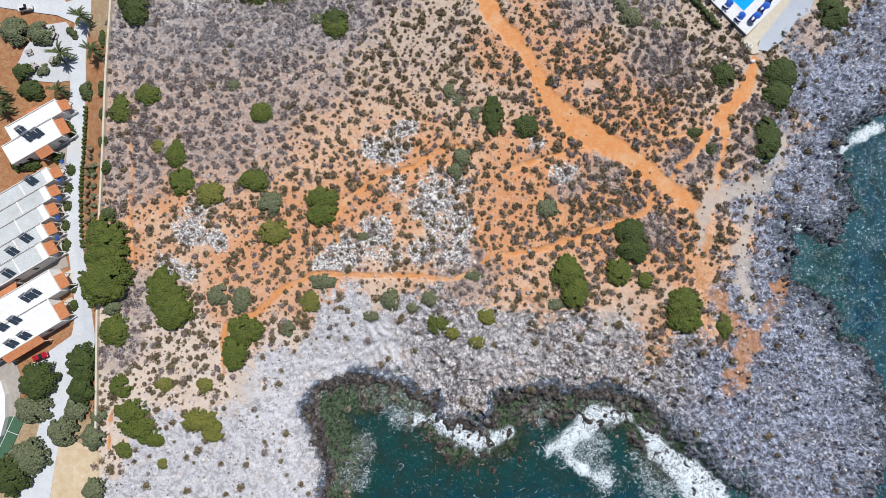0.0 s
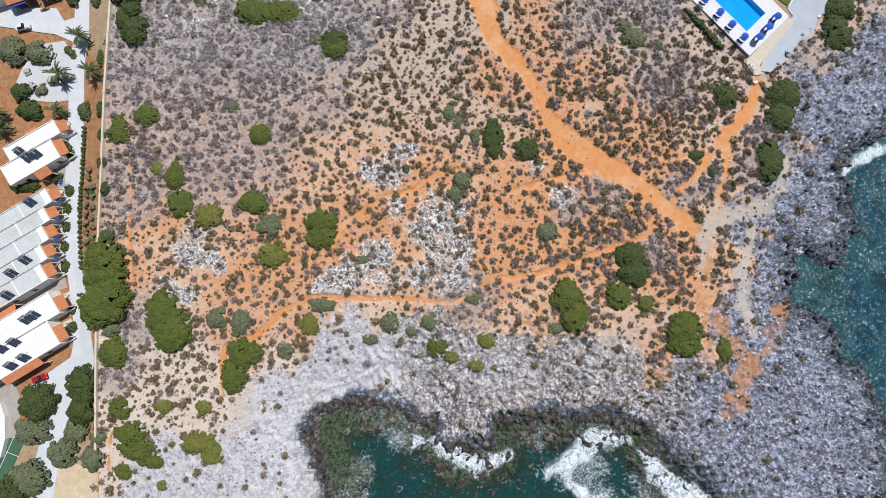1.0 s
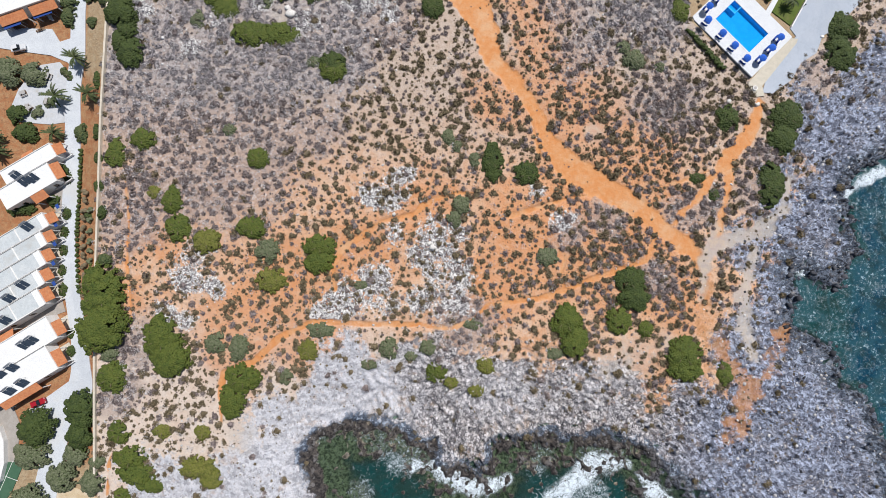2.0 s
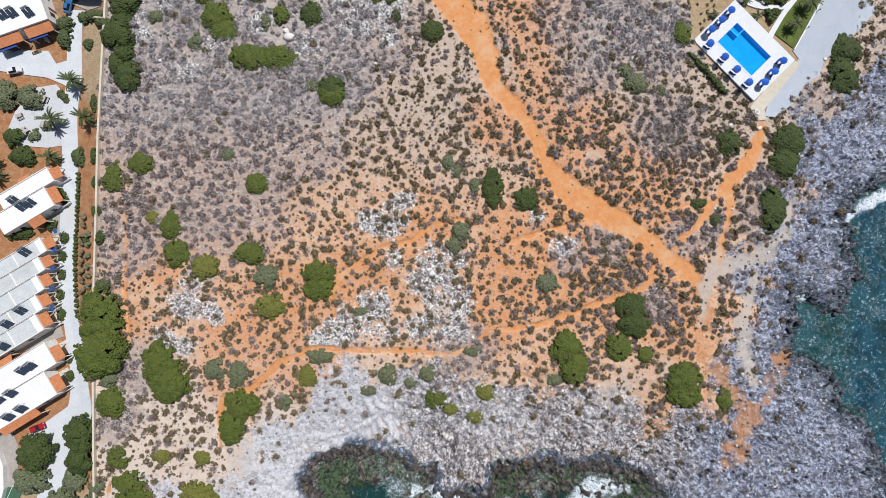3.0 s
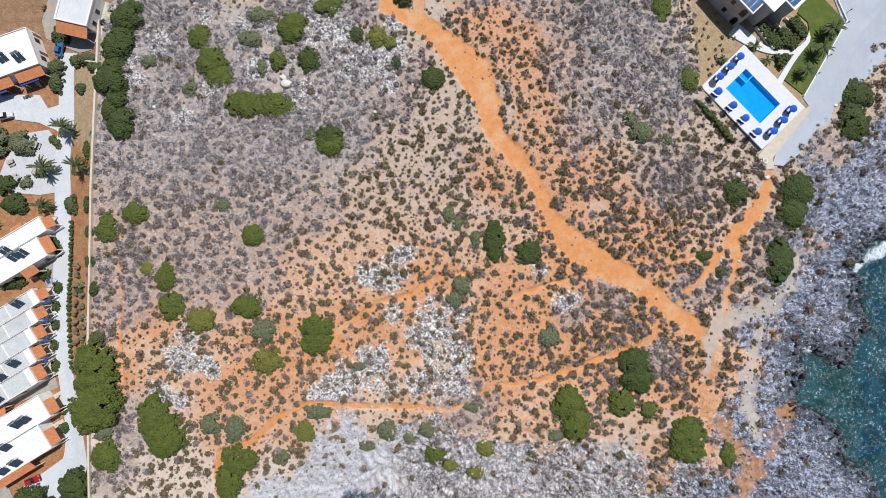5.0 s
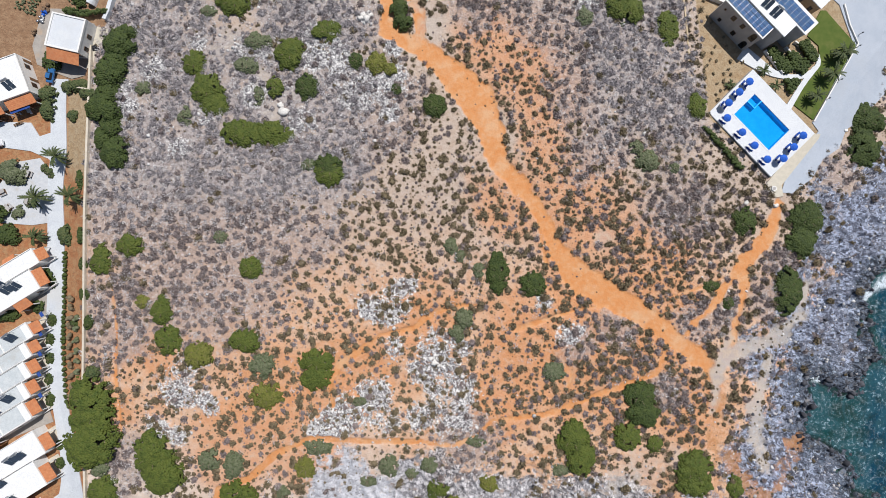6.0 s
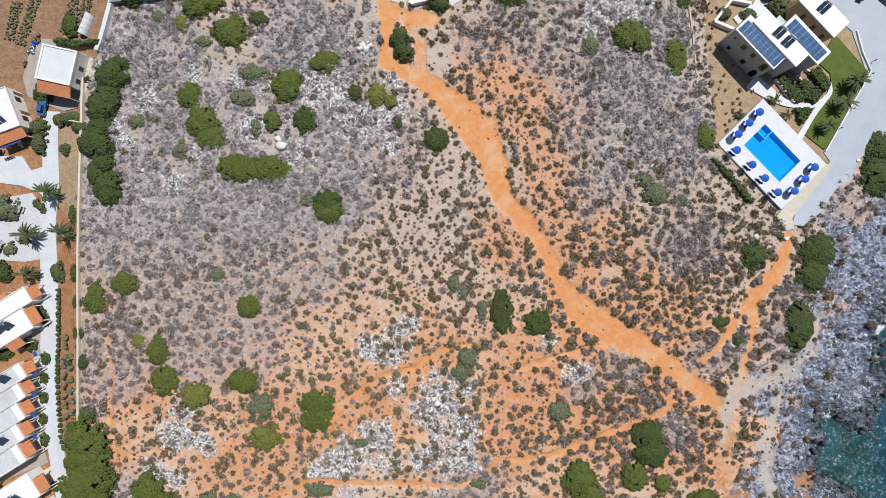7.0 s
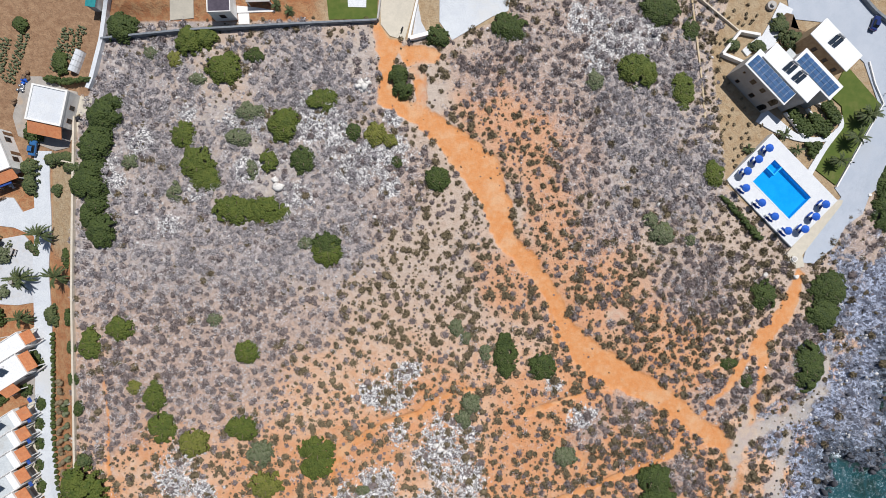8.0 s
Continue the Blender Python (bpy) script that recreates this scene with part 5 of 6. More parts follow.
for x, y in ((3.7, 3.2), (9.6, 3.2)):
    part("post", box(x - 0.1, x + 0.1, y - 0.1, y + 0.1, 0.5, 2.3), WHITE, far_house)
window(far_house, -3, 0, 0.9, 1.6, 1.3, "y-")

# ---- villa ----
VU = turn_of((78.7, 120.1), (88.6, 109.8))


def villa_block(name, label, a, b, wide, tall, wall, roof):
    """A block whose lower long side runs from a to b; it reaches back by wide."""
    long = (Vector(b) - Vector(a)).length
    h = thing(name, label, "villa", a, -0.1, VU, "villa blocks")
    part("wall", box(0, long, 0, wide, -0.4, tall - 0.2), wall, h)
    part("roof", box(-0.25, long + 0.25, -0.25, wide + 0.25, tall - 0.2, tall, 0.03), roof, h, "white flat roof slab")
    return h, long


def solar_array(name, base, x0, y0, cols, rows, size, z, tilt):
    t = thing(name, "blue solar panels in rows on the villa roof", "solar array", (0, 0), 0, 0, "solar arrays")
    t.matrix_world = base.matrix_world @ pose(x0, y0, z, tilt, 0, 0)
    for i in range(cols):
        for j in range(rows):
            x, y = i * size[0], j * size[1]
            m = part("module", box(x + 0.04, x + size[0] - 0.04, y + 0.04, y + size[1] - 0.04, 0.10, 0.15), CELL, t)
    part("frame", box(0, cols * size[0], 0, rows * size[1], 0.02, 0.10), METAL, t, "pale metal mounting frame")
    return t


b1, L = villa_block("villa_block", "two-storey villa wing with pinkish grey walls and solar roof", (78.8, 120.2), (88.7, 109.9), 5.2, 6.3, GREY_WALL, WHITE_ROOF)
bpy.context.view_layer.update()
solar_array("solar_array", b1, 0.2, 0.2, 9, 3, (1.55, 1.05), 6.28, 10)
for a, z, s in ((0.12, 4.1, 0.6), (0.36, 3.7, 1.3), (0.59, 4.0, 1.2), (0.58, 0.9, 1.3), (0.2, 0.9, 1.0)):
    window(b1, L * a, 0, z, s, s, "y-")
for a, z in ((0.885, 3.4), (0.885, 0.2)):
    bm = box(L * a - 0.8, L * a + 0.8, -0.06, 0.06, z, z + 1.5)
    arch = tube(0.8, 0.8, -0.06, 0.06, 20)
    bmesh.ops.rotate(arch, verts=arch.verts, matrix=Matrix.Rotation(radians(90), 3, "X"), cent=(0, 0, 0))
    bmesh.ops.translate(arch, verts=arch.verts, vec=(L * a, 0, z + 1.5))
    part("arched_opening", join(bm, arch), GLASS, b1, "dark arched balcony opening")
for y in (1.6, 3.9):
    for z in (0.3, 3.4):
        window(b1, L, y, z, 1.3, 2.0, "x+")
b2, L2 = villa_block("villa_block", "white-roofed middle wing of the villa with roof heaters", (83.2, 122.0), (94.3, 110.3), 4.6, 6.7, GREY_WALL, WHITE_ROOF)
bpy.context.view_layer.update()
for y in (1.2, 3.3):
    for z in (0.3, 3.4):
        window(b2, L2, y, z, 1.3, 2.0, "x+")
on_roof(b2, 6.85, [(6.5, 2.2), (9.8, 2.2)])
b3, L3 = villa_block("villa_block", "rear villa wing with a row of solar panels", (91.4, 120.9), (100.4, 110.9), 4.6, 6.3, GREY_WALL, WHITE_ROOF)
bpy.context.view_layer.update()
solar_array("solar_array", b3, 0.4, 0.2, 8, 3, (1.55, 1.05), 6.28, 8)
for y in (1.2, 3.3):
    for z in (0.3, 3.4):
        window(b3, L3, y, z, 1.3, 2.0, "x+")
b4, L4 = villa_block("villa_annex", "tan stone annex with a broad white flat roof", (96.5, 128.3), (106.0, 119.2), 5.6, 5.9, TAN_WALL, WHITE_ROOF)
bpy.context.view_layer.update()
on_roof(b4, 6.05, [(5.5, 2.6)])
for x, z in ((4, 3.2), (8, 3.2), (11.5, 3.2), (4, 0.8), (8, 0.8)):
    window(b4, x, 0, z, 1.1, 1.3, "y-")
part("arched_opening", box(L4 - 2.4, L4 - 0.8, -0.05, 0.05, 0, 2.6), GLASS, b4, "dark doorway")
b5, L5 = villa_block("villa_link", "low grey link building between villa wings", (90.6, 123.2), (97.9, 115.8), 3.4, 3.7, GREY_WALL, GREY_ROOF)


def paving(points, widths, z, label, material=TERRACE):
    return solid("pavement", prism(ribbon(points, widths, 3), -0.5, z), material, label, "paving", "structure")


paving([(88.2, 109.4), (92.9, 106.2), (97.9, 103.3), (102.9, 102.4), (107.6, 103.1), (110.9, 106.1), (110.7, 109.1)], [4.5, 3.6, 2.0, 1.4, 1.5, 1.3, 1.2], 0.2, "white paved walk below the villa")
paving([(110.0, 105.1), (105.9, 99.7), (101.5, 92.4)], [1.5, 1.5, 1.8], 0.21, "white paved walk from villa to pool")
paving([(89.2, 127.7), (92.1, 132.8), (95.6, 139.5)], [4.6, 4.2, 4.2], 0.22, "white paved forecourt of the villa")
paving([(88.9, 130.5), (83.8, 126.4)], [2.2, 2.2], 0.23, "white garden walk")
for n, run in enumerate(([(77.2, 125.9), (82.1, 132.0), (87.6, 131.1)], [(77.2, 125.9), (82.9, 123.6)], [(94.9, 109.9), (100.2, 103.3)], [(101.0, 111.0), (106.3, 104.4)], [(103.7, 112.7), (110.7, 107.8)])):
    solid("garden_wall", wall_run(run, 0.75 if n < 2 else 0.4, -0.4, 1.0 if n < 2 else 0.7), WHITE, "thick white garden wall of the villa", "wall", "structure")


def hedge(ring, tall, label, step=0.42, leaf=LEAF_DARK):
    xs, ys = [p[0] for p in ring], [p[1] for p in ring]
    p = scatter(step, (min(xs), min(ys)), (max(xs) + 0.4, max(ys) + 0.4))
    p = p[inside(p[:, 0], p[:, 1], ring)]
    shapes = [lump(300 + k, 0.9, 0.3, -0.4, 1) for k in range(5)]
    return clumps("hedge", p, tall * (0.75 + 0.3 * RNG.random(len(p))), (0.42 + 0.12 * RNG.random(len(p))) * (0.62 if step > 0.5 else 1), shapes, leaf, label, "hedge")


def clumps(name, p, z, r, shapes, material, label, category, group=""):
    verts, faces, count = [], [], 0
    for n in range(len(p)):
        co, fa = shapes[n % len(shapes)]
        a = RNG.random() * 6.283
        c, s = math.cos(a), math.sin(a)
        q = co * r[n]
        verts.append(np.stack([q[:, 0] * c - q[:, 1] * s + p[n, 0], q[:, 0] * s + q[:, 1] * c + p[n, 1], q[:, 2] + z[n] - r[n] * 0.5], -1))
        faces.append(fa + count)
        count += len(co)
    if not verts:
        return None
    me = mesh_np(name, np.concatenate(verts), np.concatenate(faces))
    me.shade_smooth()
    me.materials.append(material)
    return tagged(new(name, me), label, category, group)


for ring in ([(95.1, 110.2), (97.8, 110.9), (103.5, 104.7), (101.3, 103.2), (98.9, 104.3)], [(101.0, 109.3), (103.3, 109.7), (108.2, 105.7), (106.0, 102.9), (104.3, 104.0)],
             [(104.3, 112.3), (107.2, 113.1), (110.4, 108.4), (109.4, 106.4), (107.7, 107.7)], [(100.1, 101.3), (105.6, 101.7), (102.4, 97.0)]):
    hedge(ring, 1.0, "dark clipped hedge between white walls of the villa")
hedge([(-104.7, 120.6), (-92.9, 118.8), (-93.0, 117.8), (-104.7, 119.1)], 1.4, "green hedge beside the small house")
hedge([(76.1, 87.7), (78.3, 86.6), (88.7, 75.2), (86.8, 75.2)], 0.8, "dry green hedge below the pool terrace")

# ---- pool terrace ----
pool_turn = turn_of((85.0, 90.7), (95.1, 80.4))
pa = Vector((85.0, 90.7))
pool_long, pool_wide = (Vector((95.1, 80.4)) - pa).length, (Vector((100.3, 87.1)) - Vector((95.1, 80.4))).length
deck = [(78.4, 90.4), (90.6, 103.8), (106.6, 85.9), (95.7, 72.8)]
terrace = thing("pool_terrace", "raised white paved terrace with a blue swimming pool", "terrace", pa, 0, pool_turn)
bpy.context.view_layer.update()
inv = terrace.matrix_world.inverted()
dl = [(inv @ Vector((*p, 0))).xy for p in deck]
x0, x1 = min(p.x for p in dl), max(p.x for p in dl)
y0, y1 = min(p.y for p in dl), max(p.y for p in dl)
part("paving", box(x0, 0, y0, y1, -0.5, 1.2, 0.02), TERRACE, terrace)
part("paving", box(pool_long, x1, y0, y1, -0.5, 1.2, 0.02), TERRACE, terrace)
part("paving", box(0, pool_long, y0, 0, -0.5, 1.197, 0.02), TERRACE, terrace)
part("paving", box(0, pool_long, pool_wide, y1, -0.5, 1.197, 0.02), TERRACE, terrace)
part("basin_floor", box(0, pool_long, 0, pool_wide, -0.3, 0.1), POOL_TILE, terrace, "blue tiled basin floor")
for q in ((0, 0.05, 0, pool_wide), (pool_long - 0.05, pool_long, 0, pool_wide), (0.05, pool_long - 0.05, 0, 0.05), (0.05, pool_long - 0.05, pool_wide - 0.05, pool_wide)):
    part("basin_wall", box(*q, 0.1, 1.1), POOL_TILE, terrace)
spa = part("spa_wall", box(0.0, 3.0, pool_wide - 3.1, pool_wide - 2.8, 0.1, 1.22), POOL_TILE, terrace, "blue tiled spa rim")
part("spa_wall", box(2.7, 3.0, pool_wide - 2.8, pool_wide - 0.05, 0.1, 1.22), POOL_TILE, terrace)
water_bm = bmesh.new()
bmesh.ops.create_grid(water_bm, x_segments=24, y_segments=14, size=0.5)
for v in water_bm.verts:
    v.co = (0.06 + (v.co.x + 0.5) * (pool_long - 0.12), 0.06 + (v.co.y + 0.5) * (pool_wide - 0.12), 1.0)
part("water", water_bm, POOL_WATER, terrace, "clear bright blue pool water")
# bluish wall on the side away from the sun; its dark tone includes shade
part("retaining_wall", box(x0 - 0.25, x1, y0 - 0.25, y0 - 0.004, -0.6, 1.25, 0.02), BLUE_GREY_WALL, terrace, "bluish retaining wall with its shade in the dark colour")
coping = bmesh.new()
for q in ((-0.4, pool_long + 0.4, -0.4, 0.0), (-0.4, pool_long + 0.4, pool_wide, pool_wide + 0.4), (-0.4, 0.0, 0, pool_wide), (pool_long, pool_long + 0.4, 0, pool_wide)):
    box(*q, 1.19, 1.23, 0.01, coping)
part("coping", coping, TERRACE, terrace)


def umbrella():
    t = thing("umbrella", "open blue canvas sun umbrella on the white terrace", "umbrella", (0, 0), 0, 0, "pool umbrellas")
    part("base", tube(0.3, 0.26, 0, 0.1, 12), METAL, t)
    part("pole", tube(0.03, 0.03, 0.1, 2.45, 8), WHITE, t)
    bm = bmesh.new()
    tip = bm.verts.new((0, 0, 2.55))
    mid = [bm.verts.new((0.55 * math.cos(a * math.pi / 4), 0.55 * math.sin(a * math.pi / 4), 2.36)) for a in range(8)]
    rim = [bm.verts.new((1.12 * math.cos(a * math.pi / 4), 1.12 * math.sin(a * math.pi / 4), 2.05)) for a in range(8)]
    hem = [bm.verts.new((1.12 * math.cos(a * math.pi / 4), 1.12 * math.sin(a * math.pi / 4), 1.87)) for a in range(8)]
    for n in range(8):
        bm.faces.new((tip, mid[n - 1], mid[n]))
        bm.faces.new((mid[n - 1], rim[n - 1], rim[n], mid[n]))
        bm.faces.new((rim[n - 1], hem[n - 1], hem[n], rim[n]))
    part("canopy", bm, BLUE_CLOTH, t, "blue canvas canopy")
    for n in range(8):
        rib = tube(0.012, 0.012, 0, 1.2, 5)
        bmesh.ops.rotate(rib, verts=rib.verts, matrix=Matrix.Rotation(radians(112), 3, "Y"), cent=(0, 0, 0))
        bmesh.ops.rotate(rib, verts=rib.verts, matrix=Matrix.Rotation(n * math.pi / 4, 3, "Z"), cent=(0, 0, 0))
        bmesh.ops.translate(rib, verts=rib.verts, vec=(0, 0, 2.5))
        part("rib", rib, METAL, t)
    return t


def lounger():
    t = thing("sun_lounger", "sun lounger with dark blue mattress on the terrace", "lounger", (0, 0), 0, 0, "pool loungers")
    part("frame", box(-0.33, 0.33, -0.95, 0.55, 0.26, 0.33, 0.02), WHITE, t)
    back = box(-0.33, 0.33, 0.0, 0.75, 0.0, 0.06, 0.02)
    bmesh.ops.rotate(back, verts=back.verts, matrix=Matrix.Rotation(radians(30), 3, "X"), cent=(0, 0, 0))
    bmesh.ops.translate(back, verts=back.verts, vec=(0, 0.5, 0.3))
    part("backrest", back, WHITE, t)
    part("mattress", box(-0.3, 0.3, -0.93, 0.5, 0.33, 0.42, 0.03), NAVY_CLOTH, t, "dark blue mattress")
    pad = box(-0.3, 0.3, 0.02, 0.72, 0.06, 0.14, 0.03)
    bmesh.ops.rotate(pad, verts=pad.verts, matrix=Matrix.Rotation(radians(30), 3, "X"), cent=(0, 0, 0))
    bmesh.ops.translate(pad, verts=pad.verts, vec=(0, 0.5, 0.3))
    part("head_cushion", pad, BLUE_CLOTH, t, "bright blue head cushion")
    for x, y in itertools.product((-0.28, 0.28), (-0.85, 0.45)):
        part("leg", box(x - 0.03, x + 0.03, y - 0.03, y + 0.03, 0, 0.27), WHITE, t)
    return t


first_umbrella, first_lounger = umbrella(), lounger()
canopies = [(87.8, 99.3), (84.9, 96.3), (81.8, 93.2), (81.3, 88.8), (85.6, 84.8), (89.1, 81.1), (92.7, 77.2), (97.4, 77.5), (100.4, 80.8), (103.1, 84.1)]
for n, (x, y) in enumerate(canopies):
    m = pose(x, y, 1.2, 0, 0, 11 * n)
    if n:
        copy_thing(first_umbrella, m)
    else:
        first_umbrella.matrix_basis = m
    side = pool_turn + (90 if n < 3 else (180 if n < 7 else -90)) + 90
    for k, s in enumerate((-0.62, 0.62)):
        o = Vector((s, 0.15)) @ Matrix.Rotation(-radians(side), 2)
        m = pose(x + o.x, y + o.y, 1.2, 0, 0, side + 7 * RNG.random())
        if n or k:
            copy_thing(first_lounger, m)
        else:
            first_lounger.matrix_basis = m

# ---- plants ----
def bush(name, label, category, spots, material, tall=0.42, gap=0.34, group="wild bushes"):
    """A bush or tree of leaf clumps over one or more ((x, y), rx, ry) lobes."""
    pts, tops, radii = [], [], []
    for (cx, cy), rx, ry in spots:
        shift = RNG.random() * 90
        p = scatter(gap, (-1.25 * rx, -1.25 * ry), (1.25 * rx, 1.25 * ry))
        a = np.arctan2(p[:, 1] / ry, p[:, 0] / rx)
        d = np.hypot(p[:, 0] / rx, p[:, 1] / ry) / (0.74 + 0.34 * value_noise(np.cos(a) * 2, np.sin(a) * 2, 1.0, shift) + 0.34 * value_noise(p[:, 0], p[:, 1], 0.9, shift + 3))
        ok = (d < 1) & (value_noise(p[:, 0], p[:, 1], 1.2, shift + 5) > 0.12 + 0.2 * d**3)
        p, d = p[ok], d[ok]
        h = 0.78 * tall * min(rx, ry) * 2 * np.sqrt(1 - 0.93 * d * d) * (0.88 + 0.2 * value_noise(p[:, 0], p[:, 1], 1.9, shift + 9))
        pts.append(p + [cx, cy])
        tops.append(np.maximum(h, 0.3))
        radii.append(np.where(d > 0.8, 0.8, 1.0) * (0.31 + 0.16 * RNG.random(len(p))))
    p, z, r = np.concatenate(pts), np.concatenate(tops), np.concatenate(radii)
    (cx, cy), rx, ry = spots[0]
    base = float(ground_z(cx, cy)[0])
    t = thing(name, label, category, (cx, cy), base - 0.05, 0, group)
    shapes = [lump(400 + k, 0.62, 0.3, -0.6, 0) for k in range(9)]
    crown = clumps("crown", p - [cx, cy], z, r, shapes, material, "", "")
    crown.parent = t
    stem = tube(0.22, 0.1, -0.3, max(0.5, tall * min(rx, ry) * 1.4), 8)
    for k in range(5):
        limb = tube(0.10, 0.04, 0.0, min(rx, ry) * 0.8, 6)
        bmesh.ops.rotate(limb, verts=limb.verts, matrix=Matrix.Rotation(radians(58), 3, "Y"), cent=(0, 0, 0))
        bmesh.ops.rotate(limb, verts=limb.verts, matrix=Matrix.Rotation(k * 1.26, 3, "Z"), cent=(0, 0, 0))
        bmesh.ops.translate(limb, verts=limb.verts, vec=(0, 0, 0.15 + 0.1 * k))
        join(stem, limb)
    part("trunk", stem, BARK, t)
    return t


def bushes(rows, scale, material, label, tall=0.28):
    for at, rx, ry in rows:
        bush("bush", label, "bush", [(at, rx * scale, ry * scale)], material, tall)


K0, K8 = 0.167, 0.153
bushes([((-86.0, 52.0), 19, 19), ((-93.7, 47.3), 16, 25), ((-77.0, 33.8), 17, 23), ((-74.7, 25.4), 19, 25), ((-53.6, 25.5), 25, 19), ((-52.3, 45.9), 18, 17),
        ((-92.0, -17.1), 24, 27), ((-89.6, -33.0), 17, 18), ((-88.3, -50.9), 12, 14), ((85.5, -16.9), 13, 18), ((0.5, -15.8), 17, 18), ((54.3, -1.1), 22, 26), ((62.3, -3.9), 14, 15)],
       K0, LEAF_GREEN, "rounded green evergreen bush on dry ground")
bushes([((17.1, 45.1), 17, 34), ((27.1, 41.7), 21, 20), ((-30.8, 74.1), 22, 24), ((88.6, 59.9), 19, 22), ((101.2, 39.7), 22, 42), ((78.9, 41.4), 12, 10), ((83.9, 36.2), 9, 11)],
       K0, LEAF_DARK, "dark green dense bush beside the red path")
bushes([((-66.3, 21.6), 22, 20), ((-82.4, 36.0), 13, 10), ((-47.8, 10.2), 27, 20), ((-77.8, -33.0), 16, 12), ((-66.2, -33.1), 13, 12), ((-77.5, -54.8), 8, 9), ((14.8, -14.2), 16, 14), ((-36.7, -10.0), 15, 19), ((12.0, -21.5), 12, 10), ((4.6, -19.1), 12, 9)],
       K0, LEAF_LIME, "yellow-green bush among pale rocks")
bushes([((-49.0, 18.8), 20, 18), ((-63.1, -7.5), 17, 18), ((-56.6, -9.2), 15, 20), ((-33.2, -4.3), 22, 12), ((-13.5, -9.2), 16, 18), ((11.2, -2.7), 16, 9), ((3.8, 52.5), 10, 13), ((33.2, 17.1), 17, 15),
        ((60.1, 77.2), 18, 18), ((-43.0, -17.3), 10, 13), ((-61.1, 54.5), 10, 10), ((-21.9, 8.9), 12, 10), ((35.3, -11.0), 16, 10), ((-2.0, -9.3), 12, 12), ((-6.9, -11.7), 9, 9), ((-19.2, -14.1), 12, 8), ((6.4, 49.9), 9, 9)],
       K0, LEAF_OLIVE, "olive-grey low bush with thin foliage", 0.3)
for spots, leaf, tall, label in (
        ([((-94.8, 7.1), 6.0, 8.0), ((-94.6, -2.6), 6.6, 7.0)], LEAF_GREEN, 0.32, "large spreading green carob tree beside the lane"),
        ([((-78.2, -5.9), 5.0, 6.0), ((-75.6, -11.5), 5.6, 5.0)], LEAF_GREEN, 0.3, "wide yellow-green bush on reddish ground"),
        ([((-55.1, -17.5), 4.6, 4.0), ((-58.1, -23.9), 3.6, 4.0), ((-59.1, -27.5), 2.0, 2.0)], LEAF_GREEN, 0.27, "long green bush beside the footpath"),
        ([((38.3, -1.4), 4.2, 4.4), ((41.1, -7.3), 3.6, 4.4)], LEAF_GREEN, 0.28, "broad green bush above the rocks"),
        ([((57.5, 10.3), 4.2, 3.6), ((58.9, 5.3), 4.6, 3.6)], LEAF_DARK, 0.28, "dark green bush with paler top"),
        ([((73.4, -11.0), 5.0, 4.6), ((73.5, -15.3), 4.6, 3.6)], LEAF_GREEN, 0.28, "green bush on the edge of the rocks"),
        ([((-33.9, 20.2), 4.2, 3.4), ((-33.8, 15.5), 4.0, 3.4)], LEAF_GREEN, 0.27, "grey-green bush on red earth"),
        ([((7.7, 32.2), 2.4, 2.6), ((5.8, 28.1), 2.0, 2.4)], LEAF_OLIVE, 0.36, "olive bush beside white rocks"),
        ([((106.9, 61.0), 5.0, 4.4), ((104.8, 54.2), 4.6, 4.4)], LEAF_DARK, 0.28, "large dark green bush near the shore"),
        ([((-86.5, -39.9), 4.4, 3.4), ((-84.7, -44.6), 5.0, 3.0), ((-80.8, -48.2), 3.4, 1.8)], LEAF_GREEN, 0.3, "sprawling green bush on pale rock"),
        ([((-67.2, -42.7), 4.6, 3.2), ((-63.6, -46.5), 3.0, 2.4)], LEAF_LIME, 0.3, "sprawling yellow-green bush on pale rock"),
        ([((124.8, 90.5), 5.0, 4.4), ((123.6, 82.0), 5.0, 5.4)], LEAF_DARK, 0.28, "large dark green bush beside the road"),
        ([((-54.9, 83.9), 6.4, 3.6), ((-45.6, 83.5), 5.4, 3.8)], LEAF_GREEN, 0.27, "long dense green thicket on stony ground"),
        ([((-67.2, 128.8), 3.2, 3.4), ((-62.8, 129.7), 3.0, 2.8)], LEAF_GREEN, 0.4, "green bush below the boundary wall"),
        ([((-65.2, 96.2), 4.2, 4.0), ((-62.7, 92.0), 4.0, 3.6)], LEAF_GREEN, 0.28, "green bush on stony ground")):
    bush("bush", label, "bush", spots, leaf, tall)
bushes([((-57.8, 121.5), 28, 28), ((-69.1, 103.8), 21, 24), ((-42.3, 106.8), 27, 30), ((-46.1, 97.0), 13, 20), ((-30.5, 72.8), 23, 23), ((53.7, 121.4), 32, 30), ((66.4, 116.0), 18, 32), ((74.6, 93.0), 17, 22), ((-31.7, 113.1), 26, 17), ((61.0, 77.6), 15, 18)],
       K8, LEAF_GREEN, "green evergreen bush on stony grey ground")
bushes([((-49.9, 125.3), 16, 14), ((-37.1, 97.3), 19, 23), ((-0.9, 92.4), 21, 20), ((60.0, 137.8), 34, 28), ((69.0, 132.9), 14, 20), ((18.7, 133.4), 30, 22), ((-23.4, 105.0), 13, 14), ((-11.8, 96.9), 8, 10), ((-83.3, 133.6), 16, 14)],
       K8, LEAF_DARK, "dark green bush among grey scrub")
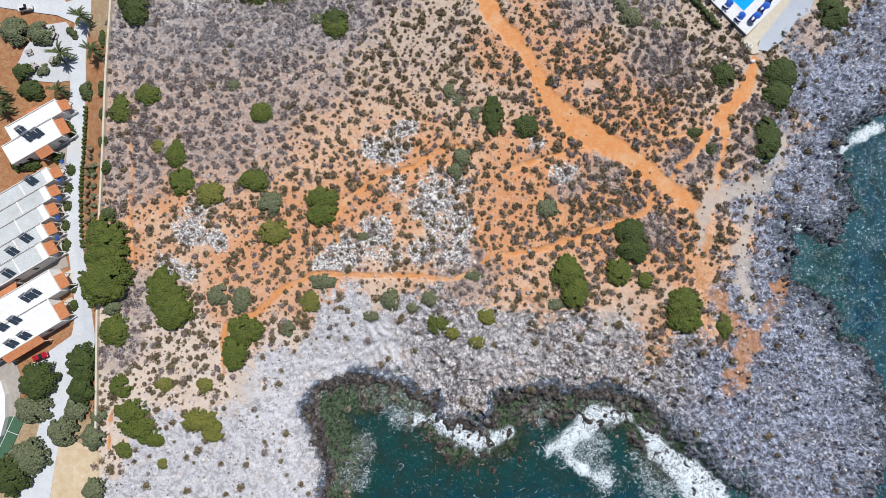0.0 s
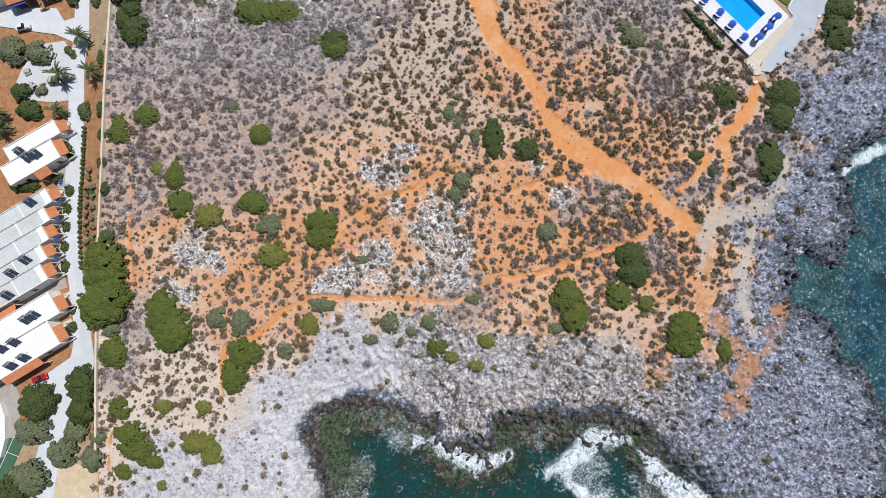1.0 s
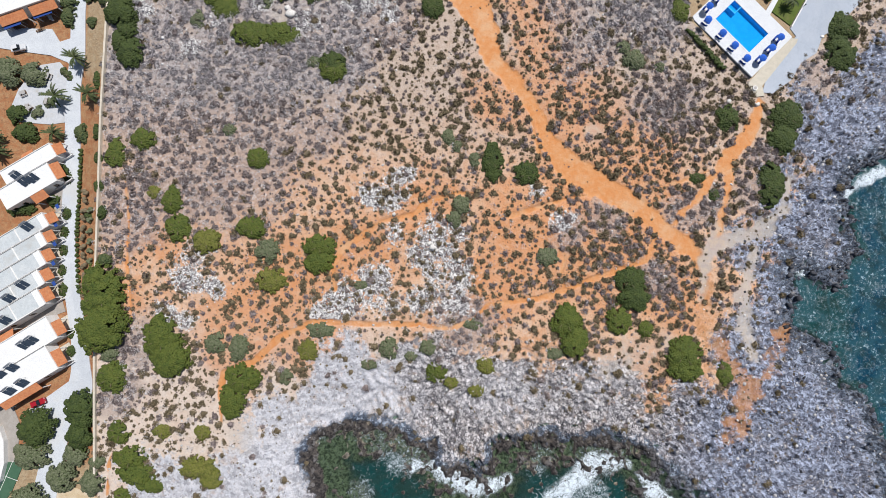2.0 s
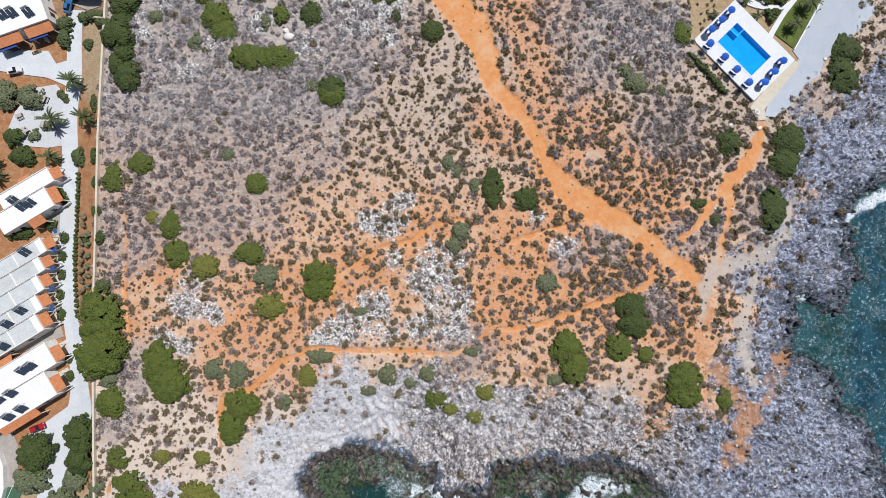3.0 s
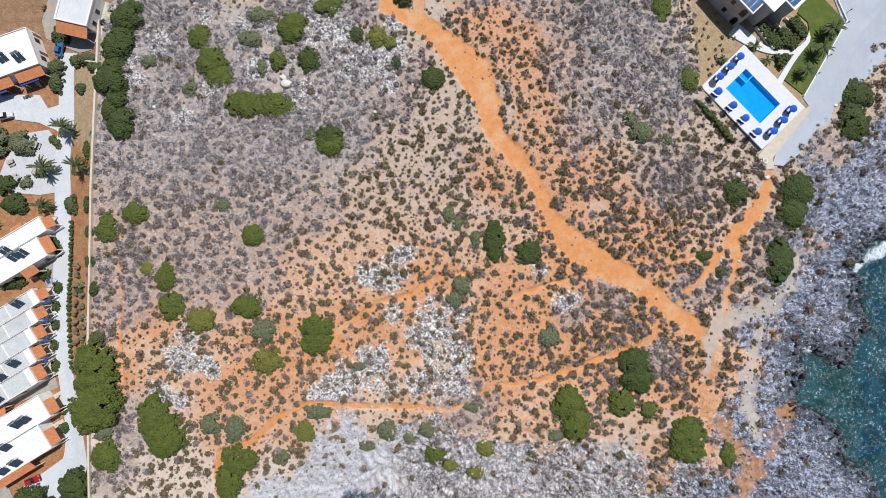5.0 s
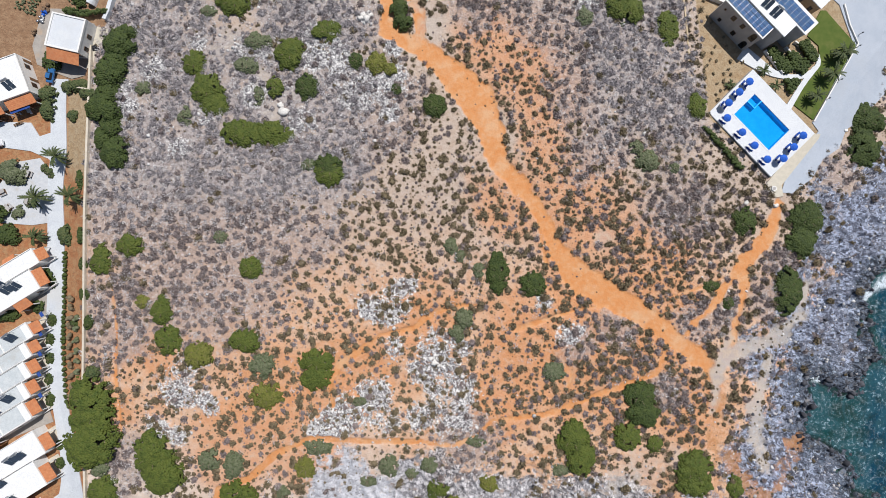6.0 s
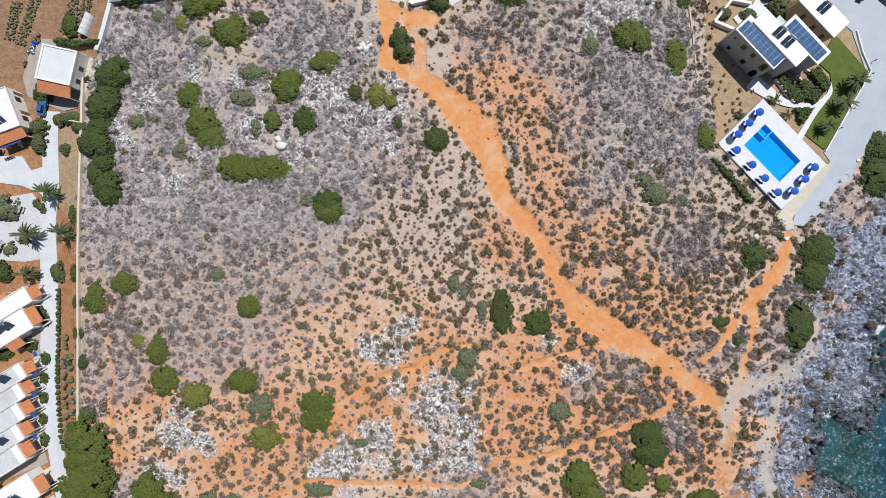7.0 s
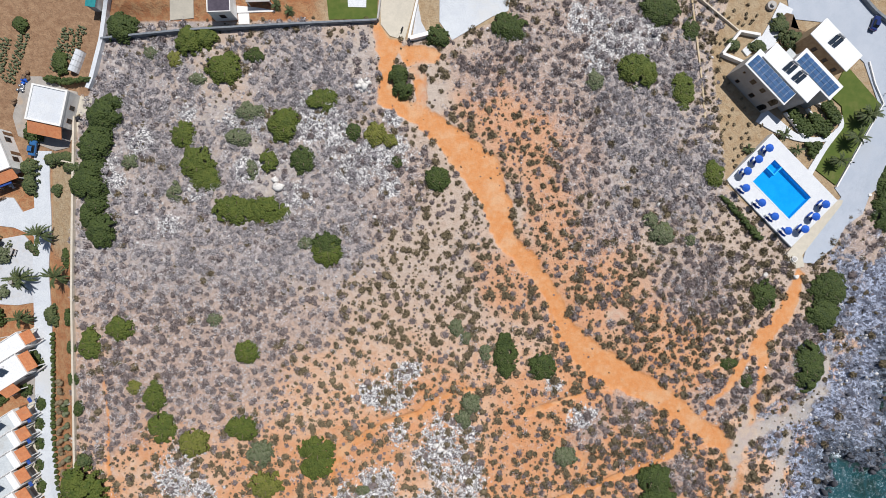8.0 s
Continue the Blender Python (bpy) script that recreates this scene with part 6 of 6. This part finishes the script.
bushes([((-51.2, 110.1), 22, 17), ((-54.2, 103.3), 20, 14), ((-50.9, 94.7), 11, 17), ((42.1, 119.0), 13, 18), ((57.1, 81.0), 12, 12), ((68.4, 75.3), 10, 9), ((-77.5, 125.9), 13, 10), ((-83.2, 96.6), 14, 12), ((-71.4, 88.8), 12, 18), ((-65.3, 118.8), 14, 10), ((-36.5, 75.1), 14, 10), ((11.8, 45.8), 9, 14)],
       K8, LEAF_OLIVE, "olive-grey bush on stony ground", 0.32)
bushes([((-17.5, 104.4), 17, 20), ((-13.7, 102.5), 12, 12), ((-71.2, 124.0), 12, 14)], K8, LEAF_LIME, "bright yellow-green bush among white rocks", 0.34)
bush("tree", "dense dark green tree in the middle of the red track", "tree", [((-11.4, 119.6), 2.4, 2.8), ((-10.2, 116.1), 2.4, 2.6)], LEAF_DARK, 0.55, group="garden trees")


def trees(rows, scale, material, label, tall=0.5):
    for at, rx, ry in rows:
        bush("tree", label, "tree", [(at, rx * scale, ry * scale)], material, tall, group="garden trees")


trees([((-89.4, 108.6), 28, 27), ((-91.9, 100.2), 26, 26), ((-93.2, 90.1), 28, 28), ((-93.9, 82.0), 15, 20), ((-90.1, 78.0), 22, 28), ((-84.8, 131.7), 24, 24), ((-90.4, 104.0), 20, 20), ((-92.8, 95.0), 20, 18), ((-91.7, 85.4), 18, 18), ((-87.8, 112.5), 16, 14), ((-108.2, 105.6), 16, 20), ((-101.3, 124.4), 13, 20), ((-111.6, 134.5), 12, 13), ((-0.7, 130.4), 18, 18)],
      K8, LEAF_DARK, "dark green leafy tree along the boundary", 0.42)
trees([((-111.8, -32.8), 29, 30), ((-100.1, -27.1), 25, 30), ((-100.0, -34.1), 23, 26), ((-117.4, -58.3), 30, 34), ((-119.8, 52.4), 20, 17), ((-122.3, 58.0), 18, 15)], K0, LEAF_DARK, "round dark green tree beside the lane", 0.45)
trees([((-101.7, -41.0), 18, 17), ((-104.4, -47.1), 22, 22), ((-96.4, -47.2), 18, 20), ((-95.5, -61.3), 18, 18), ((-113.2, -40.9), 28, 22), ((-113.1, -53.8), 30, 26), ((-95.8, -41.5), 13, 10), ((-118.1, 70.4), 22, 20), ((-125.4, 70.8), 22, 24), ((-93.2, -10.6), 14, 12), ((-113.9, 61.8), 8, 8), ((-116.8, 58.7), 10, 12)],
      K0, LEAF_OLIVE, "grey-green olive tree in the dry garden", 0.42)
trees([((-95.3, 16.3), 12, 12), ((-103.8, 52.6), 12, 17), ((93.2, 133.6), 14, 22), ((96.9, 129.6), 17, 16), ((87.3, 127.8), 14, 12), ((80.5, 128.3), 12, 13), ((-109.1, 92.8), 14, 14), ((-103.2, 97.2), 14, 12), ((-102.5, 86.9), 10, 10), ((-109.1, 88.0), 13, 20), ((-98.2, 94.6), 16, 10), ((-100.3, 97.8), 22, 9), ((-108.7, 70.5), 7, 7), ((-109.9, 71.5), 7, 7), ((-108.2, 69.5), 5, 5)],
      K8, LEAF_PALM, "small green garden tree", 0.5)
for at in TERRACE_SPOTS:
    bush("shrub", "clipped round green shrub before the terrace house", "shrub", [(at, 1.2, 1.7)], LEAF_DARK, 0.4, group="terrace shrubs")
bushes([((-108.5, 41.2), 9, 12), ((-107.8, 39.0), 8, 9), ((-104.0, -11.5), 8, 9), ((-104.6, -6.7), 7, 8), ((-111.0, 32.2), 10, 9), ((-120.5, 30.2), 22, 14), ((-99.4, 54.1), 8, 12), ((-98.6, 46.4), 8, 10), ((-98.3, 37.9), 8, 10), ((-96.9, 30.3), 8, 11), ((-100.3, 69.6), 6, 14), ((-101.0, 28.6), 7, 6)],
       K0, LEAF_DARK, "dark green garden shrub on orange earth", 0.45)


def hedge_line(points, step, r, material, label):
    line, made = eased(points, 40), None
    last = None
    for p in line:
        if last is None or (p - last).length >= step:
            last = p
            m = pose(p.x, p.y, 0, 0, 0, 360 * RNG.random())
            if made is None:
                q = (RNG.random((9, 2)) - 0.5) * r * 1.6
                made = clumps("hedge_plant", q, r * (0.7 + 0.6 * RNG.random(9)), r * (0.5 + 0.3 * RNG.random(9)), [lump(500 + k, 0.9, 0.3, -0.5, 1) for k in range(3)], material, label, "shrub", "lane hedge plants")
                made.matrix_basis = m
            else:
                copy_thing(made, m)


hedge_line([(-103.9, 47.6), (-103.9, 35.6), (-103.9, 20.5), (-102.8, 5.5)], 1.15, 0.5, LEAF_DARK, "small dark hedge plant along the lane edge")
hedge_line([(-101.8, 35.6), (-102.2, 27.2), (-102.1, 20.5), (-100.7, 5.5)], 2.6, 0.8, SHRUB_BROWN, "brown-green garden plant on orange earth")
hedge_line([(-100.4, 30.6), (-100.2, 20.5), (-98.8, 5.5)], 2.9, 0.7, LEAF_OLIVE, "olive garden plant on orange earth")


def palm(at, tall, reach, count=21, label="palm with arching grey-green fronds"):
    t = thing("palm_tree", label, "palm", at, -0.1, 360 * RNG.random(), "palms")
    trunk = bmesh.new()
    for k in range(6):
        z = tall * k / 6
        tube(0.24 - 0.012 * k, 0.20 - 0.012 * k, z, z + tall / 6 + 0.02, 9, bm=trunk)
    part("trunk", trunk, BARK, t, "rough brown trunk")
    bm = bmesh.new()
    rows = []
    for k in range(9):  # rib with drooping leaflets
        s = k / 8
        x, z, w = reach * (s * 0.95), reach * (0.42 * s - 0.62 * s * s), reach * 0.12 * math.sin(math.pi * min(1, 0.18 + 0.8 * s))
        rows.append((bm.verts.new((x, 0, z)), w, x, z))
    for (a, wa, xa, za), (b, wb, xb, zb) in zip(rows, rows[1:]):
        for side in (-1, 1):
            for f in (0.0, 0.33, 0.66):
                x, z = xa + (xb - xa) * f, za + (zb - za) * f
                p, q = bm.verts.new((x, 0, z)), bm.verts.new((x + (xb - xa) * 0.5, 0, z + (zb - za) * 0.5))
                tip = bm.verts.new((x + wa * 0.75, side * (wa + 0.06), z - 0.35 * wa))
                bm.faces.new((p, q, tip) if side < 0 else (q, p, tip))
    me = bpy.data.meshes.new("frond")
    bm.to_mesh(me)
    bm.free()
    me.materials.append(LEAF_PALM)
    for k in range(count):
        f = new("frond", me)
        f.parent = t
        f.matrix_basis = pose(0, 0, tall, 0, (-38 if k % 3 == 2 else (-8 if k % 3 else 14)) + 8 * RNG.random(), k * 360 / count * 2.2 + 12 * RNG.random())
    return t


for at, tall, reach in (((-104.6, 74.4), 2.6, 3.0), ((-101.0, 64.6), 2.2, 3.0), ((-109.8, 62.9), 2.6, 3.2), ((-110.4, 52.0), 2.0, 2.6), ((-125.9, 46.5), 2.0, 2.8), ((-127.0, 50.8), 2.4, 2.6), ((115.6, 108.4), 2.6, 2.8), ((117.5, 109.3), 2.2, 2.4),
                        ((112.7, 102.5), 2.6, 2.7), ((108.3, 96.2), 2.2, 2.3), ((93.6, 103.6), 1.4, 1.9), ((97.4, 99.3), 1.2, 1.7), ((-40.6, 137.2), 0.4, 1.5), ((-44.0, 138.7), 0.5, 1.5), ((84.4, 99.7), 0.6, 1.5)):
    palm(at, tall, 1.1 * reach)

# ---- cars ----
def car(at, turn, paint_mat, label, z=0.11):
    t = thing("car", label, "car", at, z, turn, "parked cars")
    body = box(-2.05, 2.05, -0.86, 0.86, 0.28, 0.88, 0.14)
    part("body", body, paint_mat, t)
    cabin = box(-1.35, 0.75, -0.74, 0.74, 0.86, 1.42, 0.08)
    for v in cabin.verts:
        if v.co.z > 1.2:
            v.co.x, v.co.y = -0.3 + (v.co.x + 0.3) * 0.70, v.co.y * 0.82
    part("glasshouse", cabin, GLASS, t, "dark car windows")
    part("roof", box(-1.0, 0.4, -0.58, 0.58, 1.40, 1.46, 0.025), paint_mat, t)
    part("bonnet", box(0.85, 1.95, -0.72, 0.72, 0.87, 0.93, 0.03), paint_mat, t)
    for x, y in itertools.product((-1.28, 1.28), (-0.8, 0.8)):
        w = tube(0.31, 0.31, -0.11, 0.11, 14)
        bmesh.ops.rotate(w, verts=w.verts, matrix=Matrix.Rotation(radians(90), 3, "X"), cent=(0, 0, 0))
        bmesh.ops.translate(w, verts=w.verts, vec=(x, y, 0.31))
        wheel = part("wheel", w, RUBBER, t)
        r = tube(0.19, 0.19, -0.12, 0.12, 10)
        bmesh.ops.rotate(r, verts=r.verts, matrix=Matrix.Rotation(radians(90), 3, "X"), cent=(0, 0, 0))
        bmesh.ops.translate(r, verts=r.verts, vec=(x, y, 0.31))
        part("rim", r, METAL, wheel)
    for y in (-0.6, 0.6):
        part("headlight", box(1.98, 2.07, y - 0.16, y + 0.16, 0.62, 0.76, 0.02), WHITE, t)
        part("tail_light", box(-2.07, -1.98, y - 0.14, y + 0.14, 0.62, 0.78, 0.02), RED_PAINT, t)
    return t


car((-112.2, -26.2), 22, RED_PAINT, "small red hatchback parked beside the house", 0.12)
car((-112.0, -51.5), 92, BLACK_PAINT, "black car parked on sandy ground", 0.05)
car((-122.9, 78.1), 14, WHITE_PAINT, "white car parked on the concrete drive")
car((-108.2, 101.3), 80, SKY_PAINT, "light blue car at the end of the lane")
car((120.0, 134.4), 70, BLUE_PAINT, "dark blue car on the grey parking ground", 0.07)


# ---- garden and yard details ----
def bench_table(at, turn, label="weathered grey timber picnic table with benches"):
    t = thing("picnic_table", label, "table", at, 0.05, turn, "garden tables")
    for k in range(4):
        part("plank", box(-0.95, 0.95, -0.38 + 0.195 * k, -0.20 + 0.195 * k, 0.70, 0.75), GREY_WALL, t)
    for y in (-0.75, 0.75):
        part("bench", box(-0.95, 0.95, y - 0.15, y + 0.15, 0.40, 0.45, 0.01), GREY_WALL, t)
    for x in (-0.7, 0.7):
        part("leg", box(x - 0.05, x + 0.05, -0.75, 0.75, 0.0, 0.40), WOOD, t)
        part("post", box(x - 0.05, x + 0.05, -0.3, 0.3, 0.40, 0.70), WOOD, t)
    return t


bench_table((-121.2, 64.5), 25)
bench_table((-119.4, 60.3), -40)
bench_table((-114.2, 62.1), 80)
bench_table((-114.1, 69.8), 70)


def day_bed(at, turn):
    t = thing("day_bed", "brown wooden sun bed on the concrete", "sun bed", at, 0.11, turn, "porch sun beds")
    for k in range(7):
        part("slat", box(-0.95 + 0.27 * k, -0.76 + 0.27 * k, -0.35, 0.35, 0.30, 0.34), BROWN_DRY, t)
    for x, y in itertools.product((-0.85, 0.85), (-0.3, 0.3)):
        part("leg", box(x - 0.04, x + 0.04, y - 0.04, y + 0.04, 0, 0.30), WOOD, t)
    return t


for at, a in (((-124.0, 84.8), 20), ((-117.5, 83.9), 20), ((-123.2, 84.5), 22), ((-116.8, 84.2), 24)):
    day_bed(at, a)
for at, a in (((-123.0, 88.9), 20), ((-115.0, 88.2), -60), ((-114.2, 87.8), -60)):
    t = thing("sun_lounger", "white lounger below the tiled porch", "lounger", at, 0.05, a, "porch loungers")
    part("frame", box(-0.9, 0.9, -0.3, 0.3, 0.22, 0.30, 0.02), WHITE, t)
    part("mattress", box(-0.88, 0.88, -0.27, 0.27, 0.30, 0.37, 0.03), WHITE, t)
    for x in (-0.8, 0.8):
        part("leg", box(x - 0.03, x + 0.03, -0.28, 0.28, 0, 0.22), WHITE, t)


def awning(at, turn, wide, deep):
    t = thing("awning", "dark blue canvas awning on thin posts", "awning", at, 0, turn, "blue awnings")
    part("canvas", box(-wide / 2, wide / 2, -deep / 2, deep / 2, 2.1, 2.14), NAVY_CLOTH, t)
    for x, y in itertools.product((-1, 1), (-1, 1)):
        part("post", box(x * wide * 0.47 - 0.03, x * wide * 0.47 + 0.03, y * deep * 0.45 - 0.03, y * deep * 0.45 + 0.03, 0, 2.1), METAL, t)


awning((-114.9, 87.8), 21, 5.5, 1.6)
awning((-123.3, 84.3), 21, 5.0, 1.4)
for at in TERRACE_SPOTS:
    awning((at[0] - 0.6, at[1] + 2.0), LEAN + 90, 1.3, 0.9)

# vegetable field
for line in ([(-110.8, 132.3), (-112.6, 126.6), (-115.0, 119.1)], [(-99.3, 133.8), (-101.1, 128.9), (-103.5, 122.4)], [(-95.4, 134.2), (-97.8, 128.9), (-99.6, 125.9)], [(-115.8, 131.1), (-117.9, 120.6)]):
    hedge(ribbon(line, [2.8] * len(line), 2), 0.28, "row of green vegetable plants on brown soil", 0.62, LEAF_OLIVE)
tunnel = thing("poly_tunnel", "small pale plastic poly tunnel on the field", "greenhouse", (-96.8, 124.5), 0, turn_of((-97.9, 121.5), (-95.6, 127.5)))
skin = bmesh.new()
rings = []
for k in range(9):
    x = -3.0 + 6.0 * k / 8
    rings.append([skin.verts.new((x, 1.15 * math.cos(a), 1.5 * math.sin(a))) for a in [math.pi * j / 8 for j in range(9)]])
for a, b in zip(rings, rings[1:]):
    for n in range(8):
        skin.faces.new((a[n], b[n], b[n + 1], a[n + 1]))
part("plastic_sheet", skin, PALE_ROOF, tunnel, "pale grey plastic sheet")
for k in range(0, 9, 2):
    x = -3.0 + 6.0 * k / 8
    hoop = bmesh.new()
    for j in range(8):
        a, b = math.pi * j / 8, math.pi * (j + 1) / 8
        q = [(1.17 * math.cos(a), 1.53 * math.sin(a)), (1.17 * math.cos(b), 1.53 * math.sin(b))]
        vs = [hoop.verts.new((x + dx, *q[i])) for i, dx in ((0, -0.05), (0, 0.05), (1, 0.05), (1, -0.05))]
        hoop.faces.new(vs)
    bmesh.ops.solidify(hoop, geom=hoop.faces[:], thickness=0.04)
    part("hoop", hoop, METAL, tunnel)
shed = thing("shed", "small teal-roofed shed against the wall", "shed", (-89.4, 139.3), 0, turn_of((-90.1, 129.1), (-87.9, 144.7)))
part("wall", box(-2.6, 2.6, 0.7, 3.0, -0.2, 2.0), GREY_WALL, shed)
part("roof", box(-2.8, 2.8, 0.6, 3.2, 2.0, 2.12, 0.02), plain("teal_sheet", (0.02, 0.20, 0.22), (0.03, 0.26, 0.27), 0.6, 0.1, 0.5), shed, "teal sheet roof")
for k, (at, size_, mat_, what) in enumerate((((-111.2, 119.8), 0.9, BLUE_CLOTH, "blue tarpaulin bundle"), ((-110.3, 120.9), 1.0, BROWN_DRY, "brown scrap heap"), ((-111.8, 117.6), 0.8, METAL, "grey scrap heap"), ((-113.6, 113.7), 0.8, BROWN_DRY, "brown scrap heap"), ((-96.5, 108.0), 0.9, DARK, "dark covered garden equipment"))):
    q = (RNG.random((7, 2)) - 0.5) * size_ * 2
    heap = thing("scrap_heap", what + " on the yard gravel", "scrap", at, 0, 0, "yard scrap")
    for i in range(7):
        piece = clumps("piece", q[i:i + 1], 0.3 + 0.3 * RNG.random(1), size_ * (0.35 + 0.3 * RNG.random(1)), [lump(600 + i, 0.6, 0.45, -0.5, 1)], mat_, "", "")
        piece.parent = heap

# villa surroundings
ring = thing("fountain", "round grey stone fountain basin on the forecourt", "fountain", (91.2, 139.4), 0.05)
part("rim", join(tube(1.25, 1.25, 0, 0.55, 20), tube(1.0, 1.0, 0.5, 0.57, 20)), GREY_WALL, ring)
part("bowl", tube(0.45, 0.6, 0.55, 1.1, 14), GREY_WALL, ring)
well = thing("well_cover", "round white well cover at the road's end", "well", (97.3, 69.5), 0.1)
part("ring", tube(0.75, 0.75, 0, 0.4, 18), WHITE, well)
part("lid", tube(0.5, 0.5, 0.38, 0.46, 18), GREY_WALL, well, "grey round lid")
for at in ((123.3, 115.3), (122.5, 111.5), (117.0, 101.5), (113.3, 95.9)):
    t = thing("garden_lamp", "dark bollard lamp along the road edge", "lamp", at, 0.05, 0, "road lamps")
    part("post", tube(0.09, 0.07, 0, 0.9, 8), DARK, t)
    part("head", tube(0.2, 0.14, 0.9, 1.15, 10), DARK, t)
for at in ((119.0, 86.8), (123.0, 91.2)):
    t = thing("kerb_stone", "white painted kerb stone at the road edge", "kerb stone", at, 0.0, 0, "kerb stones")
    part("block", box(-0.5, 0.5, -0.35, 0.35, -0.3, 0.4, 0.08), WHITE, t)

plot = [(71.5, 132.0), (81.0, 131.4), (77.8, 125.0), (82.5, 119.6), (87.2, 108.7), (90.7, 104.0), (79.6, 91.6), (74.9, 95.3), (73.3, 105.6), (72.4, 118.0)]
upper_plot = [(71.6, 141.3), (85.8, 141.4), (88.1, 135.1), (81.8, 133.3)]
spots_plot = scatter(2.0, (60, 90), (100, 150))
spots_plot = spots_plot[inside(*spots_plot.T, plot) | inside(*spots_plot.T, upper_plot)]
first_plant = None
for n, (x, y) in enumerate(spots_plot):
    if RNG.random() < 0.35:
        continue
    m = pose(x, y, -0.12, 0, 0, 360 * RNG.random())
    if first_plant is None:
        q = (RNG.random((8, 2)) - 0.5) * 0.5
        first_plant = clumps("garden_plant", q, 0.25 + 0.25 * RNG.random(8), 0.14 + 0.12 * RNG.random(8), [lump(700 + k, 0.9, 0.45, -0.5, 1) for k in range(4)], SHRUB_BROWN, "small dry brown plant on tan garden soil", "plant", "plot plants")
        first_plant.matrix_basis = m
    else:
        copy_thing(first_plant, m)

scooter = thing("scooter", "dark parked scooter on the driveway", "scooter", (-10.3, 132.3), 0.06, 70)
part("body", box(-0.75, 0.6, -0.18, 0.18, 0.35, 0.75, 0.1), DARK, scooter)
part("seat", box(-0.7, 0.1, -0.2, 0.2, 0.75, 0.85, 0.04), RUBBER, scooter)
part("handlebar", box(0.5, 0.56, -0.35, 0.35, 1.0, 1.06), METAL, scooter)
part("steering_post", box(0.5, 0.58, -0.05, 0.05, 0.3, 1.0), METAL, scooter)
for x in (-0.65, 0.7):
    w = tube(0.25, 0.25, -0.06, 0.06, 14)
    bmesh.ops.rotate(w, verts=w.verts, matrix=Matrix.Rotation(radians(90), 3, "X"), cent=(0, 0, 0))
    bmesh.ops.translate(w, verts=w.verts, vec=(x, 0, 0.25))
    part("wheel", w, RUBBER, scooter)

STONE_WHITE = plain("white_limestone", (0.76, 0.74, 0.71), (0.58, 0.55, 0.52), 0.5, 0.1, 0.9, 0, 0.8)
for at, r in (((-0.7, 19.7), 1.1), ((-1.8, 20.9), 0.7), ((0.4, 18.8), 0.6), ((98.0, 64.5), 0.7), ((89.4, 65.2), 0.55), ((-12.3, 29.4), 0.6), ((59.3, 85.1), 0.6), ((89.6, 65.5), 0.55), ((-43.8, 90.3), 1.3), ((-44.7, 92.2), 0.9), ((-21.4, 118.1), 0.9), ((-20.5, 116.9), 1.0), ((-19.5, 117.8), 0.7), ((-22.3, 116.9), 0.7), ((-20.1, 118.9), 0.6), ((-21.2, 115.9), 0.6)):
    co, fa = lump(800 + int(10 * r), 0.6, 0.42, -0.5, 2)
    me = mesh_np("boulder", co * r, fa)
    me.materials.append(STONE_WHITE)
    tagged(new("boulder", me), "pale white limestone boulder on red earth", "boulder", "boulders").location = (*at, float(ground_z(*at)[0]) + 0.2 * r)

# ---- the level plan laid over the swell of the land ----
bpy.context.view_layer.update()
for ob in [o for o in scene.objects if o.parent is None and o.type in {"MESH", "EMPTY"}]:
    at = ob.matrix_world.translation
    if ob.type == "MESH" and at.length < 0.001:
        if len(ob.data.vertices) < 400:
            fine = bmesh.new()
            fine.from_mesh(ob.data)
            for _ in range(5):
                bmesh.ops.subdivide_edges(fine, edges=[e for e in fine.edges if e.calc_length() > 3.5], cuts=1)
                bmesh.ops.triangulate(fine, faces=fine.faces[:])
            fine.to_mesh(ob.data)
            fine.free()
        co = np.empty(3 * len(ob.data.vertices), np.float32)
        ob.data.vertices.foreach_get("co", co)
        co = co.reshape(-1, 3).astype(float)
        x, y, z, k = lie(*co.T)
        ob.data.vertices.foreach_set("co", np.stack([x, y, z], -1).astype(np.float32).ravel())
        ob.data.update()
    else:
        x, y, z, k = lie(np.array([at.x]), np.array([at.y]), np.array([at.z]))
        turned = ob.matrix_world.to_3x3().to_4x4()
        ob.matrix_world = Matrix.Translation((x[0], y[0], z[0])) @ turned @ Matrix.Scale(float(k[0]), 4)
